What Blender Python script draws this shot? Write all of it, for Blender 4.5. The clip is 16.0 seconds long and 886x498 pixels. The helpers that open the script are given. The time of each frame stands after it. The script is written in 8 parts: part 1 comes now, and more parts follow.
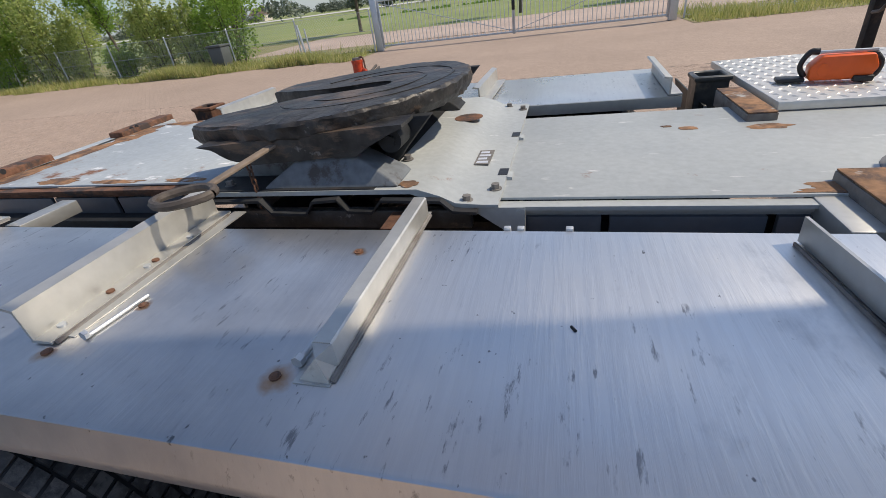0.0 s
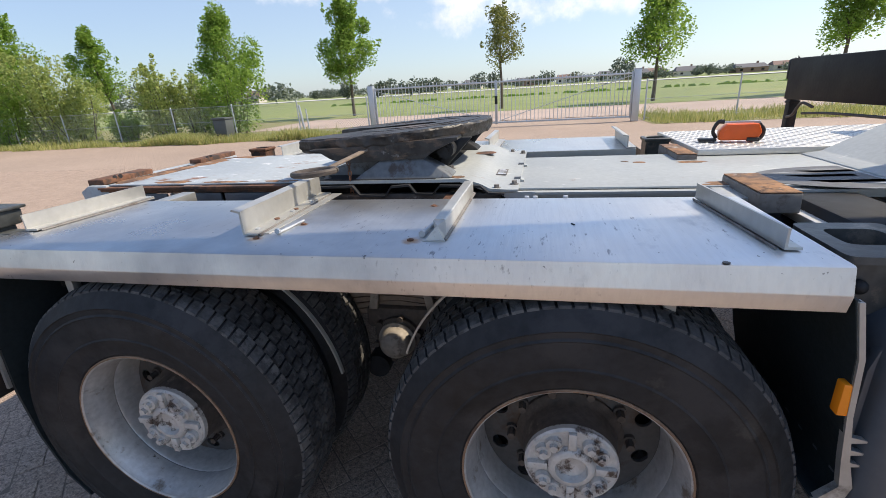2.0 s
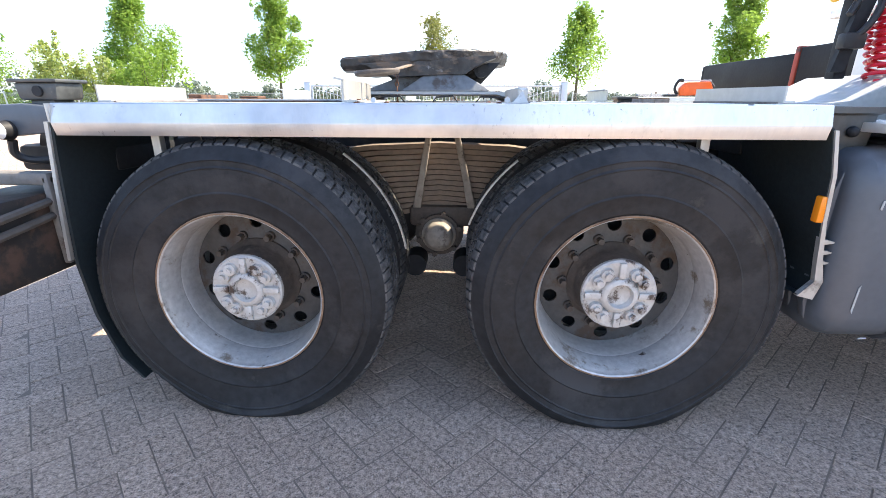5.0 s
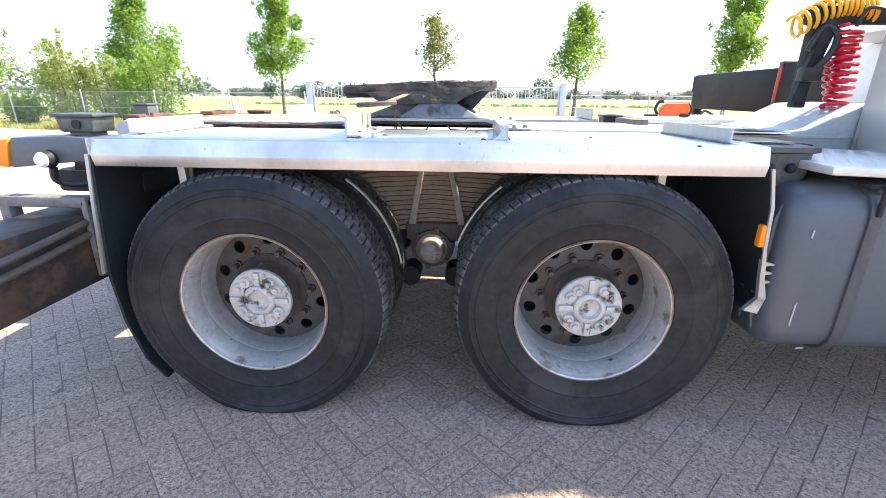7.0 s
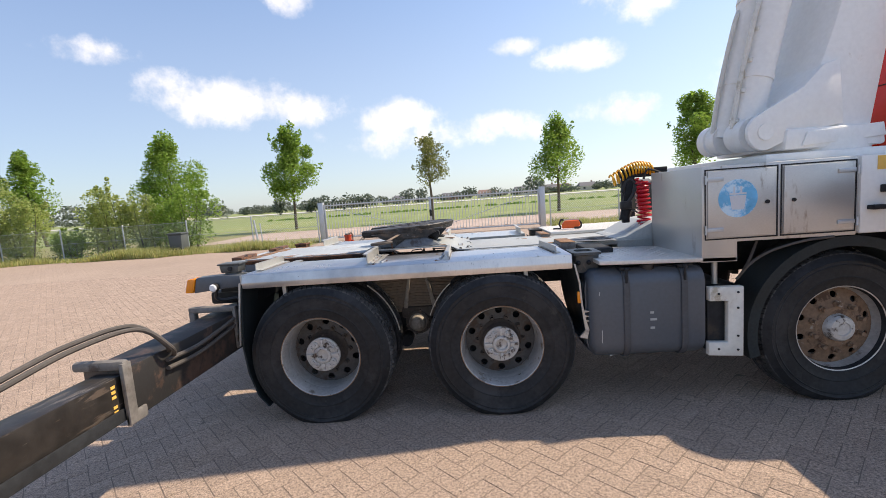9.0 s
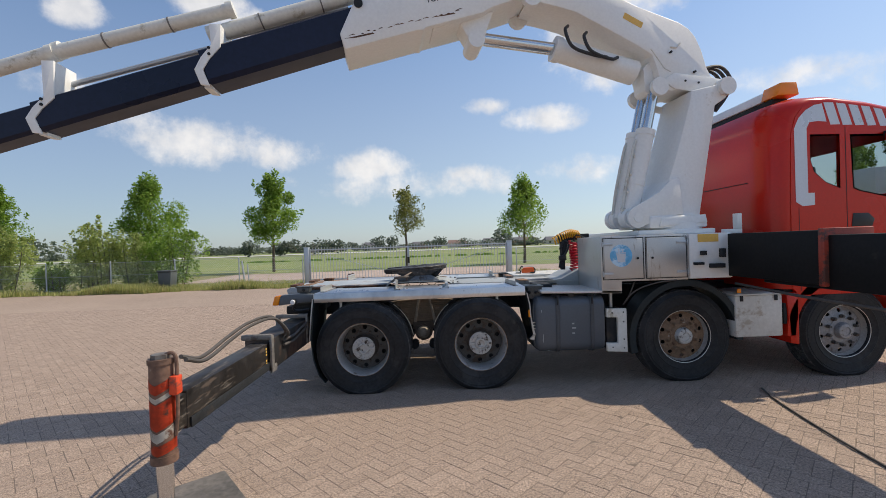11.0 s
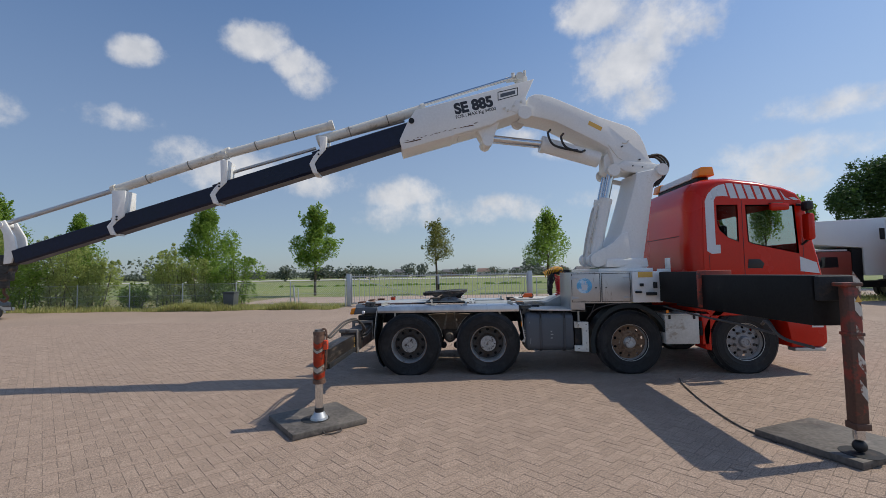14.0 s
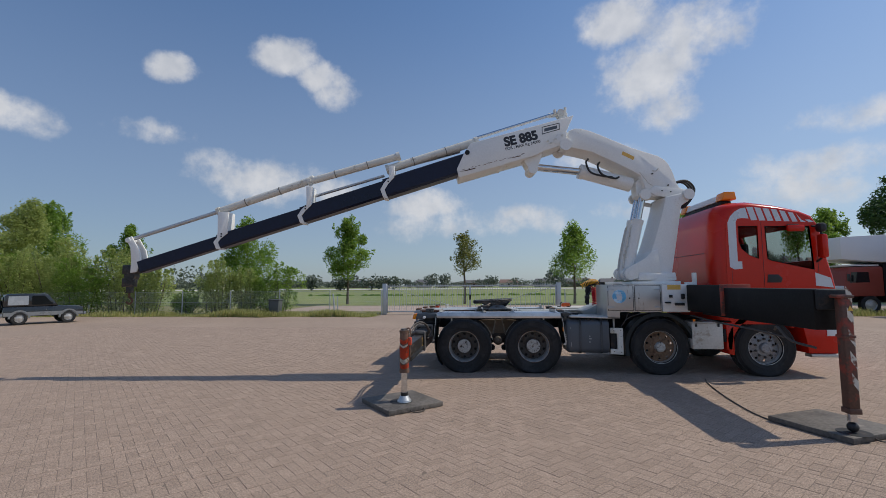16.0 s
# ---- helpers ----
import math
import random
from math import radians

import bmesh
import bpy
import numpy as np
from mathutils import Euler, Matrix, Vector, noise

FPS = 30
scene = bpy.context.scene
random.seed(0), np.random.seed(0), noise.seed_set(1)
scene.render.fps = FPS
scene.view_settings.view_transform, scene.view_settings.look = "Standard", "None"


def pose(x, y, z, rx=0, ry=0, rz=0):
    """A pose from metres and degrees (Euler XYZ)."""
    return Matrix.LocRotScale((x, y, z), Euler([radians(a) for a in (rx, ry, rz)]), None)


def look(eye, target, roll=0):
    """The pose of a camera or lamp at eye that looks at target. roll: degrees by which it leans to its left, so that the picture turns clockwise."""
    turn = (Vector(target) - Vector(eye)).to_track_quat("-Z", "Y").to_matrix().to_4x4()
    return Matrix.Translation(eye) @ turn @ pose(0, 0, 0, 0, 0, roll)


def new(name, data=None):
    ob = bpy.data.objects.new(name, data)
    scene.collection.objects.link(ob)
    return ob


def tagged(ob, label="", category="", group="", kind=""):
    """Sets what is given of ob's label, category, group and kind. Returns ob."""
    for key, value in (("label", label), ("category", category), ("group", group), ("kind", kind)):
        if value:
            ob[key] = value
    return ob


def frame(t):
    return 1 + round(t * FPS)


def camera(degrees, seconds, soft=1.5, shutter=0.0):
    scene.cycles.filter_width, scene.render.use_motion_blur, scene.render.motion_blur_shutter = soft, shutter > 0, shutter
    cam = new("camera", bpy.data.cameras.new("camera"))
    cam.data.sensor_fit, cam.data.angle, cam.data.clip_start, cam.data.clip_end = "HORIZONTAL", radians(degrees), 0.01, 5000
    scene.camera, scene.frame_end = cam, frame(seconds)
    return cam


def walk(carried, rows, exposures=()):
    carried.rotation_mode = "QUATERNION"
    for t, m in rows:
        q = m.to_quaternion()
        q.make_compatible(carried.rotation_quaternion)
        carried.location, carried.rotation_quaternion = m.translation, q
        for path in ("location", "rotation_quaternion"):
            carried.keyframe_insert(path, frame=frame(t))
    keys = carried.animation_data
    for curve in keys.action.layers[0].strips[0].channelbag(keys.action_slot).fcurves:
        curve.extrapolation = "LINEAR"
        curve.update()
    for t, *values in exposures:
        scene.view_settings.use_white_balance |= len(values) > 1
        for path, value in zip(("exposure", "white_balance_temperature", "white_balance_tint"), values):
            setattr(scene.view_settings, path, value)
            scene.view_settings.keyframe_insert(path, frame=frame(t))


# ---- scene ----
cam = camera(90.1, 16.0, soft=0.7)
PATH = [
    (0, (1.332, -0.309, 1.634), (0.804, 1.344, 0.639), -7.9),
    (0.5, (1.232, -0.488, 1.662), (0.707, 1.232, 0.788), -6.5),
    (1, (1.147, -0.672, 1.632), (0.644, 1.123, 0.907), -4.9),
    (1.5, (1.195, -0.835, 1.587), (0.736, 0.985, 0.897), -3.7),
    (2, (1.259, -1.016, 1.546), (0.829, 0.814, 0.865), -3.6),
    (2.5, (1.201, -1.16, 1.496), (0.807, 0.676, 0.809), -3.6),
    (3, (1.049, -1.255, 1.395), (0.687, 0.579, 0.685), -5.1),
    (3.5, (0.98, -1.272, 1.273), (0.648, 0.569, 0.565), -5.1),
    (3.7, (0.952, -1.306, 1.23), (0.633, 0.537, 0.52), -4.4),
    (6, (0.762, -1.517, 1.166), (0.769, 0.393, 0.575), 1.7),
    (6.5, (0.767, -1.539, 1.196), (0.773, 0.371, 0.603), 1.7),
    (7, (0.848, -1.637, 1.314), (0.75, 0.251, 0.66), 0.5),
    (7.5, (1.064, -1.976, 1.388), (0.773, -0.1, 0.761), 0.1),
    (8, (1.175, -2.351, 1.533), (0.809, -0.463, 0.985), -2.6),
    (8.5, (1.158, -2.733, 1.552), (0.936, -0.782, 1.169), -5.6),
    (9, (1.167, -3.206, 1.62), (1.046, -1.222, 1.392), -4.2),
    (9.2, (1.162, -3.354, 1.645), (1.118, -1.366, 1.438), -3.7),
    (11.3, (0.857, -5.404, 1.667), (0.893, -3.404, 1.665), -1.9),
    (11.5, (0.858, -5.569, 1.67), (0.867, -3.569, 1.671), -1.0),
    (12, (0.969, -6.025, 1.662), (0.919, -4.025, 1.658), -1.1),
    (12.5, (0.957, -6.468, 1.677), (0.886, -4.469, 1.7), -1.3),
    (13, (0.942, -6.889, 1.712), (0.87, -4.892, 1.781), -1.1),
    (13.5, (1.016, -7.279, 1.714), (0.939, -5.283, 1.805), -0.9),
    (14, (0.984, -7.695, 1.714), (0.886, -5.7, 1.827), -1.0),
    (14.5, (0.975, -8.047, 1.749), (0.868, -6.054, 1.873), -0.8),
    (15, (1.002, -8.411, 1.739), (0.894, -6.419, 1.885), -0.3),
    (15.5, (0.802, -8.692, 1.734), (0.647, -6.704, 1.89), 0.1),
    (16, (0.457, -8.932, 1.718), (0.263, -6.948, 1.88), -0.4),
]
walk(cam, [(t, look(eye, target, roll)) for t, eye, target, roll in PATH], [(0, 0.3, 7000, 12), (0.5, 0.35, 7000, 12), (1.5, 0.55, 7000, 12), (2.5, 0.95, 7000, 12), (3.5, 1.5, 7000, 12), (6, 2.25, 7000, 12), (7, 2.2, 7000, 12), (7.5, 1.5, 7100, 13), (8, 1.22, 7200, 14), (9, 0.78, 7300, 14), (11.5, 0.12, 6900, 10), (12, 0.03, 6850, 10), (12.5, 0.03, 6800, 10), (13, -0.1, 6750, 10), (14, -0.13, 6600, 10), (15.5, -0.08, 6500, 10), (16, -0.25, 6500, 10)])

# world, sun, exposure
SUN_DIR = Vector((0.81, 0.20, 1.0)).normalized()
sun_data = bpy.data.lights.new("sun", "SUN")
sun_data.energy, sun_data.angle, sun_data.color = 3.45, radians(0.6), (1.0, 0.91, 0.76)
sun = new("sun", sun_data)
sun.matrix_world = look(SUN_DIR * 60, (0, 0, 0))

world = bpy.data.worlds.new("sky")
scene.world = world
world.use_nodes = True
wn, wl = world.node_tree.nodes, world.node_tree.links
wn.clear()


def wnode(kind, **props):
    n = wn.new(kind)
    for k, v in props.items():
        n.inputs[k].default_value = v
    return n


def wmath(op, a, b=0.0, c=0.0):
    n = wn.new("ShaderNodeMath")
    n.operation = op
    for i, v in enumerate((a, b, c)):
        if isinstance(v, (int, float)):
            n.inputs[i].default_value = v
        else:
            wl.new(v, n.inputs[i])
    return n.outputs[0]


sky = wn.new("ShaderNodeTexSky")
sky.sky_type = "NISHITA"
sky.sun_disc = False
sky.sun_elevation = math.asin(SUN_DIR.z)
sky.sun_rotation = math.atan2(SUN_DIR.x, SUN_DIR.y)
sky.air_density, sky.dust_density, sky.ozone_density = 1.0, 0.6, 2.0
coord = wn.new("ShaderNodeTexCoord").outputs["Generated"]
split = wn.new("ShaderNodeSeparateXYZ")
wl.new(coord, split.inputs[0])
az = wmath("MULTIPLY", wmath("ARCTAN2", split.outputs[0], split.outputs[1]), 57.2958)
el = wmath("MULTIPLY", wmath("ARCSINE", split.outputs[2]), 57.2958)
warp = wnode("ShaderNodeTexNoise", Scale=9.0, Detail=14.0, Roughness=0.62)
wl.new(coord, warp.inputs["Vector"])
fine = wmath("SUBTRACT", warp.outputs["Fac"], 0.5)
# cumulus banks by bearing, height and half-widths in degrees; those above 40 degrees high are unseen
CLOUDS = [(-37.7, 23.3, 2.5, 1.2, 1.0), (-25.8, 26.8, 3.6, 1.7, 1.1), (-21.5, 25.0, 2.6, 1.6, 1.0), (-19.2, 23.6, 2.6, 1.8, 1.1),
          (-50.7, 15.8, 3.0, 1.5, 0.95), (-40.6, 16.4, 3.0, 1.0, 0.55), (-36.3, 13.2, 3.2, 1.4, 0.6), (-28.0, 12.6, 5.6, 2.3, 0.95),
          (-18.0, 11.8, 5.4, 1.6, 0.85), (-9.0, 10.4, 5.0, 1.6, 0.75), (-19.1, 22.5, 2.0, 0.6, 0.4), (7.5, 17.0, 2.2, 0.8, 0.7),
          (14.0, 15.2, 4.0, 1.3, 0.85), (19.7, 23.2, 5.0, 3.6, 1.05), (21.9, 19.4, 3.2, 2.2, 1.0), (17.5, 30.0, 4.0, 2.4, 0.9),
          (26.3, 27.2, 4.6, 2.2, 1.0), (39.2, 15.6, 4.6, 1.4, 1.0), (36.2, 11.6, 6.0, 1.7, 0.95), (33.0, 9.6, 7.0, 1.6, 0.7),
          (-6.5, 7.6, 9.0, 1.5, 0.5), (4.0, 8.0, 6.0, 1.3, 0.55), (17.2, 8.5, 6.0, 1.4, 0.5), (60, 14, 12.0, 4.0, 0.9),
          # the banks higher than 40 degrees are added to brighten the deck's reflection
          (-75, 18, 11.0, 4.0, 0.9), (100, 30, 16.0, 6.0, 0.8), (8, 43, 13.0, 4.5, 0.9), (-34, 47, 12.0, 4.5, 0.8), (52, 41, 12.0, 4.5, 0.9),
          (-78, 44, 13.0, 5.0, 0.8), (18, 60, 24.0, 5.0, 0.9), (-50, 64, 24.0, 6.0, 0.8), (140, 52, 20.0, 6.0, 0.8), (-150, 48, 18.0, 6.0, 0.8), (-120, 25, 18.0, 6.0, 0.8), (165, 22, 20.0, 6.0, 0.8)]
cover = None
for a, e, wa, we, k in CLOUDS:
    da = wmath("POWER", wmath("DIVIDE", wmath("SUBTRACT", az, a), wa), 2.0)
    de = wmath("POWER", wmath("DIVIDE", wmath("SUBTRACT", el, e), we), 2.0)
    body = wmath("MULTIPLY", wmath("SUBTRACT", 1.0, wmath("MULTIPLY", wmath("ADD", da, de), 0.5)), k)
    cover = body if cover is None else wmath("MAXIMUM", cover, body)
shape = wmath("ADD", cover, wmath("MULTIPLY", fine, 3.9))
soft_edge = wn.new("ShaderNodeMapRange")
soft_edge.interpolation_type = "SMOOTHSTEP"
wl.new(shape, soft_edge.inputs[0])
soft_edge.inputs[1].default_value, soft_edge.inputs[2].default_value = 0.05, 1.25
haze = wn.new("ShaderNodeMapRange")
haze.interpolation_type = "SMOOTHSTEP"
wl.new(el, haze.inputs[0])
haze.inputs[1].default_value, haze.inputs[2].default_value, haze.inputs[3].default_value, haze.inputs[4].default_value = 0.0, 40.0, 0.60, 0.0
mix_haze = wn.new("ShaderNodeMix")
mix_haze.data_type = "RGBA"
wl.new(haze.outputs[0], mix_haze.inputs[0])
deep = wn.new("ShaderNodeMix")
deep.data_type, deep.blend_type = "RGBA", "MULTIPLY"
deep.inputs[0].default_value = 1.0
wl.new(sky.outputs[0], deep.inputs[6])
deep.inputs[7].default_value = (0.80, 0.97, 1.12, 1)
wl.new(deep.outputs[2], mix_haze.inputs[6])
side = wn.new("ShaderNodeMapRange")
wl.new(split.outputs[0], side.inputs[0])
side.inputs[1].default_value, side.inputs[2].default_value = -0.75, 0.55
haze_tone = wn.new("ShaderNodeMix")
haze_tone.data_type = "RGBA"
wl.new(side.outputs[0], haze_tone.inputs[0])
haze_tone.inputs[6].default_value, haze_tone.inputs[7].default_value = (2.05, 2.35, 3.05, 1), (3.8, 4.3, 5.0, 1)
wl.new(haze_tone.outputs[2], mix_haze.inputs[7])
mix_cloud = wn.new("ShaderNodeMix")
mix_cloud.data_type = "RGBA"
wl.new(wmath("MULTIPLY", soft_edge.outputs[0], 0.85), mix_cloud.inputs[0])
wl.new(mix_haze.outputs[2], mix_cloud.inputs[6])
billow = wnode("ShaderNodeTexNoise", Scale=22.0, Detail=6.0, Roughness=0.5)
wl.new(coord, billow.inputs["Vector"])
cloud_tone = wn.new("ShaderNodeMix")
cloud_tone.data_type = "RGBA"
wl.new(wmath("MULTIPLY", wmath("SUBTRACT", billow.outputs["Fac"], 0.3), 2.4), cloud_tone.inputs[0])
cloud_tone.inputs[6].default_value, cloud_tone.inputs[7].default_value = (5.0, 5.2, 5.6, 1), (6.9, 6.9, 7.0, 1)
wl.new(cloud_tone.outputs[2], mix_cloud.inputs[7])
back = wnode("ShaderNodeBackground", Strength=0.125)
wl.new(mix_cloud.outputs[2], back.inputs[0])
out_w = wn.new("ShaderNodeOutputWorld")
wl.new(back.outputs[0], out_w.inputs[0])


# ---- materials ----
def surf(name, base, rough=0.6, metal=0.0, vary=0.12, grain=40.0, blotch=2.5, bump=0.05, stain=None, stain_at=0.62, stain_scale=3.0, coat=0.0, streak=None, stain_streak=None, spec=0.5, fleck=None):
    """A worn surface: two scales of colour noise, an optional stain colour and fine relief, in world metres."""
    m = bpy.data.materials.new(name)
    m.use_nodes = True
    nt = m.node_tree
    n, ln = nt.nodes, nt.links
    b = n["Principled BSDF"]
    pos = n.new("ShaderNodeNewGeometry").outputs["Position"]
    if streak:
        mp = n.new("ShaderNodeMapping")
        mp.inputs["Scale"].default_value = streak
        ln.new(pos, mp.inputs["Vector"])
        pos_g = mp.outputs[0]
    else:
        pos_g = pos
    fine_n = n.new("ShaderNodeTexNoise")
    fine_n.inputs["Scale"].default_value, fine_n.inputs["Detail"].default_value = grain, 6
    ln.new(pos_g, fine_n.inputs["Vector"])
    big = n.new("ShaderNodeTexNoise")
    big.inputs["Scale"].default_value, big.inputs["Detail"].default_value = blotch, 5
    ln.new(pos, big.inputs["Vector"])
    add = n.new("ShaderNodeMath")
    add.operation = "ADD"
    ln.new(fine_n.outputs["Fac"], add.inputs[0])
    ln.new(big.outputs["Fac"], add.inputs[1])
    ramp = n.new("ShaderNodeMapRange")
    ln.new(add.outputs[0], ramp.inputs[0])
    ramp.inputs[1].default_value, ramp.inputs[2].default_value = 0.65, 1.35
    ramp.inputs[3].default_value, ramp.inputs[4].default_value = 1 - vary, 1 + vary
    mul = n.new("ShaderNodeVectorMath")
    mul.operation = "SCALE"
    mul.inputs[0].default_value = base
    ln.new(ramp.outputs[0], mul.inputs["Scale"])
    colour = mul.outputs[0]
    rough_out = None
    if stain:
        sn = n.new("ShaderNodeTexNoise")
        sn.inputs["Scale"].default_value, sn.inputs["Detail"].default_value, sn.inputs["Roughness"].default_value = stain_scale, 9, 0.68
        if stain_streak:
            ms = n.new("ShaderNodeMapping")
            ms.inputs["Scale"].default_value = stain_streak
            ln.new(pos, ms.inputs["Vector"])
            ln.new(ms.outputs[0], sn.inputs["Vector"])
        else:
            ln.new(pos, sn.inputs["Vector"])
        sr = n.new("ShaderNodeMapRange")
        ln.new(sn.outputs["Fac"], sr.inputs[0])
        sr.inputs[1].default_value, sr.inputs[2].default_value = stain_at - 0.03, stain_at + 0.05
        mx = n.new("ShaderNodeMix")
        mx.data_type = "RGBA"
        ln.new(sr.outputs[0], mx.inputs[0])
        ln.new(colour, mx.inputs[6])
        mx.inputs[7].default_value = (*stain, 1)
        colour = mx.outputs[2]
    if fleck:
        tint, at_, scale_, stretch = fleck
        fm = n.new("ShaderNodeMapping")
        fm.inputs["Scale"].default_value, fm.inputs["Location"].default_value = stretch, (3.7, 1.9, 5.3)
        ln.new(pos, fm.inputs["Vector"])
        fn = n.new("ShaderNodeTexNoise")
        fn.inputs["Scale"].default_value, fn.inputs["Detail"].default_value, fn.inputs["Roughness"].default_value = scale_, 7, 0.6
        ln.new(fm.outputs[0], fn.inputs["Vector"])
        fr = n.new("ShaderNodeMapRange")
        ln.new(fn.outputs["Fac"], fr.inputs[0])
        fr.inputs[1].default_value, fr.inputs[2].default_value = at_ - 0.02, at_ + 0.04
        fx = n.new("ShaderNodeMix")
        fx.data_type = "RGBA"
        ln.new(fr.outputs[0], fx.inputs[0])
        ln.new(colour, fx.inputs[6])
        fx.inputs[7].default_value = (*tint, 1)
        colour = fx.outputs[2]
    ln.new(colour, b.inputs["Base Color"])
    rr = n.new("ShaderNodeMapRange")
    ln.new(big.outputs["Fac"], rr.inputs[0])
    rr.inputs[1].default_value, rr.inputs[2].default_value = 0.3, 0.7
    rr.inputs[3].default_value, rr.inputs[4].default_value = max(0.03, rough - 0.1), min(1, rough + 0.1)
    ln.new(rr.outputs[0], b.inputs["Roughness"])
    b.inputs["Metallic"].default_value = metal
    b.inputs["Specular IOR Level"].default_value = spec
    b.inputs["Coat Weight"].default_value = coat
    b.inputs["Coat Roughness"].default_value = 0.08
    if bump:
        bp = n.new("ShaderNodeBump")
        bp.inputs["Strength"].default_value, bp.inputs["Distance"].default_value = bump * 4, 0.004
        ln.new(fine_n.outputs["Fac"], bp.inputs["Height"])
        ln.new(bp.outputs[0], b.inputs["Normal"])
    return m


def plain(name, base, rough=0.4, metal=0.0, emit=0.0, trans=0.0):
    m = bpy.data.materials.new(name)
    m.use_nodes = True
    b = m.node_tree.nodes["Principled BSDF"]
    b.inputs["Base Color"].default_value = (*base, 1)
    b.inputs["Roughness"].default_value, b.inputs["Metallic"].default_value = rough, metal
    b.inputs["Transmission Weight"].default_value = trans
    if emit:
        b.inputs["Emission Color"].default_value, b.inputs["Emission Strength"].default_value = (*base, 1), emit
    return m


def deck_metal(name):
    """Rolled aluminium plate: scuffs dragged across the deck, dull oxide clouds, oily smears and rust bleeding from the bolts."""
    m = bpy.data.materials.new(name)
    m.use_nodes = True
    n, ln = m.node_tree.nodes, m.node_tree.links
    b = n["Principled BSDF"]
    pos = n.new("ShaderNodeNewGeometry").outputs["Position"]

    def clouds(scale, stretch, lo, hi, detail=7, rough=0.6, shift=0.0):
        mp = n.new("ShaderNodeMapping")
        mp.inputs["Scale"].default_value, mp.inputs["Location"].default_value = stretch, (shift, shift * 0.7, 0)
        ln.new(pos, mp.inputs["Vector"])
        t = n.new("ShaderNodeTexNoise")
        t.inputs["Scale"].default_value, t.inputs["Detail"].default_value, t.inputs["Roughness"].default_value = scale, detail, rough
        ln.new(mp.outputs[0], t.inputs["Vector"])
        r = n.new("ShaderNodeMapRange")
        ln.new(t.outputs["Fac"], r.inputs[0])
        r.inputs[1].default_value, r.inputs[2].default_value = lo, hi
        return r.outputs[0]

    def times(a, k):
        q = n.new("ShaderNodeMath")
        q.operation = "MULTIPLY"
        ln.new(a, q.inputs[0])
        if isinstance(k, float):
            q.inputs[1].default_value = k
        else:
            ln.new(k, q.inputs[1])
        return q.outputs[0]

    def over(fac, below, tint):
        x = n.new("ShaderNodeMix")
        x.data_type = "RGBA"
        ln.new(fac, x.inputs[0])
        if isinstance(below, tuple):
            x.inputs[6].default_value = (*below, 1)
        else:
            ln.new(below, x.inputs[6])
        x.inputs[7].default_value = (*tint, 1)
        return x.outputs[2]

    oxide = clouds(2.2, (1.0, 0.7, 1.0), 0.38, 0.66)
    brush = clouds(9.0, (9.0, 0.55, 3.0), 0.42, 0.62, 5, 0.55, 2.0)
    scuff = times(clouds(17.0, (4.5, 0.9, 2.0), 0.60, 0.68, 8, 0.66, 5.0), clouds(2.6, (1, 1, 1), 0.46, 0.56, 4, 0.5, 9.0))
    smear = clouds(5.0, (1.6, 0.8, 1.0), 0.58, 0.72, 9, 0.68, 13.0)
    # below x = 0.95 the colour darkens for weaker sky reflection and some dirt
    split_ = n.new("ShaderNodeSeparateXYZ")
    ln.new(pos, split_.inputs[0])
    dim_zone = n.new("ShaderNodeMapRange")
    ln.new(split_.outputs[0], dim_zone.inputs[0])
    dim_zone.inputs[1].default_value, dim_zone.inputs[2].default_value, dim_zone.inputs[3].default_value, dim_zone.inputs[4].default_value = 0.85, 1.05, 1.0, 0.25
    colour = over(times(oxide, 0.6), (0.82, 0.81, 0.785), (0.62, 0.62, 0.62))
    colour = over(times(times(clouds(1.7, (1, 1, 1), 0.30, 0.55, 6, 0.6, 21.0), dim_zone.outputs[0]), 0.85), colour, (0.40, 0.41, 0.43))
    colour = over(times(brush, 0.16), colour, (0.50, 0.50, 0.51))
    colour = over(times(smear, 0.55), colour, (0.36, 0.37, 0.39))
    colour = over(times(scuff, 0.75), colour, (0.15, 0.15, 0.16))
    colour = over(times(clouds(60.0, (1, 0.7, 1), 0.72, 0.76, 3, 0.5, 31.0), 0.8), colour, (0.10, 0.10, 0.10))
    warp = n.new("ShaderNodeTexNoise")
    warp.inputs["Scale"].default_value, warp.inputs["Detail"].default_value = 26, 5
    ln.new(pos, warp.inputs["Vector"])
    for x, y, r in ((0.914, 0.091, 0.022), (0.431, 0.088, 0.017), (0.890, 0.461, 0.013), (0.506, 0.235, 0.010)):
        d = n.new("ShaderNodeVectorMath")
        d.operation = "DISTANCE"
        ln.new(pos, d.inputs[0])
        d.inputs[1].default_value = (x, y, 1.158)
        a = n.new("ShaderNodeMath")
        a.operation = "MULTIPLY_ADD"
        ln.new(warp.outputs["Fac"], a.inputs[0])
        a.inputs[1].default_value = 0.05
        ln.new(d.outputs["Value"], a.inputs[2])
        q = n.new("ShaderNodeMapRange")
        ln.new(a.outputs[0], q.inputs[0])
        q.inputs[1].default_value, q.inputs[2].default_value = r * 0.6 + 0.025, r * 1.5 + 0.025
        q.inputs[3].default_value, q.inputs[4].default_value = 0.8, 0.0
        colour = over(q.outputs[0], colour, (0.42, 0.22, 0.09))
    ln.new(colour, b.inputs["Base Color"])
    rr = n.new("ShaderNodeMapRange")
    ln.new(oxide, rr.inputs[0])
    rr.inputs[3].default_value, rr.inputs[4].default_value = 0.27, 0.42
    ln.new(rr.outputs[0], b.inputs["Roughness"])
    b.inputs["Metallic"].default_value = 0.88
    bp = n.new("ShaderNodeBump")
    bp.inputs["Strength"].default_value, bp.inputs["Distance"].default_value = 0.12, 0.002
    ln.new(brush, bp.inputs["Height"])
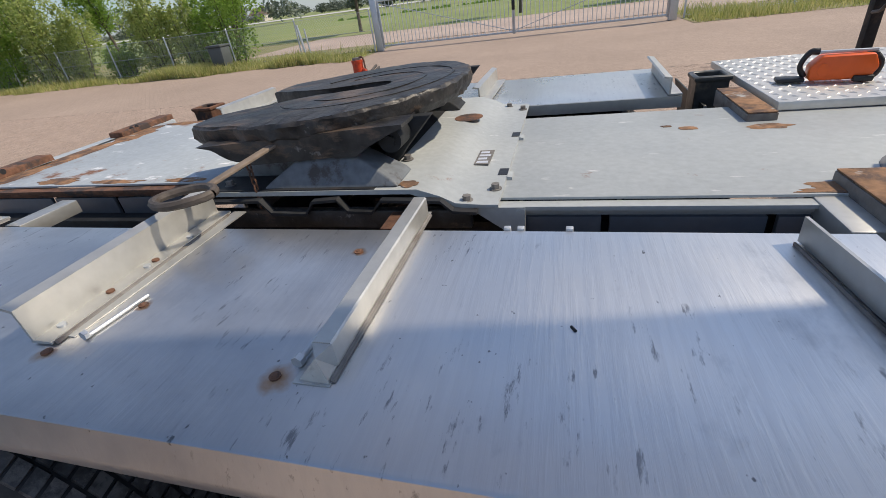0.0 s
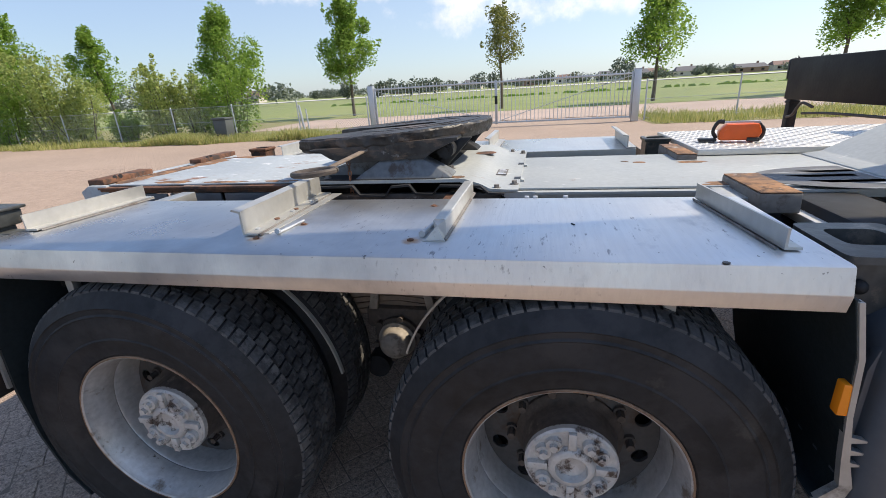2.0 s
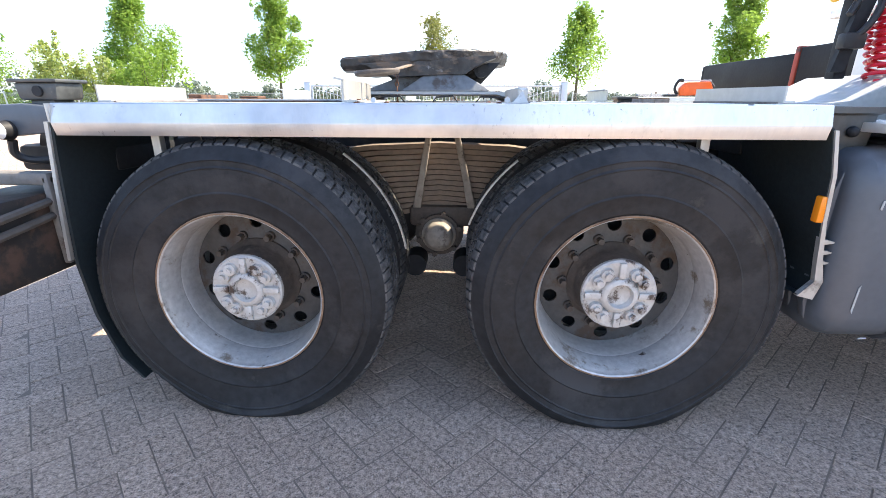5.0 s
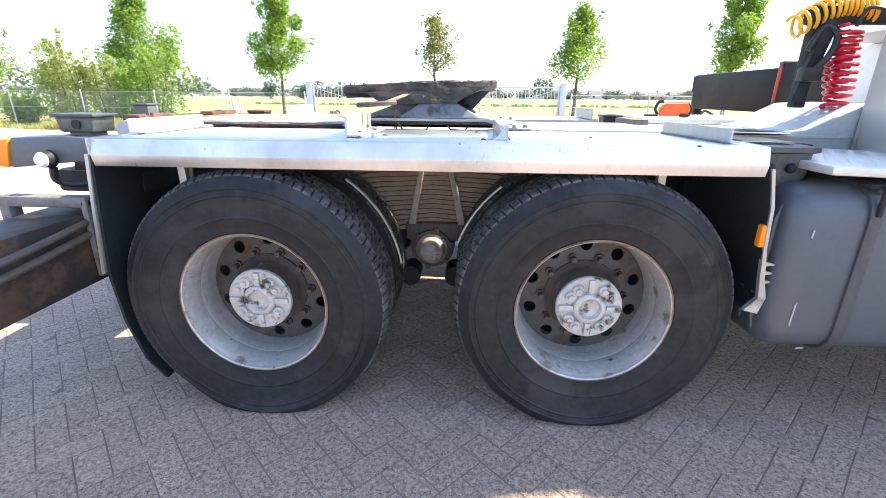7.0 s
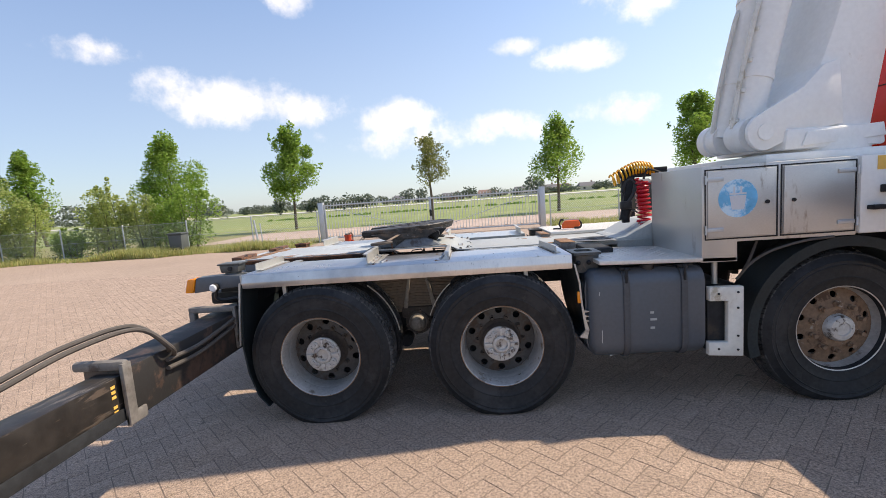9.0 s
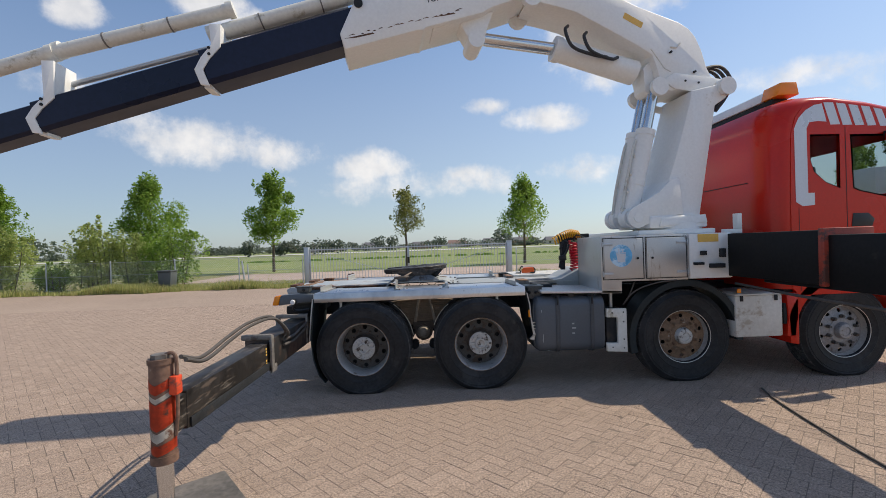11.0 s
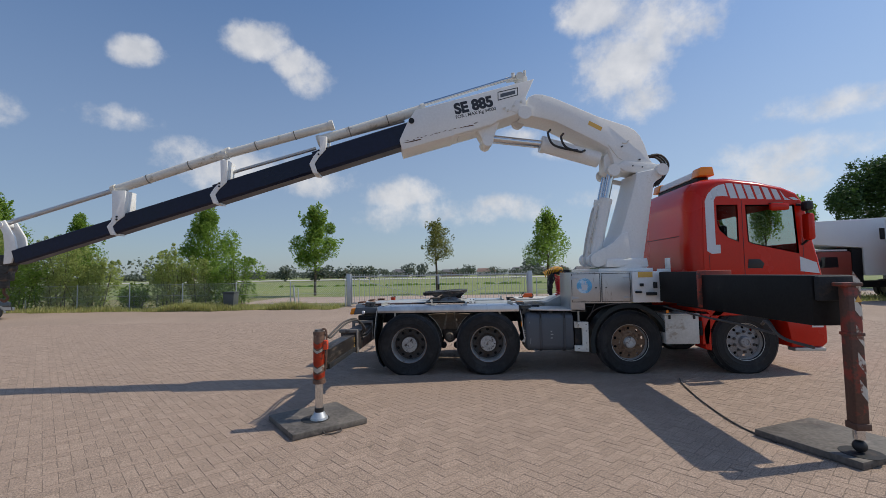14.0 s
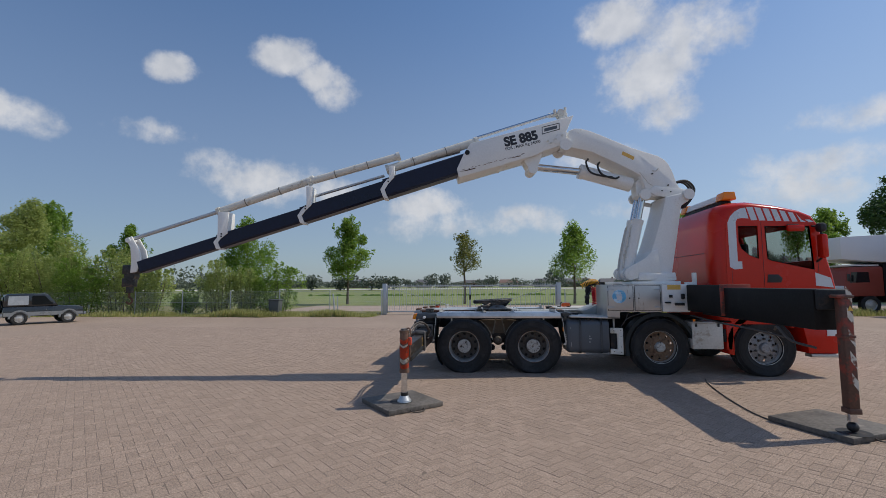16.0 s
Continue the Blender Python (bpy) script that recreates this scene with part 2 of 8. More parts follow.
    ln.new(bp.outputs[0], b.inputs["Normal"])
    return m


RUST = (0.20, 0.075, 0.03)
M_ALU = deck_metal("deck_aluminium")
M_ALU_RAW = surf("galvanised_profile", (0.50, 0.50, 0.48), 0.45, 0.65, 0.12, 30, 3, 0.03, stain=(0.27, 0.26, 0.24), stain_at=0.67, stain_scale=6)
M_BOX = surf("box_aluminium", (0.55, 0.54, 0.52), 0.42, 0.55, 0.16, 60, 2.0, 0.02, stain=(0.34, 0.30, 0.26), stain_at=0.64, stain_scale=3.2, streak=(1.5, 8, 12), stain_streak=(2.2, 2, 0.6))
M_GREY = surf("chassis_grey_paint", (0.36, 0.385, 0.39), 0.5, 0.0, 0.12, 50, 2.5, 0.05, stain=(0.22, 0.10, 0.05), stain_at=0.685, stain_scale=7, fleck=((0.62, 0.63, 0.62), 0.685, 14, (0.45, 1.6, 1)))
M_GREYRUST = surf("rusting_grey_paint", (0.36, 0.40, 0.43), 0.55, 0.0, 0.15, 40, 3, 0.08, stain=(0.21, 0.095, 0.045), stain_at=0.615, stain_scale=4.5, fleck=((0.66, 0.68, 0.70), 0.63, 11, (0.7, 1.5, 1)))
M_RUST = surf("rusted_steel", (0.145, 0.070, 0.042), 0.85, 0.1, 0.6, 45, 6, 0.15, stain=(0.055, 0.040, 0.036), stain_at=0.54, stain_scale=9)
M_GREASE = surf("greasy_black_steel", (0.032, 0.030, 0.029), 0.5, 0.15, 0.8, 25, 6, 0.4, stain=(0.115, 0.080, 0.058), stain_at=0.575, stain_scale=7, stain_streak=(0.6, 1.4, 1.5), fleck=((0.16, 0.155, 0.15), 0.66, 24, (1, 1, 1)))
M_DARK = surf("dark_chassis_steel", (0.020, 0.022, 0.025), 0.65, 0.0, 0.4, 30, 4, 0.1, stain=(0.05, 0.04, 0.034), stain_at=0.62, spec=0.3)
M_RUBBER = surf("tyre_rubber", (0.0145, 0.0155, 0.0175), 0.63, 0.0, 0.6, 35, 4, 0.08, stain=(0.030, 0.030, 0.032), stain_at=0.56, stain_scale=2.6, spec=0.35, fleck=((0.040, 0.039, 0.038), 0.67, 7, (1, 1, 1)))
M_TREAD = surf("dusty_tread_rubber", (0.050, 0.050, 0.051), 0.75, 0.0, 0.7, 60, 9, 0.15, stain=(0.10, 0.098, 0.095), stain_at=0.55, stain_scale=14, spec=0.3)
M_FLAP = surf("black_mudguard_plastic", (0.017, 0.024, 0.027), 0.55, 0.0, 0.3, 60, 5, 0.08, spec=0.3)
M_RIM = surf("silver_rim_paint", (0.46, 0.455, 0.445), 0.38, 0.40, 0.22, 50, 5, 0.06, stain=(0.20, 0.165, 0.13), stain_at=0.60, stain_scale=7, fleck=((0.06, 0.045, 0.038), 0.69, 22, (1, 1, 1)))
M_DISC = surf("dirty_wheel_disc", (0.085, 0.082, 0.080), 0.55, 0.25, 0.25, 50, 7, 0.08, stain=(0.070, 0.048, 0.036), stain_at=0.56, stain_scale=8)
M_HUB = surf("peeling_hub_paint", (0.50, 0.49, 0.47), 0.5, 0.15, 0.2, 60, 8, 0.12, stain=(0.070, 0.050, 0.040), stain_at=0.56, stain_scale=15)
M_HUBDARK = surf("bare_hub_casting", (0.085, 0.070, 0.060), 0.65, 0.2, 0.4, 50, 8, 0.12, stain=(0.20, 0.165, 0.135), stain_at=0.64, stain_scale=9)
M_RUSTDISC = surf("rusty_wheel_disc", (0.235, 0.150, 0.095), 0.75, 0.1, 0.3, 45, 9, 0.1, stain=(0.11, 0.065, 0.042), stain_at=0.57, stain_scale=9, fleck=((0.36, 0.33, 0.29), 0.64, 12, (1, 1, 1)))
M_SPRING = surf("rusty_leaf_spring", (0.22, 0.17, 0.13), 0.85, 0.0, 0.25, 40, 6, 0.15)
M_STRAPBAR = surf("dusty_spring_clip", (0.30, 0.265, 0.225), 0.7, 0.1, 0.3, 40, 7, 0.1, stain=(0.13, 0.10, 0.08), stain_at=0.58, stain_scale=11)
M_WHITE = surf("white_crane_paint", (0.80, 0.80, 0.78), 0.42, 0.0, 0.06, 30, 1.2, 0.02, stain=(0.58, 0.54, 0.47), stain_at=0.685, stain_scale=2.4)
M_TUBE = surf("weathered_white_tube", (0.66, 0.65, 0.60), 0.5, 0.0, 0.12, 30, 3, 0.03, stain=(0.42, 0.38, 0.30), stain_at=0.62, stain_scale=5)
M_NAVY = surf("navy_boom_paint", (0.007, 0.011, 0.032), 0.36, 0.0, 0.3, 20, 1.5, 0.02, spec=0.32)
M_CHROME = plain("chromed_rod", (0.62, 0.64, 0.66), 0.16, 1.0)
M_BLACK = surf("black_arm_paint", (0.009, 0.009, 0.010), 0.6, 0.0, 0.4, 30, 2, 0.06, stain=(0.03, 0.028, 0.026), stain_at=0.68, spec=0.25)
M_ARM = surf("oily_black_beam", (0.022, 0.019, 0.017), 0.42, 0.0, 0.5, 12, 3, 0.16, stain=(0.20, 0.175, 0.15), stain_at=0.60, stain_scale=6, stain_streak=(4, 0.45, 4), fleck=((0.085, 0.065, 0.052), 0.585, 9, (2.5, 0.4, 2.5)))
M_BEAMRUST = surf("rust_brown_beam", (0.080, 0.050, 0.038), 0.55, 0.0, 0.4, 25, 4, 0.12, stain=(0.020, 0.019, 0.019), stain_at=0.44, stain_scale=4)
M_RED = surf("red_cab_paint", (0.56, 0.018, 0.007), 0.22, 0.0, 0.08, 40, 1.2, 0.002, coat=0.3, spec=0.2)
M_REDWORN = surf("worn_red_paint", (0.36, 0.050, 0.026), 0.55, 0.0, 0.2, 40, 4, 0.06, stain=(0.085, 0.035, 0.028), stain_at=0.53, stain_scale=7)
M_LORRYRED = surf("faded_lorry_red", (0.27, 0.045, 0.030), 0.5, 0.0, 0.15, 20, 1.5, 0.02)
M_LEG = surf("brown_leg_paint", (0.10, 0.048, 0.034), 0.55, 0.0, 0.25, 40, 4, 0.06, stain=(0.26, 0.045, 0.028), stain_at=0.55, stain_scale=5)
M_EMBLEM = surf("worn_emblem_paint", (0.10, 0.105, 0.115), 0.6, 0.0, 0.3, 40, 5, 0.03, stain=(0.33, 0.36, 0.37), stain_at=0.585, stain_scale=10, stain_streak=(0.4, 2.2, 1))
M_LEGRUST = surf("rusting_leg_paint", (0.15, 0.085, 0.06), 0.65, 0.0, 0.5, 30, 5, 0.1, stain=(0.40, 0.34, 0.28), stain_at=0.645, stain_scale=7)
M_REDBAND = surf("orange_red_paint", (0.60, 0.060, 0.018), 0.5, 0.0, 0.25, 40, 5, 0.05, stain=(0.13, 0.06, 0.042), stain_at=0.60, stain_scale=9)
M_SOCKET = surf("worn_socket_steel", (0.075, 0.08, 0.08), 0.45, 0.2, 0.4, 30, 6, 0.12, stain=(0.17, 0.15, 0.13), stain_at=0.60, stain_scale=9)
M_PEDESTAL = surf("worn_pedestal_paint", (0.13, 0.145, 0.16), 0.55, 0.1, 0.3, 40, 5, 0.08, stain=(0.06, 0.05, 0.045), stain_at=0.58, stain_scale=9)
M_FRONTDISC = surf("dull_silver_disc", (0.27, 0.27, 0.28), 0.5, 0.3, 0.25, 50, 6, 0.05, stain=(0.12, 0.095, 0.08), stain_at=0.60, stain_scale=10)
M_CLAMP = surf("grey_clamp_steel", (0.16, 0.15, 0.14), 0.6, 0.0, 0.3, 40, 5, 0.08, stain=(0.09, 0.07, 0.06), stain_at=0.58, stain_scale=7)
M_RUSTTOP = surf("orange_rust", (0.25, 0.135, 0.07), 0.85, 0.0, 0.5, 40, 6, 0.12, stain=(0.10, 0.06, 0.042), stain_at=0.52, stain_scale=11, fleck=((0.33, 0.33, 0.32), 0.64, 13, (1, 1, 1)))
M_STRIPE = surf("silver_stripe", (0.60, 0.63, 0.68), 0.35, 0.2, 0.06, 60, 3, 0.0)
M_CASE = surf("dirty_white_plastic", (0.60, 0.585, 0.55), 0.5, 0.0, 0.12, 30, 4, 0.03, stain=(0.42, 0.37, 0.31), stain_at=0.60, stain_scale=5)
M_WHITEWORN = surf("worn_white_marking", (0.66, 0.62, 0.55), 0.6, 0.0, 0.15, 40, 6, 0.05, stain=(0.20, 0.085, 0.055), stain_at=0.545, stain_scale=10)
M_TANK = surf("tank_grey_paint", (0.085, 0.10, 0.12), 0.42, 0.1, 0.1, 40, 2, 0.03, stain=(0.30, 0.31, 0.32), stain_at=0.72, stain_scale=4)
M_STRAP = surf("black_rubber_strap", (0.060, 0.066, 0.076), 0.55, 0.0, 0.2, 50, 5, 0.05)
M_ORANGE_L = plain("amber_lens", (0.85, 0.26, 0.015), 0.25)
M_CLEAR_L = plain("clear_lens", (0.75, 0.76, 0.78), 0.15)
M_ORANGE = surf("orange_plastic", (0.80, 0.12, 0.015), 0.4, 0.0, 0.08, 40, 6, 0.02)
M_COIL_Y = plain("yellow_air_hose", (0.80, 0.40, 0.02), 0.4)
M_COIL_R = plain("red_air_hose", (0.55, 0.012, 0.03), 0.35)
M_HOSE = surf("dusty_rubber_hose", (0.075, 0.066, 0.06), 0.7, 0.0, 0.25, 40, 6, 0.05)
M_PLASTIC = surf("black_plastic", (0.018, 0.018, 0.02), 0.5, 0.0, 0.2, 60, 6, 0.04)
M_PAD = surf("scuffed_black_pad", (0.115, 0.104, 0.094), 0.7, 0.0, 0.5, 25, 4, 0.08, stain=(0.20, 0.175, 0.155), stain_at=0.60, stain_scale=5)
M_CHECK = surf("checker_plate", (0.62, 0.61, 0.58), 0.45, 0.5, 0.1, 40, 4, 0.05)
M_YELLOW = surf("faded_yellow_sticker", (0.75, 0.45, 0.10), 0.5, 0.0, 0.1, 40, 8, 0.0)
M_BLUE = surf("blue_sticker", (0.13, 0.46, 0.76), 0.35, 0.0, 0.3, 8, 9, 0.0, stain=(0.55, 0.74, 0.88), stain_at=0.52, stain_scale=7)
M_INK = plain("black_lettering", (0.02, 0.022, 0.03), 0.5)
M_GLASS = plain("cab_glass", (0.52, 0.58, 0.58), 0.02, 0.0, 0, 1.0)
M_GLASS.node_tree.nodes["Principled BSDF"].inputs["IOR"].default_value = 1.12
M_DARKGLASS = plain("tinted_glass", (0.012, 0.014, 0.016), 0.05)
M_GALV = surf("galvanised_steel", (0.50, 0.53, 0.56), 0.45, 0.6, 0.08, 60, 4, 0.02)
M_CONC = surf("bin_plastic", (0.075, 0.085, 0.085), 0.6, 0.0, 0.15, 40, 5, 0.04)
M_BARK = surf("bark", (0.10, 0.08, 0.06), 0.9, 0.0, 0.3, 20, 3, 0.3)
M_ROOF = surf("roof_tiles", (0.19, 0.125, 0.105), 0.8, 0.0, 0.2, 3, 0.4, 0.0)
M_ROOFD = surf("dark_roof_tiles", (0.12, 0.12, 0.13), 0.8, 0.0, 0.2, 3, 0.4, 0.0)
M_WALL = surf("pale_house_wall", (0.55, 0.50, 0.45), 0.8, 0.0, 0.1, 5, 0.5, 0.0)
M_WALLB = surf("brick_house_wall", (0.30, 0.19, 0.14), 0.8, 0.0, 0.15, 6, 0.5, 0.0)
M_VAN = surf("white_lorry_panel", (0.72, 0.73, 0.74), 0.4, 0.0, 0.05, 20, 0.8, 0.0, stain=(0.5, 0.5, 0.48), stain_at=0.7)
M_SUV = surf("black_car_paint", (0.012, 0.014, 0.018), 0.25, 0.0, 0.2, 20, 2, 0.0, coat=0.7)
M_SUVG = surf("silver_car_paint", (0.22, 0.235, 0.25), 0.3, 0.3, 0.1, 20, 2, 0.0, coat=0.5)
# the pane's grey-blue is a sky reflection painted as base colour
M_CANOPY = surf("reflection_grey_canopy_window", (0.30, 0.33, 0.37), 0.25, 0.0, 0.1, 20, 2, 0.0)


def leafy(name, dark, light, trans=0.35):
    """Leaves: each one takes its own green, and some light goes through it."""
    m = bpy.data.materials.new(name)
    m.use_nodes = True
    n, ln = m.node_tree.nodes, m.node_tree.links
    b = n["Principled BSDF"]
    rnd = n.new("ShaderNodeNewGeometry").outputs["Random Per Island"]
    mx = n.new("ShaderNodeMix")
    mx.data_type = "RGBA"
    ln.new(rnd, mx.inputs[0])
    mx.inputs[6].default_value, mx.inputs[7].default_value = (*dark, 1), (*light, 1)
    ln.new(mx.outputs[2], b.inputs["Base Color"])
    b.inputs["Roughness"].default_value = 0.55
    tr = n.new("ShaderNodeBsdfTranslucent")
    ln.new(mx.outputs[2], tr.inputs[0])
    add = n.new("ShaderNodeMixShader")
    add.inputs[0].default_value = trans
    ln.new(b.outputs[0], add.inputs[1])
    ln.new(tr.outputs[0], add.inputs[2])
    ln.new(add.outputs[0], n["Material Output"].inputs[0])
    return m


M_LEAF = leafy("maple_leaves", (0.14, 0.25, 0.035), (0.32, 0.46, 0.085), 0.62)
M_LEAFB = leafy("bush_leaves", (0.24, 0.32, 0.085), (0.50, 0.55, 0.19), 0.62)
M_LEAFD = leafy("dark_leaves", (0.030, 0.075, 0.018), (0.07, 0.14, 0.03))
M_BLADE = leafy("grass_blades", (0.24, 0.30, 0.075), (0.56, 0.50, 0.22), 0.45)
# aerial haze is mixed into these greens: paler and greyer than the leaves
M_FAR = leafy("haze_greyed_foliage", (0.10, 0.13, 0.10), (0.17, 0.20, 0.15), 0.25)


def paving(name, base, base2, joint, scale=1.0):
    """Small pavers seen from far off: a diagonal weave of joints over dusty blotches."""
    m = bpy.data.materials.new(name)
    m.use_nodes = True
    n, ln = m.node_tree.nodes, m.node_tree.links
    b = n["Principled BSDF"]
    pos = n.new("ShaderNodeNewGeometry").outputs["Position"]
    mp = n.new("ShaderNodeMapping")
    mp.inputs["Rotation"].default_value = (0, 0, radians(45))
    ln.new(pos, mp.inputs[0])
    br = n.new("ShaderNodeTexBrick")
    br.inputs["Scale"].default_value = 4.72 * scale
    br.inputs["Mortar Size"].default_value = 0.018
    br.inputs["Mortar Smooth"].default_value = 0.4
    br.inputs["Brick Width"].default_value, br.inputs["Row Height"].default_value = 1.0, 0.5
    br.inputs["Color1"].default_value, br.inputs["Color2"].default_value = (*base, 1), (*base2, 1)
    br.inputs["Mortar"].default_value = (*joint, 1)
    ln.new(mp.outputs[0], br.inputs["Vector"])
    big = n.new("ShaderNodeTexNoise")
    big.inputs["Scale"].default_value, big.inputs["Detail"].default_value = 0.35, 7
    ln.new(pos, big.inputs["Vector"])
    small = n.new("ShaderNodeTexNoise")
    small.inputs["Scale"].default_value, small.inputs["Detail"].default_value = 38, 8
    ln.new(pos, small.inputs["Vector"])
    add = n.new("ShaderNodeMath")
    add.operation = "MULTIPLY_ADD"
    ln.new(big.outputs[0], add.inputs[0])
    add.inputs[1].default_value = 0.35
    ln.new(small.outputs[0], add.inputs[2])
    mr = n.new("ShaderNodeMapRange")
    ln.new(add.outputs[0], mr.inputs[0])
    mr.inputs[1].default_value, mr.inputs[2].default_value, mr.inputs[3].default_value, mr.inputs[4].default_value = 0.325, 1.025, 0.5, 1.5
    mul = n.new("ShaderNodeVectorMath")
    mul.operation = "SCALE"
    ln.new(br.outputs["Color"], mul.inputs[0])
    ln.new(mr.outputs[0], mul.inputs["Scale"])
    ln.new(mul.outputs[0], b.inputs["Base Color"])
    b.inputs["Roughness"].default_value = 0.85
    bp = n.new("ShaderNodeBump")
    bp.inputs["Strength"].default_value, bp.inputs["Distance"].default_value = 0.5, 0.004
    ln.new(small.outputs[0], bp.inputs["Height"])
    ln.new(bp.outputs[0], b.inputs["Normal"])
    return m


M_YARD = paving("yard_pavers", (0.350, 0.264, 0.206), (0.322, 0.243, 0.190), (0.245, 0.186, 0.147))
M_ROAD = paving("pink_road_pavers", (0.42, 0.325, 0.27), (0.40, 0.31, 0.26), (0.33, 0.26, 0.22))
M_PAVER = surf("concrete_paver", (0.335, 0.250, 0.196), 0.88, 0.0, 0.85, 170, 62, 0.3, stain=(0.50, 0.42, 0.35), stain_at=0.61, stain_scale=85)
_n = M_PAVER.node_tree.nodes
_rnd = _n.new("ShaderNodeNewGeometry").outputs["Random Per Island"]
_mr = _n.new("ShaderNodeMapRange")
M_PAVER.node_tree.links.new(_rnd, _mr.inputs[0])
_mr.inputs[3].default_value, _mr.inputs[4].default_value = 0.91, 1.09
_sc = _n.new("ShaderNodeVectorMath")
_sc.operation = "SCALE"
_old = _n["Principled BSDF"].inputs["Base Color"].links[0].from_socket
M_PAVER.node_tree.links.new(_old, _sc.inputs[0])
M_PAVER.node_tree.links.new(_mr.outputs[0], _sc.inputs["Scale"])
M_PAVER.node_tree.links.new(_sc.outputs[0], _n["Principled BSDF"].inputs["Base Color"])
M_JOINT = surf("sandy_joint", (0.178, 0.139, 0.112), 0.95, 0.0, 0.25, 120, 1.0, 0.2)
M_GRASS = surf("meadow_grass", (0.185, 0.225, 0.070), 0.9, 0.0, 0.3, 1.2, 0.06, 0.0, stain=(0.25, 0.265, 0.10), stain_at=0.55, stain_scale=0.08)
M_VERGE = surf("verge_soil_and_grass", (0.20, 0.20, 0.075), 0.95, 0.0, 0.3, 6, 0.5, 0.1, stain=(0.24, 0.20, 0.11), stain_at=0.52, stain_scale=0.7)
M_FARROAD = surf("distant_road", (0.52, 0.51, 0.48), 0.9, 0.0, 0.1, 2, 0.2, 0.0)


# ---- mesh helpers ----
def box(bm, x0, x1, y0, y1, z0, z1, bevel=0.0, m=None):
    r = bmesh.ops.create_cube(bm, size=1.0)
    vs = r["verts"]
    for v in vs:
        v.co = Vector(((x0 + x1) / 2 + v.co.x * (x1 - x0), (y0 + y1) / 2 + v.co.y * (y1 - y0), (z0 + z1) / 2 + v.co.z * (z1 - z0)))
    if bevel:
        es = list({e for v in vs for e in v.link_edges})
        r = bmesh.ops.bevel(bm, geom=es, offset=bevel, segments=2, affect="EDGES", profile=0.5)
        vs = list({v for f in r["faces"] for v in f.verts} | {v for v in vs if v.is_valid})
    if m is not None:
        bmesh.ops.transform(bm, matrix=m, verts=vs)
    return vs


def cyl(bm, p0, p1, r0, r1=None, seg=20, caps=True):
    p0, p1 = Vector(p0), Vector(p1)
    r1 = r0 if r1 is None else r1
    d = p1 - p0
    r = bmesh.ops.create_cone(bm, cap_ends=caps, segments=seg, radius1=r0, radius2=r1, depth=d.length)
    m = Matrix.Translation((p0 + p1) / 2) @ d.to_track_quat("Z", "Y").to_matrix().to_4x4()
    bmesh.ops.transform(bm, matrix=m, verts=r["verts"])
    return r["verts"]


def prism(bm, pts, y0, y1, m=None, bevel=0.0):
    """A polygon in x and z, given a thickness from y0 to y1."""
    a = [bm.verts.new((x, y0, z)) for x, z in pts]
    c = [bm.verts.new((x, y1, z)) for x, z in pts]
    fs = [bm.faces.new(a), bm.faces.new(c[::-1])]
    k = len(pts)
    for i in range(k):
        fs.append(bm.faces.new((a[i], c[i], c[(i + 1) % k], a[(i + 1) % k])))
    vs = a + c
    bmesh.ops.recalc_face_normals(bm, faces=fs)
    if bevel:
        es = list({e for f in fs for e in f.edges})
        r = bmesh.ops.bevel(bm, geom=es, offset=bevel, segments=2, affect="EDGES", profile=0.5)
        vs = list({v for f in r["faces"] for v in f.verts} | {v for v in vs if v.is_valid})
    if m is not None:
        bmesh.ops.transform(bm, matrix=m, verts=vs)
    return vs


def lathe(bm, profile, seg=48, closed=False):
    """Turns a profile of (radius, y) about the y axis."""
    rings = []
    for r, y in profile:
        rings.append([bm.verts.new((r * math.cos(2 * math.pi * i / seg), y, r * math.sin(2 * math.pi * i / seg))) for i in range(seg)])
    pairs = list(zip(rings, rings[1:])) + ([(rings[-1], rings[0])] if closed else [])
    fs = []
    for a, b in pairs:
        for i in range(seg):
            j = (i + 1) % seg
            fs.append(bm.faces.new((a[i], a[j], b[j], b[i])))
    bmesh.ops.recalc_face_normals(bm, faces=fs)
    return [v for r in rings for v in r]


def tube(bm, pts, r, seg=8, closed=False):
    pts = [Vector(p) for p in pts]
    rings, up = [], None
    for i, p in enumerate(pts):
        d = (pts[min(i + 1, len(pts) - 1)] - pts[max(i - 1, 0)]).normalized()
        if up is None:
            up = d.orthogonal().normalized()
        up = (up - d * up.dot(d)).normalized()
        side = d.cross(up)
        rr = r[i] if isinstance(r, (list, tuple)) else r
        rings.append([bm.verts.new(p + rr * (math.cos(2 * math.pi * k / seg) * up + math.sin(2 * math.pi * k / seg) * side)) for k in range(seg)])
    for a, b in zip(rings, rings[1:]):
        for k in range(seg):
            bm.faces.new((a[k], a[(k + 1) % seg], b[(k + 1) % seg], b[k]))
    if not closed:
        bm.faces.new(rings[0][::-1])
        bm.faces.new(rings[-1])
    return rings


def smooth_path(pts, n=8):
    """A Catmull-Rom curve through the points."""
    P = [Vector(p) for p in pts]
    P = [P[0] * 2 - P[1]] + P + [P[-1] * 2 - P[-2]]
    out = []
    for i in range(1, len(P) - 2):
        for k in range(n):
            t = k / n
            a, b, c, d = P[i - 1:i + 3]
            out.append(0.5 * ((2 * b) + (c - a) * t + (2 * a - 5 * b + 4 * c - d) * t * t + (3 * b - a - 3 * c + d) * t ** 3))
    return out + [P[-2]]


def thing(name, loc, label, category, group="", kind=""):
    ob = new(name)
    ob.empty_display_size = 0.2
    ob.location = loc
    bpy.context.view_layer.update()
    return tagged(ob, label, category, group, kind)


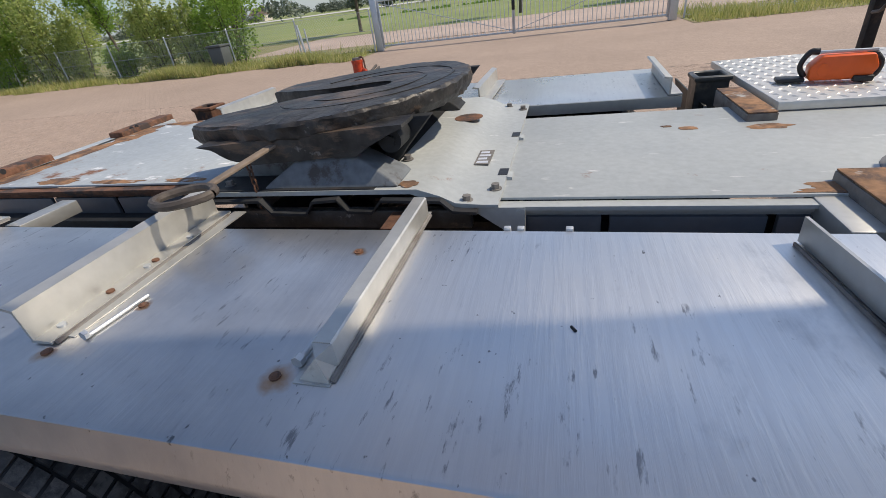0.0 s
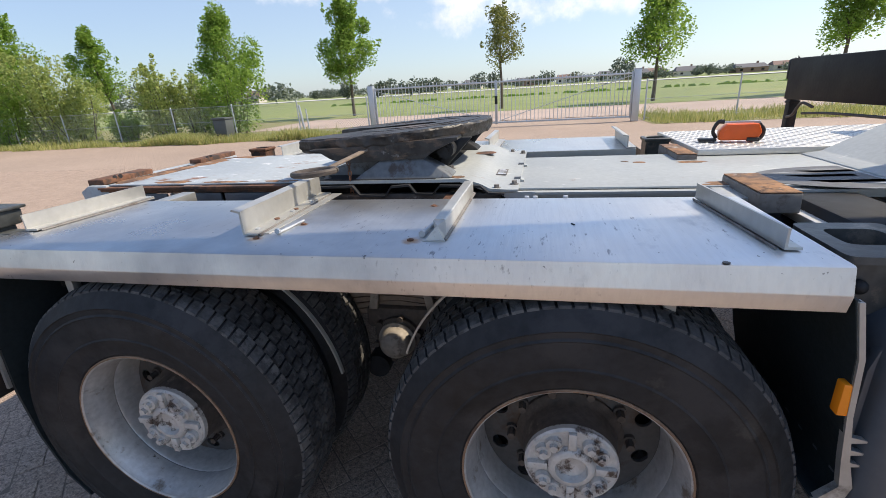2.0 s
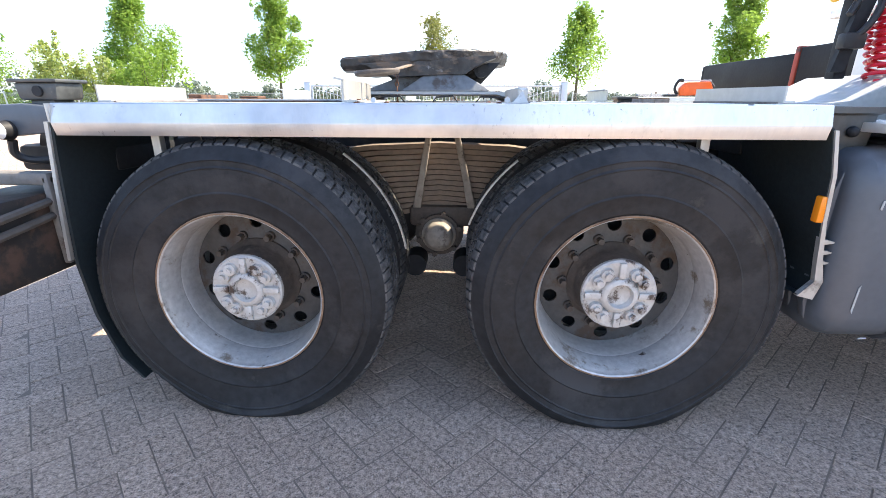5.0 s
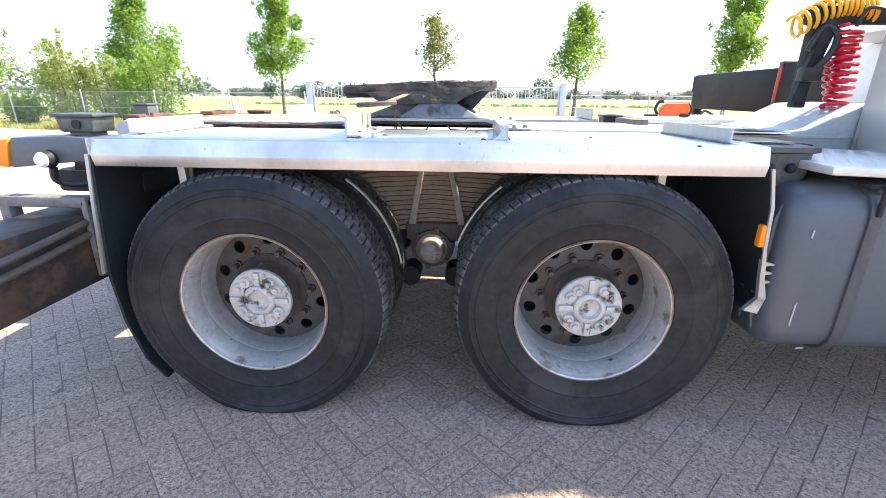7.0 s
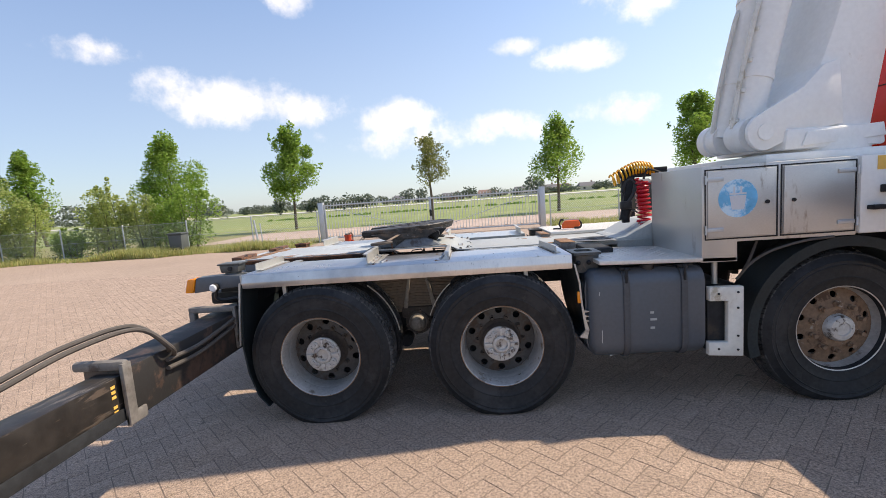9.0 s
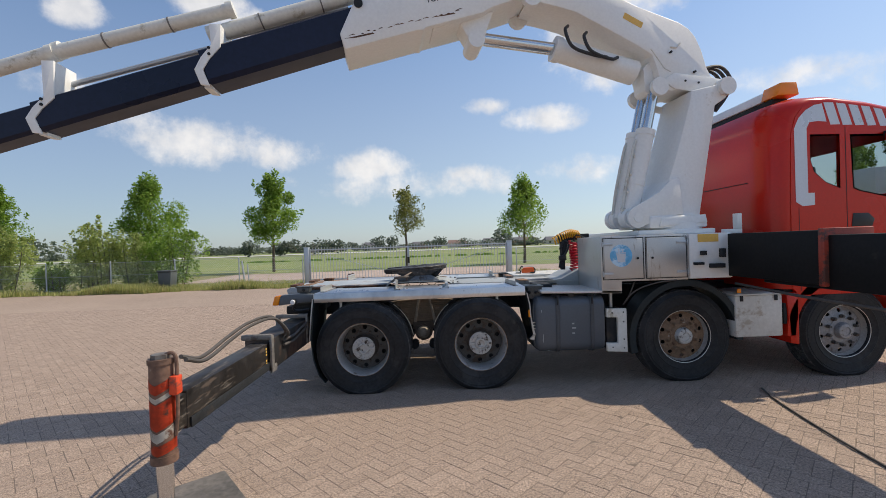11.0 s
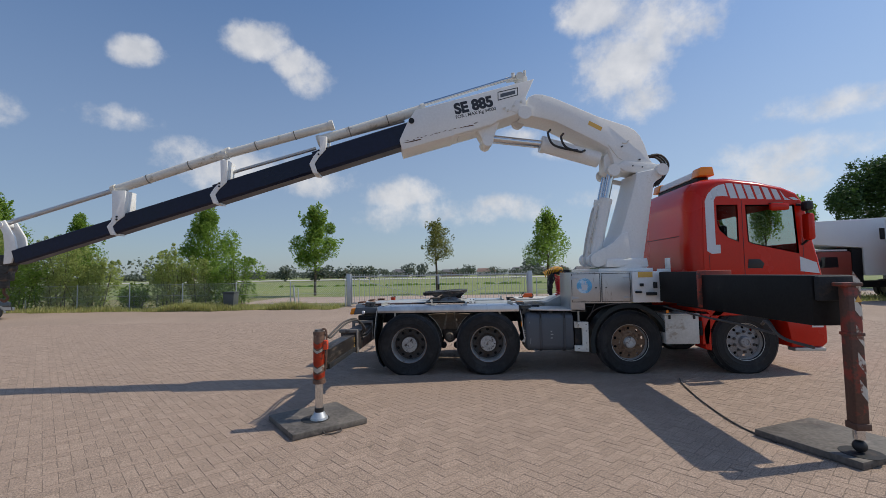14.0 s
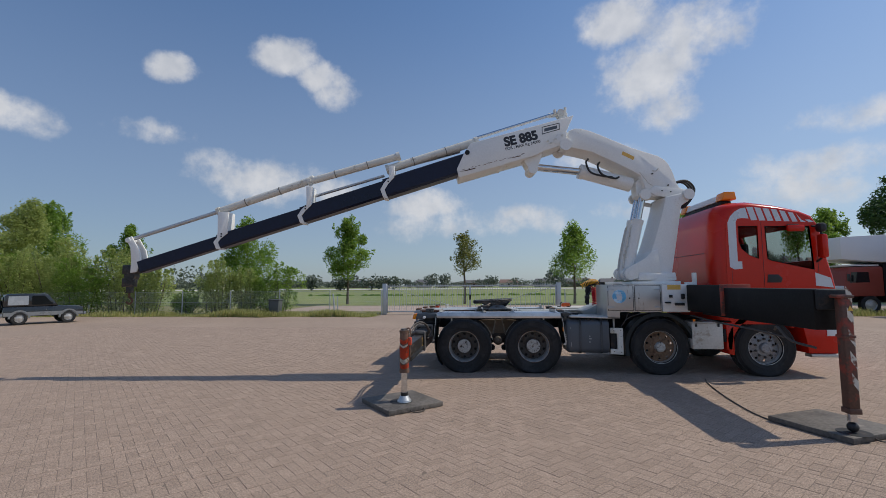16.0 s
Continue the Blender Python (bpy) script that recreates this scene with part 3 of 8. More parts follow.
def finish(bm, name, material, sharp=35):
    me = bpy.data.meshes.new(name)
    bm.to_mesh(me)
    bm.free()
    me.materials.append(material)
    me.polygons.foreach_set("use_smooth", [True] * len(me.polygons))
    me.set_sharp_from_angle(angle=radians(sharp))
    return me


def base_of(ob):
    return Matrix.Translation(ob.location) if ob.parent is None else Matrix.Identity(4)


def part(name, bm, material, parent, label=""):
    """One mesh object under a thing or under a part; its shape is given in world metres."""
    ob = new(name, finish(bm, name, material) if isinstance(bm, bmesh.types.BMesh) else bm)
    ob.parent = parent
    ob.matrix_parent_inverse = base_of(parent).inverted()
    return tagged(ob, label)


def alone(name, bm, material, label, category, group="", kind="", sharp=35):
    """A thing or piece of the setting that is one mesh."""
    return tagged(new(name, finish(bm, name, material, sharp) if isinstance(bm, bmesh.types.BMesh) else bm), label, category, group, kind)


def B():
    return bmesh.new()


# ---- ground ----
def sheet(name, x0, x1, y0, y1, z, material, label, category, nx=1, ny=1):
    me = bpy.data.meshes.new(name)
    vs = [(x0 + (x1 - x0) * i / nx, y0 + (y1 - y0) * j / ny, z) for j in range(ny + 1) for i in range(nx + 1)]
    fs = [(j * (nx + 1) + i, j * (nx + 1) + i + 1, (j + 1) * (nx + 1) + i + 1, (j + 1) * (nx + 1) + i) for j in range(ny) for i in range(nx)]
    me.from_pydata(vs, [], fs)
    me.materials.append(material)
    return alone(name, me, None, label, category, kind="structure")


ground = sheet("ground", -2500, 2500, -2500, 2500, -0.008, M_YARD, "brown-grey paved yard, dusty and sun-bleached", "paving")
bed = sheet("ground_bed", -16, 14, -10.5, 9.0, -0.0020, M_JOINT, "sandy joints between the yard pavers", "paving")
field = sheet("ground_field", -2500, 2500, 28, 2500, 0.02, M_GRASS, "wide green meadow beyond the gate", "meadow")
verge_l = sheet("ground_verge_west", -120, -5.7, 15.2, 28.4, 0.0, M_VERGE, "rough grass verge along the fence", "grass verge")
verge_r = sheet("ground_verge_east", 4.9, 160, 15.6, 20.4, 0.0, M_VERGE, "rough grass verge beside the gate", "grass verge")
road = sheet("road", -14, 400, 20.2, 28.3, 0.008, M_ROAD, "pale pink paved road behind the gate", "road")
far_road = sheet("road_far", -900, 900, 150, 190, 0.15, M_FARROAD, "pale road across the meadow", "road")


def paver_cells(x0, x1, y0, y1, w=0.105):
    """Herringbone pavers at 45 degrees: centre, turn, for each piece in the stretch."""
    k = math.sqrt(0.5)
    span = int(max(x1 - x0, y1 - y0) / w) + 4
    cx, cy = (x0 + x1) / 2, (y0 + y1) / 2
    for i in range(-span, span):
        for j in range(-span, span):
            t = (i - j) % 4
            if t == 0:
                u, v, turn = (i + 1) * w, (j + 0.5) * w, 0
            elif t == 3:
                u, v, turn = (i + 0.5) * w, (j + 1) * w, 1
            else:
                continue
            x, y = cx + k * (u - v), cy + k * (u + v)
            if x0 < x < x1 and y0 < y < y1:
                yield x, y, turn


def paver_points(x, y, turn, rng, w=0.105):
    a = radians(45 + 90 * turn + rng.uniform(-0.8, 0.8))
    c, s = math.cos(a), math.sin(a)
    z = rng.uniform(-0.0014, 0.0014)
    tx, ty = rng.uniform(-0.008, 0.008), rng.uniform(-0.008, 0.008)
    out = []
    for hx, hy, dz in ((w - 0.0010, w / 2 - 0.0010, -0.005), (w - 0.0035, w / 2 - 0.0035, 0.0)):
        for sx, sy in ((-1, -1), (1, -1), (1, 1), (-1, 1)):
            px, py = hx * sx, hy * sy
            out.append((x + c * px - s * py, y + s * px + c * py, z + dz + tx * px + ty * py))
    return out


PAVER_FACES = ((4, 5, 6, 7), (0, 1, 5, 4), (1, 2, 6, 5), (2, 3, 7, 6), (3, 0, 4, 7))
rng_p = random.Random(5)
stuff_v, stuff_f, near_cells = [], [], []
for x, y, turn in paver_cells(-16, 14, -10.5, 9.0):
    if -0.15 < x < 1.9 and -1.72 < y < -0.12 and len(near_cells) < 300:
        near_cells.append((x, y, turn))
        continue
    k0 = len(stuff_v)
    stuff_v += paver_points(x, y, turn, rng_p)
    stuff_f += [tuple(k0 + q for q in f) for f in PAVER_FACES]
me = bpy.data.meshes.new("pavers")
me.from_pydata(stuff_v, [], stuff_f)
me.materials.append(M_PAVER)
pavers = part("pavers", me, None, ground, "brown-grey concrete pavers in a diagonal weave")
pavers["kind"] = "stuff"


# ---- grass, fence and gate ----
def blades(name, spots, material, label, lo, hi, width=0.012):
    """Tufts of grass: one bent triangle pair a blade."""
    rng = random.Random(len(spots))
    vs, fs = [], []
    for x, y, k in spots:
        h = rng.uniform(lo, hi) * k
        a = rng.uniform(0, 6.283)
        dx, dy = math.cos(a) * width, math.sin(a) * width
        lx, ly = rng.uniform(-0.4, 0.4) * h, rng.uniform(-0.4, 0.4) * h
        i = len(vs)
        vs += [(x - dx, y - dy, 0), (x + dx, y + dy, 0), (x + lx * 0.4 + dx * 0.6, y + ly * 0.4 + dy * 0.6, h * 0.6), (x + lx * 0.4 - dx * 0.6, y + ly * 0.4 - dy * 0.6, h * 0.6), (x + lx, y + ly, h)]
        fs += [(i, i + 1, i + 2, i + 3), (i + 3, i + 2, i + 4)]
    me = bpy.data.meshes.new(name)
    me.from_pydata(vs, [], fs)
    me.materials.append(material)
    return alone(name, me, None, label, "grass", kind="stuff")


rng_g = random.Random(8)
spots = []
for _ in range(52000):
    x = rng_g.choice((rng_g.uniform(-34, -5.8), rng_g.uniform(-16, -5.8), rng_g.uniform(5.0, 26)))
    edge = 14.9 + 0.5 * noise.noise((x * 0.5, 1.3, 0)) + 0.35 * noise.noise((x * 1.7, 5.3, 0))
    y = edge + abs(rng_g.gauss(0, 1.3)) if x < 0 else edge + 0.6 + abs(rng_g.gauss(0, 1.9))
    thick = noise.noise((x * 0.45, y * 0.45, 0.3)) + 0.35
    if rng_g.random() < 0.35 + thick:
        spots.append((x, y, 0.55 + max(0, thick)))
blades("verge_grass", spots, M_BLADE, "dry yellow-green tufts of long grass along the fence", 0.05, 0.34, 0.013)


def chain_fence(name, x0, y0, x1, y1, gap, label):
    """Wire mesh between galvanised posts, with a top wire."""
    d = Vector((x1 - x0, y1 - y0, 0))
    n = max(1, int(d.length / gap))
    u = d.normalized()
    f = thing(name, (x0, y0, 0), label, "fence")
    for i in range(n + 1):
        p = Vector((x0, y0, 0)) + d * i / n
        bm = B()
        cyl(bm, p, p + Vector((0, 0, 1.42)), 0.03, seg=8)
        cyl(bm, p + Vector((0, 0, 1.42)), p + Vector((0, 0, 1.45)), 0.036, 0.02, seg=8)
        part("post", bm, M_GALV, f)
    for z in (0.08, 0.75, 1.38):
        bm = B()
        cyl(bm, Vector((x0, y0, z)), Vector((x1, y1, z)), 0.007, seg=6)
        part("wire", bm, M_GALV, f)
    vs, fs = [], []
    step, r = 0.11, 0.0022
    m = int((d.length + 1.3) / step)
    for i in range(m):
        for s in (0, 1):
            a = i * step - (1.3 if s == 0 else 0)
            b = a + 1.3 if s == 0 else a - 1.3
            lo, hi = max(0, min(a, b)), min(d.length, max(a, b))
            if hi - lo < 0.05:
                continue
            za = 0.08 + 1.3 * ((lo - a) / (b - a))
            zb = 0.08 + 1.3 * ((hi - a) / (b - a))
            pa, pb = Vector((x0, y0, 0)) + u * lo + Vector((0, 0, za)), Vector((x0, y0, 0)) + u * hi + Vector((0, 0, zb))
            k = len(vs)
            up = Vector((-u.y, u.x, 0)) * r
            side = (pb - pa).normalized().cross(up).normalized() * r
            for q in (pa, pb):
                vs += [q + up, q - up * 0.5 + side, q - up * 0.5 - side]
            fs += [(k, k + 1, k + 4, k + 3), (k + 1, k + 2, k + 5, k + 4), (k + 2, k, k + 3, k + 5)]
    me = bpy.data.meshes.new("mesh")
    me.from_pydata(vs, [], fs)
    me.materials.append(M_GALV)
    part("wire_mesh", me, None, f)
    return f


chain_fence("fence", -34, 16.9, -5.75, 16.9, 2.9, "galvanised chain-link fence with thin posts, overgrown by bushes")
chain_fence("fence", 4.95, 17.3, 34, 21.5, 3.2, "galvanised chain-link fence beside the gate")
# a bare stub of an older post row
stub = thing("fence_post", (-8.4, 16.4, 0), "leaning grey metal post in the verge", "fence post")
bm = B()
cyl(bm, (-8.4, 16.4, 0), (-8.52, 16.4, 1.25), 0.045, seg=10)
cyl(bm, (-8.25, 16.5, 0), (-8.3, 16.5, 1.1), 0.03, seg=8)
part("tube", bm, M_GALV, stub)

GX0, GX1, GY, GH = -5.59, 4.56, 17.1, 1.8
gate = thing("gate", (GX0, GY, 0), "closed double-leaf galvanised bar gate between square posts", "gate")
for x in (GX0, GX1):
    bm = B()
    box(bm, x - 0.12, x + 0.12, GY - 0.12, GY + 0.12, 0, GH, 0.01)
    box(bm, x - 0.13, x + 0.13, GY - 0.13, GY + 0.13, GH + 0.002, GH + 0.02, 0.004)
    part("gate_post", bm, M_GALV, gate)
mid = (GX0 + GX1) / 2
for xa, xb, s in ((GX0 + 0.16, mid - 0.02, 1), (mid + 0.02, GX1 - 0.16, -1)):
    bm = B()
    for z in (0.16, GH - 0.14):
        box(bm, xa, xb, GY - 0.03, GY + 0.03, z - 0.03, z + 0.03, 0.006)
    for x in (xa, xb):
        box(bm, x - 0.03, x + 0.03, GY - 0.028, GY + 0.028, 0.1, GH - 0.08, 0.006)
    leaf = part("gate_leaf", bm, M_GALV, gate)
    n = 34
    for i in range(1, n):
        x = xa + (xb - xa) * i / n
        bm = B()
        cyl(bm, (x, GY, 0.16), (x, GY, GH - 0.02), 0.013, seg=6)
        part("bar", bm, M_GALV, leaf)
    bm = B()
    cyl(bm, ((xa if s > 0 else xb), GY - 0.02, GH - 0.2), ((xb if s > 0 else xa), GY - 0.02, 0.2), 0.012, seg=6)
    part("brace", bm, M_GALV, leaf)
bm = B()
box(bm, mid - 0.05, mid + 0.05, GY - 0.06, GY + 0.06, 0.85, 1.15, 0.01)
part("lock_box", bm, M_DARK, gate)

wheelie = thing("waste_bin", (-11.7, 15.7, 0), "grey plastic wheeled waste bin with a closed lid beside the fence", "waste bin")
bm = B()
prism(bm, [(-11.95, 0.05), (-11.43, 0.05), (-11.38, 0.88), (-12.0, 0.88)], 15.45, 15.98, bevel=0.03)
part("body", bm, M_CONC, wheelie)
bm = B()
box(bm, -12.03, -11.35, 15.4, 16.02, 0.885, 0.96, 0.02)
part("lid", bm, M_CONC, wheelie)
for x in (-11.96, -11.44):
    bm = B()
    cyl(bm, (x - 0.03, 15.98, 0.1), (x + 0.03, 15.98, 0.1), 0.1, seg=14)
    part("wheel", bm, M_RUBBER, wheelie)


# ---- the crane truck ----
DZ = 1.158
truck = thing("crane_truck", (2.9, 1.2, 0), "four-axle red lorry with grey rear deck and white loader crane", "crane truck")


def at(x, y, z, side=1):
    """The place of a wheel: side 1 on the passenger flank, -1 turned to the other."""
    return Matrix.Translation((x, y, z)) @ (Matrix.Identity(4) if side > 0 else Matrix.Rotation(math.pi, 4, "Z"))


def holed_disc(bm, r0, r1, y0, y1, n, hole_r, hole_c, depth=0.012):
    """A dished ring from radius r0 (at y0) to r1 (at y1) with n round holes."""
    for s in range(n):
        a0, a1 = 2 * math.pi * s / n, 2 * math.pi * (s + 1) / n
        am = (a0 + a1) / 2
        edge = []
        for k in range(4):
            edge.append((r0 + (r1 - r0) * k / 4, a0))
        for k in range(4):
            edge.append((r1, a0 + (a1 - a0) * k / 4))
        for k in range(4):
            edge.append((r1 - (r1 - r0) * k / 4, a1))
        for k in range(4):
            edge.append((r0, a1 - (a1 - a0) * k / 4))

        def place(px, pz, back=0.0):
            r = math.hypot(px, pz)
            return (px, y0 + (y1 - y0) * (r - r0) / (r1 - r0) + back, pz)

        hc = (hole_c * math.cos(am), hole_c * math.sin(am))
        outer, inner, deep = [], [], []
        for r, a in edge:
            px, pz = r * math.cos(a), r * math.sin(a)
            outer.append(bm.verts.new(place(px, pz)))
            dx, dz = px - hc[0], pz - hc[1]
            q = math.hypot(dx, dz)
            ix, iz = hc[0] + dx / q * hole_r, hc[1] + dz / q * hole_r
            inner.append(bm.verts.new(place(ix, iz)))
            deep.append(bm.verts.new(place(ix, iz, depth)))
        for k in range(16):
            j = (k + 1) % 16
            bm.faces.new((outer[k], outer[j], inner[j], inner[k]))
            bm.faces.new((inner[k], inner[j], deep[j], deep[k]))
    bmesh.ops.remove_doubles(bm, verts=bm.verts[:], dist=0.0004)
    bmesh.ops.recalc_face_normals(bm, faces=bm.faces[:])


def tyre_mesh(y0, width=0.29, R=0.547, tread=52):
    bm = B()
    y1 = y0 + width
    prof = [(0.292, y0 + 0.045), (0.300, y0 + 0.018), (0.312, y0 + 0.008), (0.325, y0 + 0.007), (0.36, y0 - 0.004), (0.366, y0 - 0.008), (0.371, y0 - 0.005), (0.42, y0 - 0.010), (0.437, y0 - 0.010), (0.441, y0 - 0.013), (0.447, y0 - 0.008), (0.462, y0 - 0.008), (0.466, y0 - 0.011), (0.472, y0 - 0.005), (0.492, y0 + 0.012), (0.508, y0 + 0.026), (0.514, y0 + 0.045),
            (0.516, (y0 + y1) / 2), (0.514, y1 - 0.045), (0.500, y1 - 0.024), (0.470, y1 + 0.004), (0.42, y1 + 0.010), (0.36, y1 + 0.004), (0.315, y1 - 0.012), (0.300, y1 - 0.035)]
    prof = [(r * (1 + (R / 0.525 - 1) * min(1, (r - 0.30) / 0.12)), y) for r, y in prof]
    lathe(bm, prof, 72)
    for v in bm.verts:
        if v.co.z < -0.36 and v.co.y < y0 + 0.06:
            v.co.y -= 0.030 * min(1.0, (-0.36 - v.co.z) / 0.14) ** 1.5
        v.co.z = max(v.co.z, -0.508)
    return bm


def tread_mesh(y0, width=0.29, R=0.547, tread=88):
    bm = B()
    y1 = y0 + width
    rows = ((0.024, 0.070, 0.55), (0.075, 0.118, 0.1), (0.124, 0.166, 0.6), (0.172, 0.215, 0.3), (0.220, width - 0.024, 0.85))
    for a, b, ph in rows:
        for i in range(tread):
            t0 = 2 * math.pi * (i + ph) / tread
            t1 = t0 + 2 * math.pi / tread * 0.80
            vs = []
            for r in (0.505 * R / 0.525, R):
                shrink = 0.0 if r < R else 0.003
                for t, y, sl in ((t0, y0 + a + shrink, 0), (t1, y0 + a + shrink, 0), (t1, y0 + b - shrink, 0.35), (t0, y0 + b - shrink, 0.35)):
                    tt = t + sl * 2 * math.pi / tread * 0.5
                    rr = r - (0.013 if r == R and (y < y0 + 0.04 or y > y1 - 0.04) else 0)
                    vs.append(bm.verts.new((rr * math.cos(tt), y, rr * math.sin(tt))))
            for f in ((4, 5, 6, 7), (0, 1, 5, 4), (1, 2, 6, 5), (2, 3, 7, 6), (3, 0, 4, 7)):
                bm.faces.new([vs[q] for q in f])
    for v in bm.verts:
        v.co.z = max(v.co.z, -0.509)
    return bm


TYRE = {}


def tyre_data(key, y0):
    if key not in TYRE:
        TYRE[key] = finish(tyre_mesh(y0), "tyre", M_RUBBER, 30)
        TYRE[key + "_tread"] = finish(tread_mesh(y0), "tread", M_TREAD, 30)
    return TYRE[key]


def add_tread(key, parent):
    under("tread", TYRE[key + "_tread"], parent)["kind"] = "stuff"


def placed(name, data, m, parent, label=""):
    ob = new(name, data)
    ob.parent = parent
    ob.matrix_parent_inverse = base_of(parent).inverted() if parent.parent is None else Matrix.Identity(4)
    ob.matrix_basis = m
    return tagged(ob, label)


def under(name, data, parent, label=""):
    """A sub-part that shares its part's pose."""
    ob = new(name, data)
    ob.parent = parent
    return tagged(ob, label)


def rim_barrel():
    bm = B()
    lathe(bm, [(0.296, -0.030), (0.306, -0.044), (0.306, -0.052), (0.301, -0.056), (0.296, -0.052), (0.292, -0.034), (0.287, -0.026), (0.285, -0.004), (0.280, 0.006), (0.278, 0.050), (0.281, 0.054), (0.277, 0.060), (0.275, 0.110), (0.270, 0.135), (0.268, 0.150), (0.268, 0.25), (0.285, 0.27)], 64)
    return finish(bm, "rim", M_RIM)


RIM = rim_barrel()
bm = B()
lathe(bm, [(0.3005, -0.0562), (0.3035, -0.0575), (0.3070, -0.0550), (0.3072, -0.0440)], 64)
FLANGE = finish(bm, "rim_flange", M_RUSTDISC)
bm = B()
holed_disc(bm, 0.150, 0.270, 0.132, 0.152, 10, 0.0265, 0.226)
DISC = finish(bm, "disc", M_DISC)
bm = B()
lathe(bm, [(0.0, 0.230), (0.267, 0.230), (0.267, 0.236), (0.0, 0.236)], 40)
BACKING = finish(bm, "drum", M_DARK)
bm = B()
lathe(bm, [(0.162, 0.150), (0.160, 0.124), (0.152, 0.116), (0.143, 0.108), (0.138, 0.096), (0.133, 0.040), (0.132, 0.034), (0.132, 0.022), (0.127, 0.016)], 48)
HUB_BODY = finish(bm, "hub", M_HUBDARK)
bm = B()
lathe(bm, [(0.139, 0.024), (0.139, 0.008), (0.132, 0.002), (0.112, 0.006), (0.074, 0.006), (0.068, -0.006), (0.060, -0.012), (0.048, -0.013), (0.042, 0.008), (0.001, 0.012)], 56)
for i in range(4):
    a = math.pi / 4 + i * math.pi / 2
    for da in (-0.21, 0.21):
        c = Vector((0.098 * math.cos(a + da), 0, 0.098 * math.sin(a + da)))
        cyl(bm, c + Vector((0, 0.008, 0)), c + Vector((0, -0.010, 0)), 0.026, 0.023, seg=16)
        cyl(bm, c + Vector((0, -0.009, 0)), c + Vector((0, -0.024, 0)), 0.013, seg=6)
    b = a + math.pi / 4
    box(bm, -0.012, 0.012, -0.010, 0.008, 0.070, 0.130, 0.003, Matrix.Rotation(-b + math.pi / 2, 4, "Y"))
bmesh.ops.scale(bm, vec=(0.95, 1, 0.95), verts=bm.verts[:])
HUB_FACE = finish(bm, "hub_face", M_HUB)
bm = B()
cyl(bm, (0, 0.138, 0.176), (0, 0.094, 0.176), 0.0125, seg=6)
cyl(bm, (0, 0.140, 0.176), (0, 0.124, 0.176), 0.019, seg=12)
NUT_REAR = finish(bm, "wheel_nut", M_HUBDARK)


def rear_wheel(x, y, side):
    m = at(x, y, 0.50 if x < 1 else 0.51, side)
    w = placed("wheel", tyre_data("outer", -0.064), m, truck, "worn black dual truck tyres on dented silver rims")
    under("tyre", tyre_data("inner", 0.30), w, "inner twin tyre")
    add_tread("outer", w)
    add_tread("inner", w)
    under("rim", RIM, w, "scratched silver rim")
    under("rim_flange", FLANGE, w, "rusty rim flange")
    under("disc", DISC, w)
    under("drum", BACKING, w)
    under("hub", HUB_BODY, w)
    under("hub_cover", HUB_FACE, w, "peeling grey paint on the hub cover")
    for i in range(10):
        ob = under("wheel_nut", NUT_REAR, w)
        ob.matrix_basis = Matrix.Rotation(2 * math.pi * (i + 0.5) / 10, 4, "Y")
    return w


def front_meshes(disc_mat, hub_mat, nut_mat):
    bm = B()
    lathe(bm, [(0.300, -0.030), (0.312, -0.034), (0.318, -0.026), (0.314, -0.014), (0.304, -0.010), (0.294, 0.02), (0.282, 0.06), (0.272, 0.075)], 64)
    rim = finish(bm, "rim", M_RIM)
    bm = B()
    holed_disc(bm, 0.150, 0.278, 0.02, 0.062, 10, 0.024, 0.232)
    lathe(bm, [(0.151, 0.0205), (0.142, 0.012), (0.098, 0.010)], 48)
    disc = finish(bm, "disc", disc_mat)
    bm = B()
    lathe(bm, [(0.099, 0.012), (0.092, -0.03), (0.080, -0.045), (0.05, -0.050), (0.046, -0.040), (0.001, -0.040)], 48)
    hub = finish(bm, "hub", hub_mat)
    bm = B()
    cyl(bm, (0, 0.020, 0.1675), (0, 0.006, 0.1675), 0.022, seg=16)
    cyl(bm, (0, 0.012, 0.1675), (0, -0.024, 0.1675), 0.016, seg=6)
    nut = finish(bm, "wheel_nut", nut_mat)
    return rim, disc, hub, nut


FRONT = {"rusty": front_meshes(M_RUSTDISC, M_HUB, M_RUSTDISC), "silver": front_meshes(M_FRONTDISC, M_FRONTDISC, M_DISC)}


def front_wheel(x, y, side, look_, label):
    m = at(x, y, 0.51, side)
    w = placed("wheel", tyre_data("front", -0.045), m, truck, label)
    add_tread("front", w)
    rim, disc, hub, nut = FRONT[look_]
    under("rim", rim, w)
    under("disc", disc, w)
    under("drum", BACKING, w)
    under("hub", hub, w)
    for i in range(10):
        ob = under("wheel_nut", nut, w)
        ob.matrix_basis = Matrix.Rotation(2 * math.pi * i / 10, 4, "Y")


for x in (-0.005, 1.355):
    rear_wheel(x, 0.0, 1)
    rear_wheel(x, 2.4, -1)
front_wheel(3.725, -0.02, 1, "rusty", "black tyre on a rust-brown steel wheel")
front_wheel(3.725, 2.42, -1, "rusty", "black tyre on a rust-brown steel wheel")
front_wheel(5.58, -0.06, 1, "silver", "black tyre on a silver steel wheel")
front_wheel(5.58, 2.46, -1, "silver", "black tyre on a silver steel wheel")

# frame, axles, springs
for y in (0.80, 1.55):
    bm = B()
    box(bm, -1.0, 6.6, y, y + 0.07, 0.80, 1.06, 0.006)
    part("frame_rail", bm, M_DARK, truck)
for x in (-0.85, 0.3, 1.05, 1.75, 2.6, 4.5):
    bm = B()
    box(bm, x - 0.05, x + 0.05, 0.872, 1.548, 0.84, 1.02, 0.01)
    part("cross_member", bm, M_DARK, truck)
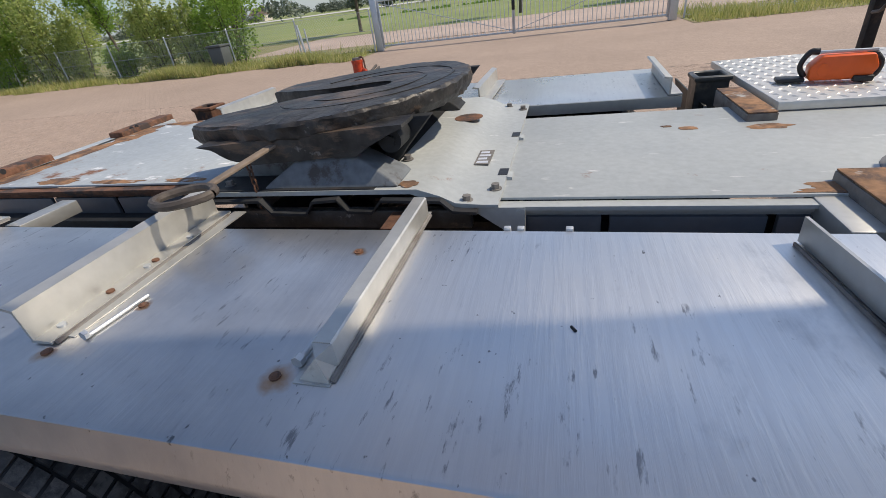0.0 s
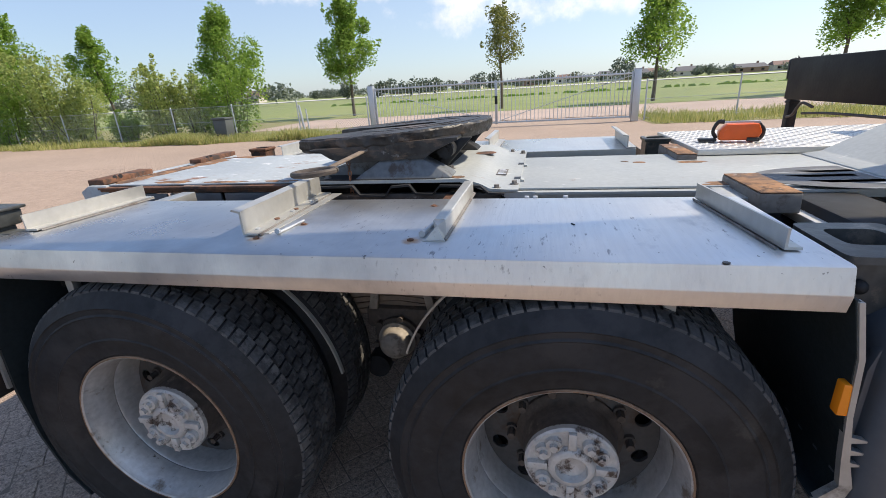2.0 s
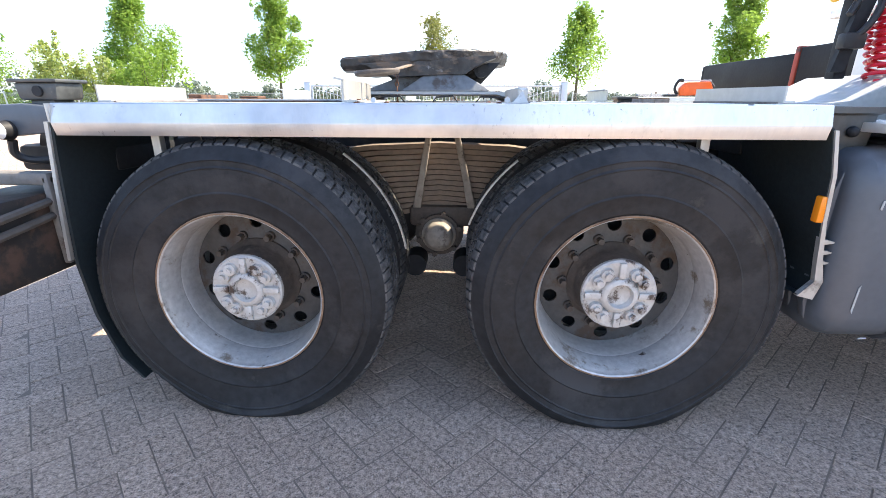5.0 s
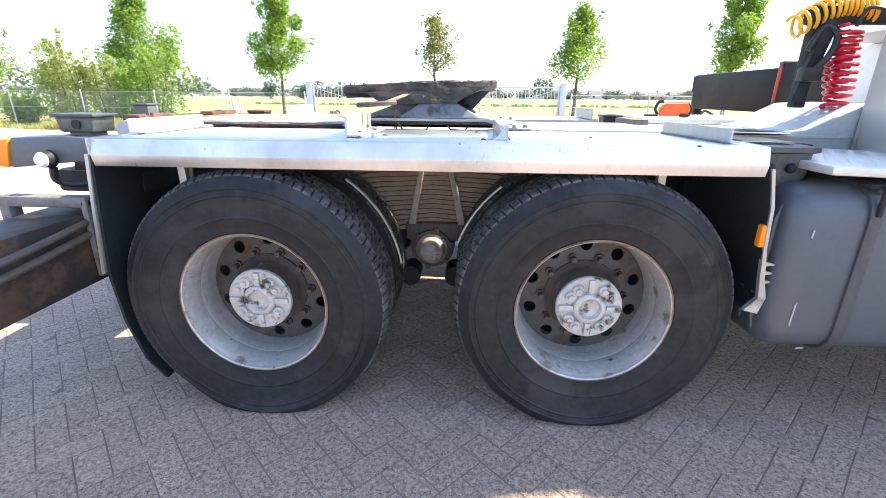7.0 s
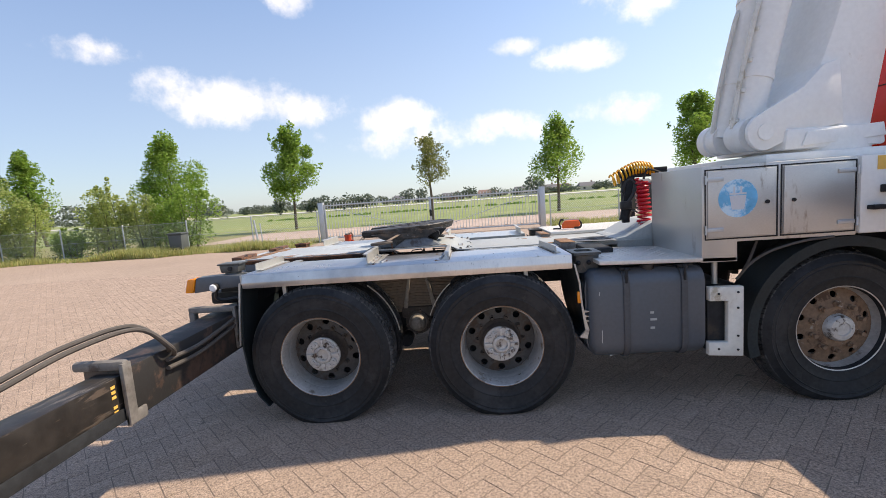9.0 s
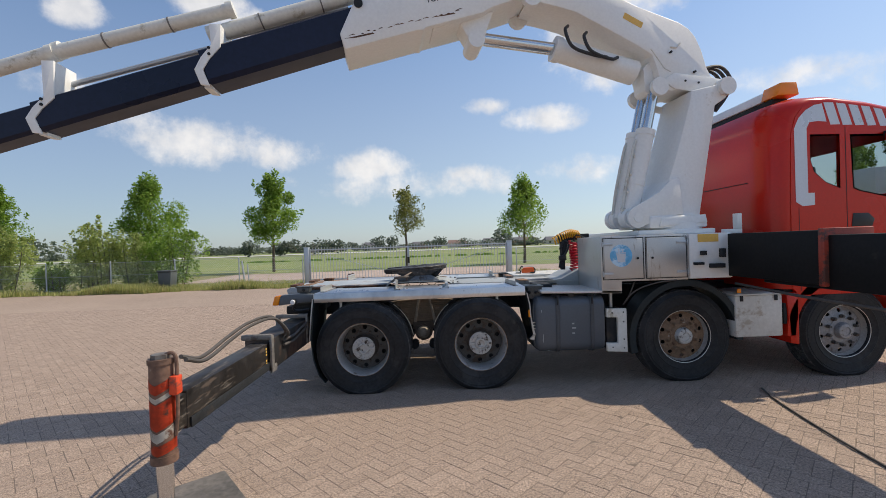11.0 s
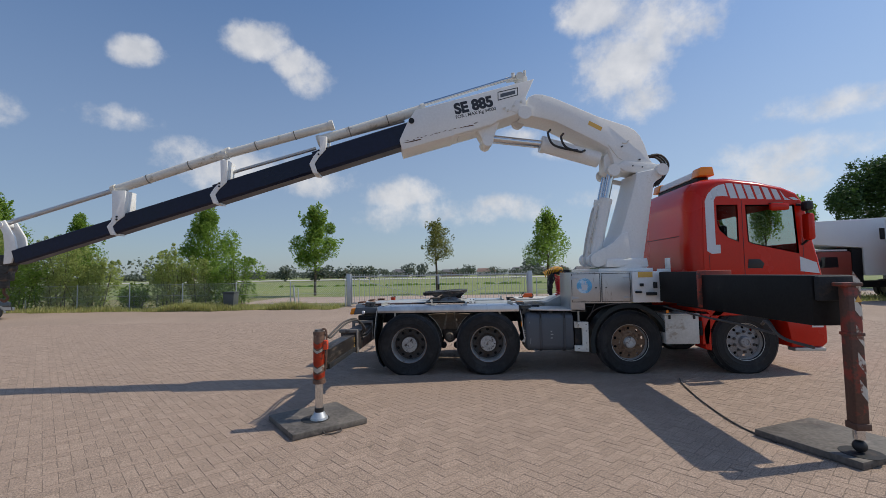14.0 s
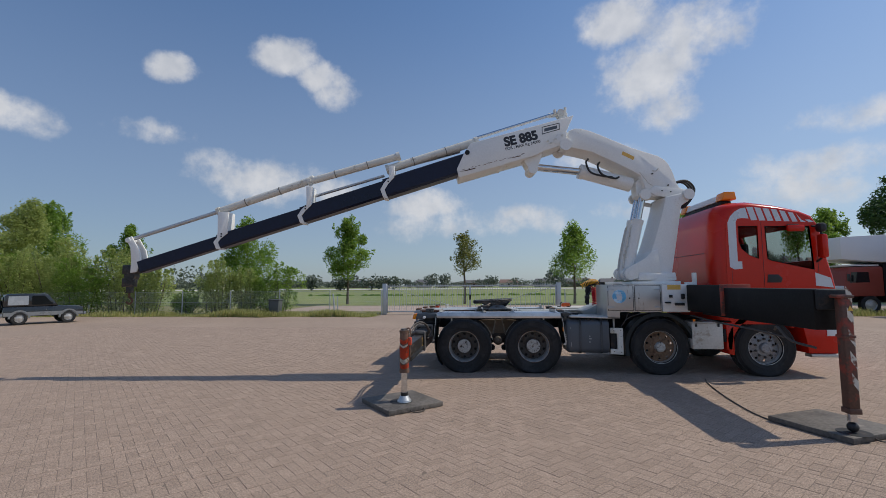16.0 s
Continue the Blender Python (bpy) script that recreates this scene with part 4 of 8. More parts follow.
for x in (0.0, 1.355, 3.725, 5.58):
    bm = B()
    cyl(bm, (x, 0.25, 0.51), (x, 2.15, 0.51), 0.075, seg=16)
    if x < 2:
        bmesh.ops.create_uvsphere(bm, u_segments=16, v_segments=10, radius=0.21, matrix=Matrix.Translation((x, 1.2, 0.5)))
    part("axle", bm, M_DARK, truck)
for y, s in ((0.62, 1), (1.78, -1)):
    bm = B()
    for k in range(13):
        half = 0.64 - 0.033 * k
        z = 0.985 - 0.024 * k
        sag = 0.0012 * k
        prism(bm, [(0.68 - half, z - 0.055 + sag), (0.68 - half * 0.5, z - 0.014), (0.68, z), (0.68 + half * 0.5, z - 0.014), (0.68 + half, z - 0.055 + sag), (0.68 + half, z - 0.076 + sag), (0.68 + half * 0.5, z - 0.035), (0.68, z - 0.021), (0.68 - half * 0.5, z - 0.035), (0.68 - half, z - 0.076 + sag)], y - 0.05, y + 0.05)
    spring = part("leaf_spring", bm, M_SPRING, truck, "rusty stack of leaf springs")
    for xa, xb in ((0.64, 0.575), (0.75, 0.83)):
        bm = B()
        ya, yb = sorted((y - 0.062 * s, y - 0.080 * s))
        xm = xa * 0.35 + xb * 0.65
        prism(bm, [(xa - 0.013, 1.06), (xa + 0.013, 1.06), (xm + 0.017, 0.82), (xb + 0.020, 0.69), (xb - 0.020, 0.69), (xm - 0.015, 0.82)], ya, yb, bevel=0.005)
        part("spring_bolt", bm, M_STRAPBAR, spring)
    bm = B()
    box(bm, 0.54, 0.86, y - 0.08, y + 0.08, 0.60, 0.70, 0.02)
    cyl(bm, (0.68, y + 0.25 * s, 0.57), (0.68, y - 0.06 * s, 0.57), 0.115, seg=28)
    cyl(bm, (0.68, y - 0.06 * s, 0.57), (0.68, y - 0.10 * s, 0.57), 0.095, seg=28)
    part("trunnion", bm, M_HUBDARK, spring)
    bm = B()
    lathe(bm, [(0.080, 0.0), (0.080, -0.014), (0.068, -0.020), (0.066, -0.042), (0.060, -0.060), (0.046, -0.072), (0.024, -0.079), (0.001, -0.081)], 28)
    for v in bm.verts:
        v.co = Vector((0.68 + v.co.x, y - 0.10 * s + v.co.y * s, 0.57 + v.co.z))
    bmesh.ops.recalc_face_normals(bm, faces=bm.faces[:])
    part("trunnion_cap", bm, M_STRAPBAR, spring, "pale worn domed cap")
    for k in range(6):
        a = math.pi * k / 3 + 0.3
        bm = B()
        c = Vector((0.68 + 0.098 * math.cos(a), y - 0.10 * s, 0.57 + 0.098 * math.sin(a)))
        cyl(bm, c + Vector((0, 0.012 * s, 0)), c - Vector((0, 0.016 * s, 0)), 0.013, seg=6)
        part("trunnion_nut", bm, M_HUBDARK, spring)
    for x in (0.56, 0.80):
        bm = B()
        cyl(bm, (x, y + 0.06 * s, 0.40), (x, y - 0.07 * s, 0.40), 0.055, seg=18)
        part("rod_eye", bm, M_DARK, spring)

# side deck plates over the rear wheels
LIP = 0.102


def deck_plate(y_out, y_in, s, x_end=1.886):
    bm = B()
    prof = [(y_in, DZ), (y_out + 0.020 * s, DZ), (y_out + 0.014 * s, DZ - 0.003), (y_out + 0.001 * s, DZ - 0.058), (y_out, DZ - 0.062), (y_out + 0.010 * s, DZ - LIP), (y_out + 0.016 * s, DZ - LIP), (y_out + 0.007 * s, DZ - 0.064), (y_out + 0.019 * s, DZ - 0.010), (y_in, DZ - 0.008)]
    ends = []
    for x in (-0.545, x_end):
        ends.append([bm.verts.new((x, y, z)) for y, z in prof])
    k = len(prof)
    for i in range(k):
        bm.faces.new((ends[0][i], ends[0][(i + 1) % k], ends[1][(i + 1) % k], ends[1][i]))
    bm.faces.new(ends[0])
    bm.faces.new(ends[1][::-1])
    bmesh.ops.recalc_face_normals(bm, faces=bm.faces[:])
    return part("wing_plate", bm, M_ALU, truck, "scuffed aluminium wheel-wing deck plate")


plate = deck_plate(-0.05, 0.565, 1)
plate_far = deck_plate(2.40, 1.735, -1, 1.785)
bm = B()
box(bm, -0.545, 1.785, 1.727, 1.734, DZ - 0.045, DZ - 0.001)
part("inner_lip", bm, M_ALU_RAW, plate_far)
for x in (1.20, 1.23, 1.335):
    bm = B()
    box(bm, x, x + 0.016, 0.567, 0.581, DZ - 0.012, DZ + 0.006, 0.002)
    part("edge_clip", bm, M_GALV, plate)
bm = B()
box(bm, -0.552, -0.545, -0.05, 0.60, DZ - 0.06, DZ - 0.002)
part("end_lip", bm, M_ALU_RAW, plate)
for x, y in ((0.908, 0.091), (0.428, 0.090), (0.889, 0.461), (0.505, 0.235)):
    bm = B()
    cyl(bm, (x, y, DZ), (x, y, DZ + 0.003), 0.0095, seg=14)
    cyl(bm, (x, y, DZ + 0.0028), (x, y, DZ + 0.0055), 0.007, 0.004, seg=12)
    part("bolt", bm, M_RUST, plate, "rusty bolt head")
bm = B()
cyl(bm, (1.65, -0.03, DZ + 0.0005), (1.65, -0.03, DZ + 0.0015), 0.008, seg=12)
part("drain_hole", bm, M_PLASTIC, plate)
bm = B()
cyl(bm, (1.345, 0.252, DZ + 0.0005), (1.352, 0.240, DZ + 0.0015), 0.0025, seg=6)
part("scrape", bm, M_DARK, plate)


def z_bracket(x, y0, y1, lean, h, material, parent, flip=1, head=0.022, foot=0.05):
    """A folded profile along the deck: foot flange, upright web and a short head flange."""
    t = 0.006
    f = foot * flip
    prof = [(0, 0), (f, 0), (f, t), (t * flip, t), (t * flip, h)]
    prof += [(t * flip - (head + t) * flip, h + 0.006), (-(head + t) * flip, h + 0.001), (0, h - t)] if head else [(0, h)]
    bm = B()
    a = [bm.verts.new((x + px, y0, DZ + 0.004 + pz)) for px, pz in prof]
    b = [bm.verts.new((x + lean + px, y1, DZ + 0.004 + pz)) for px, pz in prof]
    k = len(prof)
    for i in range(k):
        bm.faces.new((a[i], a[(i + 1) % k], b[(i + 1) % k], b[i]))
    bm.faces.new(a)
    bm.faces.new(b[::-1])
    bmesh.ops.recalc_face_normals(bm, faces=bm.faces[:])
    br = part("deck_bracket", bm, material, parent, "bent galvanised angle bracket")
    return br


def bracket_seal(x0, x1, y0, y1, parent):
    bm = B()
    prism(bm, [(0, 0), (0.007, 0.001), (0.005, 0.005), (0, 0.007)], 0, 1)
    for v in bm.verts:
        v.co = Vector((x0 + (x1 - x0) * v.co.y + v.co.x, y0 + (y1 - y0) * v.co.y, DZ + v.co.z + 0.0005))
    part("sealant", bm, M_CLAMP, parent)


b1 = z_bracket(-0.515, 0.13, 0.62, 0.02, 0.056, M_ALU_RAW, truck, 1, 0.0)
b2 = z_bracket(0.374, 0.105, 0.655, -0.020, 0.074, M_ALU_RAW, truck, 1)
b4 = z_bracket(1.792, 0.048, 0.53, -0.044, 0.050, M_ALU_RAW, truck, 1, 0.0, 0.036)
bracket_seal(0.424, 0.404, 0.11, 0.64, b2)
bracket_seal(1.778, 1.738, 0.06, 0.52, b4)
bracket_seal(-0.462, -0.44, 0.14, 0.61, b1)
bm = B()
prism(bm, [(0.405, DZ + 0.0005), (0.447, DZ + 0.0005), (0.447, DZ + 0.0032), (0.405, DZ + 0.0032)], 0.13, 0.665)
part("foot_plate", bm, M_ALU_RAW, b2)
for y, m_ in ((0.15, M_GALV), (0.26, M_RUST), (0.36, M_GALV), (0.385, M_RUST), (0.50, M_GALV)):
    bm = B()
    cyl(bm, (0.396, y, DZ + 0.010), (0.396, y, DZ + 0.014), 0.0085, seg=12)
    part("rivet", bm, m_, b2)
# the closed profile: an upright with a sloping cover
bm = B()
prism(bm, [(0.970, DZ + 0.003), (0.970, DZ + 0.049), (0.973, DZ + 0.052), (1.001, DZ + 0.052), (1.004, DZ + 0.049), (1.004, DZ + 0.003)], 0.120, 0.64)
w_ = [bm.verts.new(q) for q in ((0.970, 0.1198, DZ + 0.003), (1.004, 0.1198, DZ + 0.003), (1.004, 0.1198, DZ + 0.050), (0.970, 0.1198, DZ + 0.050), (0.952, 0.088, DZ + 0.003), (1.004, 0.086, DZ + 0.003), (0.984, 0.098, DZ + 0.040))]
for f_ in ((0, 3, 2, 1), (1, 2, 6, 5), (0, 4, 6, 3), (3, 6, 2), (4, 5, 6), (0, 1, 5, 4)):
    bm.faces.new([w_[q] for q in f_])
bmesh.ops.recalc_face_normals(bm, faces=bm.faces[:])
b3 = part("deck_bracket", bm, M_ALU_RAW, truck, "folded galvanised bracket with a welded cover")
bm = B()
box(bm, 0.944, 1.006, 0.082, 0.66, DZ + 0.0005, DZ + 0.0028)
part("foot_plate", bm, M_ALU_RAW, b3)
bracket_seal(1.004, 1.006, 0.09, 0.64, b3)
bm = B()
cyl(bm, (0.937, 0.125, DZ + 0.010), (0.952, 0.30, DZ + 0.010), 0.006, seg=10)
cyl(bm, (0.936, 0.113, DZ + 0.011), (0.937, 0.126, DZ + 0.011), 0.0105, seg=6)
part("pin", bm, M_GALV, b3)
for x, y0, y1, s in ((1.735, 1.73, 2.28, 1), (0.93, 1.82, 2.36, 1), (0.36, 1.82, 2.36, 1), (-0.52, 1.82, 2.36, 1)):
    z_bracket(x, y0, y1, 0.01, 0.070, M_ALU_RAW, truck, s)

bolt_loose = thing("loose_bolt", (0.485, 0.2, DZ), "loose bright steel bolt lying on the deck plate", "bolt")
bm = B()
cyl(bm, (0.478, 0.135, DZ + 0.005), (0.492, 0.262, DZ + 0.005), 0.0042, seg=10)
cyl(bm, (0.477, 0.126, DZ + 0.010), (0.478, 0.135, DZ + 0.010), 0.0095, seg=6)
part("shank", bm, M_GALV, bolt_loose)

# mudguards at both ends of the wheels
for y0, y1 in ((-0.045, 0.60), (1.84, 2.445)):
    bm = B()
    prof = [(-0.556, 1.10), (-0.575, 0.90), (-0.600, 0.60), (-0.580, 0.40), (-0.525, 0.22), (-0.455, 0.13)]
    back = [(x + 0.012, z) for x, z in reversed(prof)]
    prism(bm, prof + back, y0, y1)
    part("rear_mudflap", bm, M_FLAP, truck, "dented black rubber mudflap")
    bm = B()
    prism(bm, [(-0.566, 1.10), (-0.590, 0.90), (-0.618, 0.62), (-0.606, 0.62), (-0.578, 0.90), (-0.552, 1.10)], y0 - 0.008, y0 + 0.012)
    part("flap_edge", bm, M_ALU_RAW, truck)
    bm = B()
    prof = [(1.905, 1.085), (1.935, 0.95), (1.945, 0.80), (1.965, 0.68), (1.985, 0.60), (1.965, 0.545), (1.925, 0.55)]
    prism(bm, prof + [(x - 0.012, z + 0.004) for x, z in reversed(prof)], y0, y1)
    part("front_mudflap", bm, M_FLAP, truck, "torn black mudflap with a pale edge")
    bm = B()
    prism(bm, [(1.908, 1.085), (1.938, 0.95), (1.948, 0.80), (1.968, 0.68), (1.990, 0.60), (1.972, 0.535), (1.918, 0.548), (1.962, 0.60), (1.950, 0.68), (1.936, 0.80), (1.926, 0.95), (1.897, 1.085)], y0 - 0.007, y0 + 0.012)
    part("flap_edge", bm, M_ALU_RAW, truck)
bm = B()
box(bm, 1.915, 1.945, -0.05, -0.02, 0.80, 0.885, 0.006)
part("side_marker", bm, M_ORANGE_L, truck, "amber side marker lamp")
for z in (0.735, 0.70, 0.665):
    bm = B()
    prism(bm, [(1.95, z + 0.012), (2.005, z), (1.955, z - 0.008)], -0.05, -0.035)
    part("bracket_tab", bm, M_ALU_RAW, truck)
for x in (-0.10, 1.72):
    bm = B()
    box(bm, x - 0.17, x - 0.14, 0.02, 0.05, 0.93, DZ - 0.012, 0.004)
    part("plate_stay", bm, M_ALU_RAW, truck)
# inner wing edges behind the tyres
for cx in (0.0, 1.355):
    for a0, a1 in ((0.15, 0.95),) if cx == 0 else ((2.25, 2.8),):
        bm = B()
        vs0, vs1 = [], []
        for k in range(13):
            a = a0 + (a1 - a0) * k / 12
            for r, store in ((0.567, vs0), (0.574, vs1)):
                store.append((cx + r * math.cos(a), 0.51 + r * math.sin(a)))
        prism(bm, vs0 + vs1[::-1], 0.22, 0.235)
        part("wing_rim", bm, M_ALU_RAW, truck)

# grey centre deck with its folded edges
def centre_plate(x0, x1, y0, y1, z, material, label):
    bm = B()
    box(bm, x0, x1, y0, y1, z - 0.008, z, 0.002)
    p = part("centre_plate", bm, material, truck, label)
    for y, s in ((y0, -1), (y1, 1)):
        for k in range(3):
            bm = B()
            box(bm, x0, x1, min(y, y + 0.012 * s * (3 - k)), max(y, y + 0.012 * s * (3 - k)), z - 0.020 - 0.012 * k, z - 0.010 - 0.012 * k)
            part("edge_strip", bm, M_RUST if material is M_GREYRUST else material, p)
    return p


cp_r = centre_plate(1.13, 3.05, 0.760, 1.54, DZ - 0.006, M_GREY, "scratched grey painted deck plate with rust spots")
cp_l = centre_plate(-1.02, 0.20, 0.88, 1.84, DZ + 0.012, M_GREYRUST, "grey deck plate rusting along its edges")
for x0, x1 in ((1.22, 1.42), (1.44, 1.78), (1.80, 2.2)):
    bm = B()
    box(bm, x0, x1, 0.735, 0.752, 0.98, DZ - 0.05, 0.003)
    part("rail_plate", bm, M_TANK, truck)
for x0, x1 in ((-0.98, -0.62), (-0.60, -0.30), (-0.28, 0.05)):
    bm = B()
    box(bm, x0, x1, 0.865, 0.878, 0.98, DZ - 0.035, 0.003)
    part("rail_plate", bm, M_TANK, truck)
bm = B()
prism(bm, [(1.09, DZ - 0.010), (1.235, DZ - 0.010), (1.235, 1.045)], 0.708, 0.720)
part("gusset", bm, M_GREY, truck)
# cross ties between side plate and frame
for x in (-0.42, 0.92, 1.90):
    bm = B()
    box(bm, x - 0.035, x + 0.035, 0.595, 0.80, DZ - 0.06, DZ - 0.012, 0.004)
    part("cross_tie", bm, M_ALU_RAW if x != 0.92 else M_RUST, truck)
# corroded patches along the edges of the old plate
def rust_patch(parent, cx, cy, rx, ry, z, limits):
    """A thin scab of rust with a ragged rim, kept inside its plate."""
    rng = random.Random(int(cx * 977 + cy * 331))
    x0, x1, y0, y1 = limits
    rim_ = []
    for k in range(24):
        a = 2 * math.pi * k / 24
        q = 1 + 0.5 * noise.noise((cx * 9 + math.cos(a) * 1.7, cy * 9 + math.sin(a) * 1.7, 3.0)) + rng.uniform(-0.12, 0.12)
        rim_.append((max(x0, min(x1, cx + rx * q * math.cos(a))), max(y0, min(y1, cy + ry * q * math.sin(a)))))
    bm = B()
    low = [bm.verts.new((x, y, z + 0.0003)) for x, y in rim_]
    mid_ = bm.verts.new((cx, cy, z + 0.0022))
    top = [bm.verts.new((cx + (x - cx) * 0.93, cy + (y - cy) * 0.93, z + 0.0018)) for x, y in rim_]
    for i in range(24):
        j = (i + 1) % 24
        bm.faces.new((low[i], low[j], top[j], top[i]))
        bm.faces.new((top[i], top[j], mid_))
    part("rust_patch", bm, M_RUSTTOP, parent)


for c in ((-0.95, 1.30, 0.07, 0.20), (-0.93, 1.62, 0.09, 0.16), (-0.96, 1.02, 0.06, 0.12), (-0.62, 0.925, 0.10, 0.035), (-0.30, 0.905, 0.12, 0.020), (0.02, 0.905, 0.09, 0.020), (-0.78, 1.80, 0.12, 0.035)):
    rust_patch(cp_l, *c, DZ + 0.012, (-1.016, 0.196, 0.884, 1.836))
for c in ((1.96, 0.80, 0.10, 0.030), (1.95, 1.28, 0.06, 0.028), (1.72, 1.30, 0.030, 0.018), (1.66, 1.33, 0.018, 0.010), (1.92, 0.775, 0.10, 0.012)):
    rust_patch(cp_r, *c, DZ - 0.006, (1.14, 3.0, 0.764, 1.53))
# rusty blocks at the rear of the deck
for x0, x1, y0, y1, a in ((-1.12, -1.02, 0.88, 1.22, 2), (-1.07, -0.98, 1.56, 1.95, 3)):
    bm = B()
    m = Matrix.Translation(((x0 + x1) / 2, (y0 + y1) / 2, 0)) @ Matrix.Rotation(radians(a), 4, "Z") @ Matrix.Translation((-(x0 + x1) / 2, -(y0 + y1) / 2, 0))
    box(bm, x0, x1, y0, y1, DZ - 0.012, DZ + 0.040, 0.006, m)
    blk = part("stop_block", bm, M_RUST, truck, "rusted steel stop block")
    for dx in (0.02, 0.055):
        bm = B()
        cyl(bm, (x1 - 0.002, y0 + dx + 0.06, DZ + 0.038), (x1 + 0.003, y0 + dx + 0.06, DZ + 0.038), 0.012, seg=10)
        part("bolt_hole", bm, M_PLASTIC, blk)
bm = B()
prism(bm, [(-1.14, DZ - 0.10), (-0.98, DZ - 0.10), (-0.98, DZ + 0.012), (-1.10, DZ + 0.012), (-1.16, DZ - 0.02)], 0.86, 1.95, bevel=0.01)
part("rear_beam", bm, M_GREYRUST, truck, "rusting grey rear cross beam")
for x, y, mat_ in ((-0.90, 2.16, M_RUST), (1.935, 1.965, M_SOCKET)):
    bm = B()
    lathe(bm, [(0.115, -0.10), (0.115, 0.055), (0.130, 0.060), (0.130, 0.078), (0.092, 0.078), (0.092, -0.10)], 4, closed=True)
    for v in bm.verts:
        c, q = v.co.x * math.sqrt(0.5), v.co.z * math.sqrt(0.5)
        v.co = Vector((x + (c - q) * 0.8, y + (c + q) * 0.8, DZ + v.co.y - 0.044))
    bmesh.ops.recalc_face_normals(bm, faces=bm.faces[:])
    bmesh.ops.bevel(bm, geom=bm.edges[:], offset=0.004, segments=1, affect="EDGES")
    part("stake_pocket", bm, mat_, truck, "worn square stake pocket")
for x0, x1, y0, y1 in ((1.93, 2.05, 0.52, 0.84), (1.90, 1.99, 1.34, 1.72)):
    bm = B()
    box(bm, x0, x1, y0, y1, DZ - 0.045, DZ + 0.018, 0.004)
    blk = part("stop_block", bm, M_CLAMP, truck, "dark steel stop block with a rusted top")
    bm = B()
    box(bm, x0 + 0.002, x1 - 0.002, y0 + 0.002, y1 - 0.002, DZ + 0.0182, DZ + 0.023, 0.002)
    part("worn_top", bm, M_RUSTTOP, blk)
    bm = B()
    box(bm, x0 - 0.02, x0 + 0.04, y0 - 0.1, y1 - 0.1, DZ - 0.20, DZ - 0.05, 0.008)
    part("block_seat", bm, M_DARK, truck)

# fifth wheel
FW = Vector((0.60, 1.205, 1.362))
bm = B()
tilt = Matrix.Translation(FW) @ Matrix.Rotation(radians(-3.0), 4, "Y")
outline = []
for k in range(49):
    a = radians(-118 + 236 * k / 48)
    outline.append((0.425 * math.cos(a) - 0.01, 0.465 * math.sin(a)))
outline += [(-0.33, 0.385), (-0.43, 0.335), (-0.445, 0.27), (-0.45, 0.19), (-0.32, 0.12), (-0.12, 0.056)]
for k in range(9):
    a = radians(90 - 180 * k / 8)
    outline.append((0.10 + 0.052 * math.cos(a), 0.052 * math.sin(a)))
outline += [(-0.12, -0.056), (-0.32, -0.12), (-0.45, -0.19), (-0.445, -0.27), (-0.43, -0.335), (-0.33, -0.385)]
loops = []
for g, z in ((0.985, 0.022), (1.004, 0.013), (1.0, -0.018), (0.965, -0.040)):
    loops.append([bm.verts.new((x * g, y * g, z)) for x, y in outline])
bm.faces.new(loops[0])
bm.faces.new(loops[-1][::-1])
k = len(outline)
for a, b in zip(loops, loops[1:]):
    for i in range(k):
        bm.faces.new((a[i], b[i], b[(i + 1) % k], a[(i + 1) % k]))
bmesh.ops.recalc_face_normals(bm, faces=bm.faces[:])
bmesh.ops.triangulate(bm, faces=[f for f in bm.faces if len(f.verts) > 4])
bmesh.ops.subdivide_edges(bm, edges=bm.edges[:], cuts=2, use_grid_fill=True)
for v in bm.verts:
    if v.co.z < 0.020:
        w = noise.noise_vector(v.co * 16) * 0.009 + noise.noise_vector(v.co * 48) * 0.007
        v.co += Vector((w.x, w.y, w.z * 0.5))
    else:
        v.co.z += 0.003 * noise.noise(v.co * 9) + 0.0015 * noise.noise(v.co * 37)
bmesh.ops.transform(bm, matrix=tilt, verts=bm.verts[:])
fifth = part("fifth_wheel", bm, M_GREASE, truck, "worn black greasy fifth wheel coupling plate")
for r0, r1, z in ((0.20, 0.205, 0.0235), (0.30, 0.304, 0.0235)):
    bm = B()
    lathe(bm, [(r0, 0), (r0, 0.003), (r1 + 0.004, 0.003), (r1 + 0.004, 0)], 48)
    for v in bm.verts:
        v.co = Vector((v.co.x + 0.06, v.co.z, v.co.y + z - 0.002))
    bmesh.ops.delete(bm, geom=[v for v in bm.verts if v.co.x < 0.03 and abs(v.co.y) < 0.16], context="VERTS")
    bmesh.ops.transform(bm, matrix=tilt, verts=bm.verts[:])
    part("grease_groove", bm, M_GREASE, fifth)


def lumpy(bm, amount):
    """Roughens a casting with caked grease."""
    bmesh.ops.triangulate(bm, faces=bm.faces[:])
    bmesh.ops.subdivide_edges(bm, edges=bm.edges[:], cuts=3, use_grid_fill=True)
    for v in bm.verts:
        v.co += noise.noise_vector(v.co * 15) * amount + noise.noise_vector(v.co * 45) * amount * 0.5


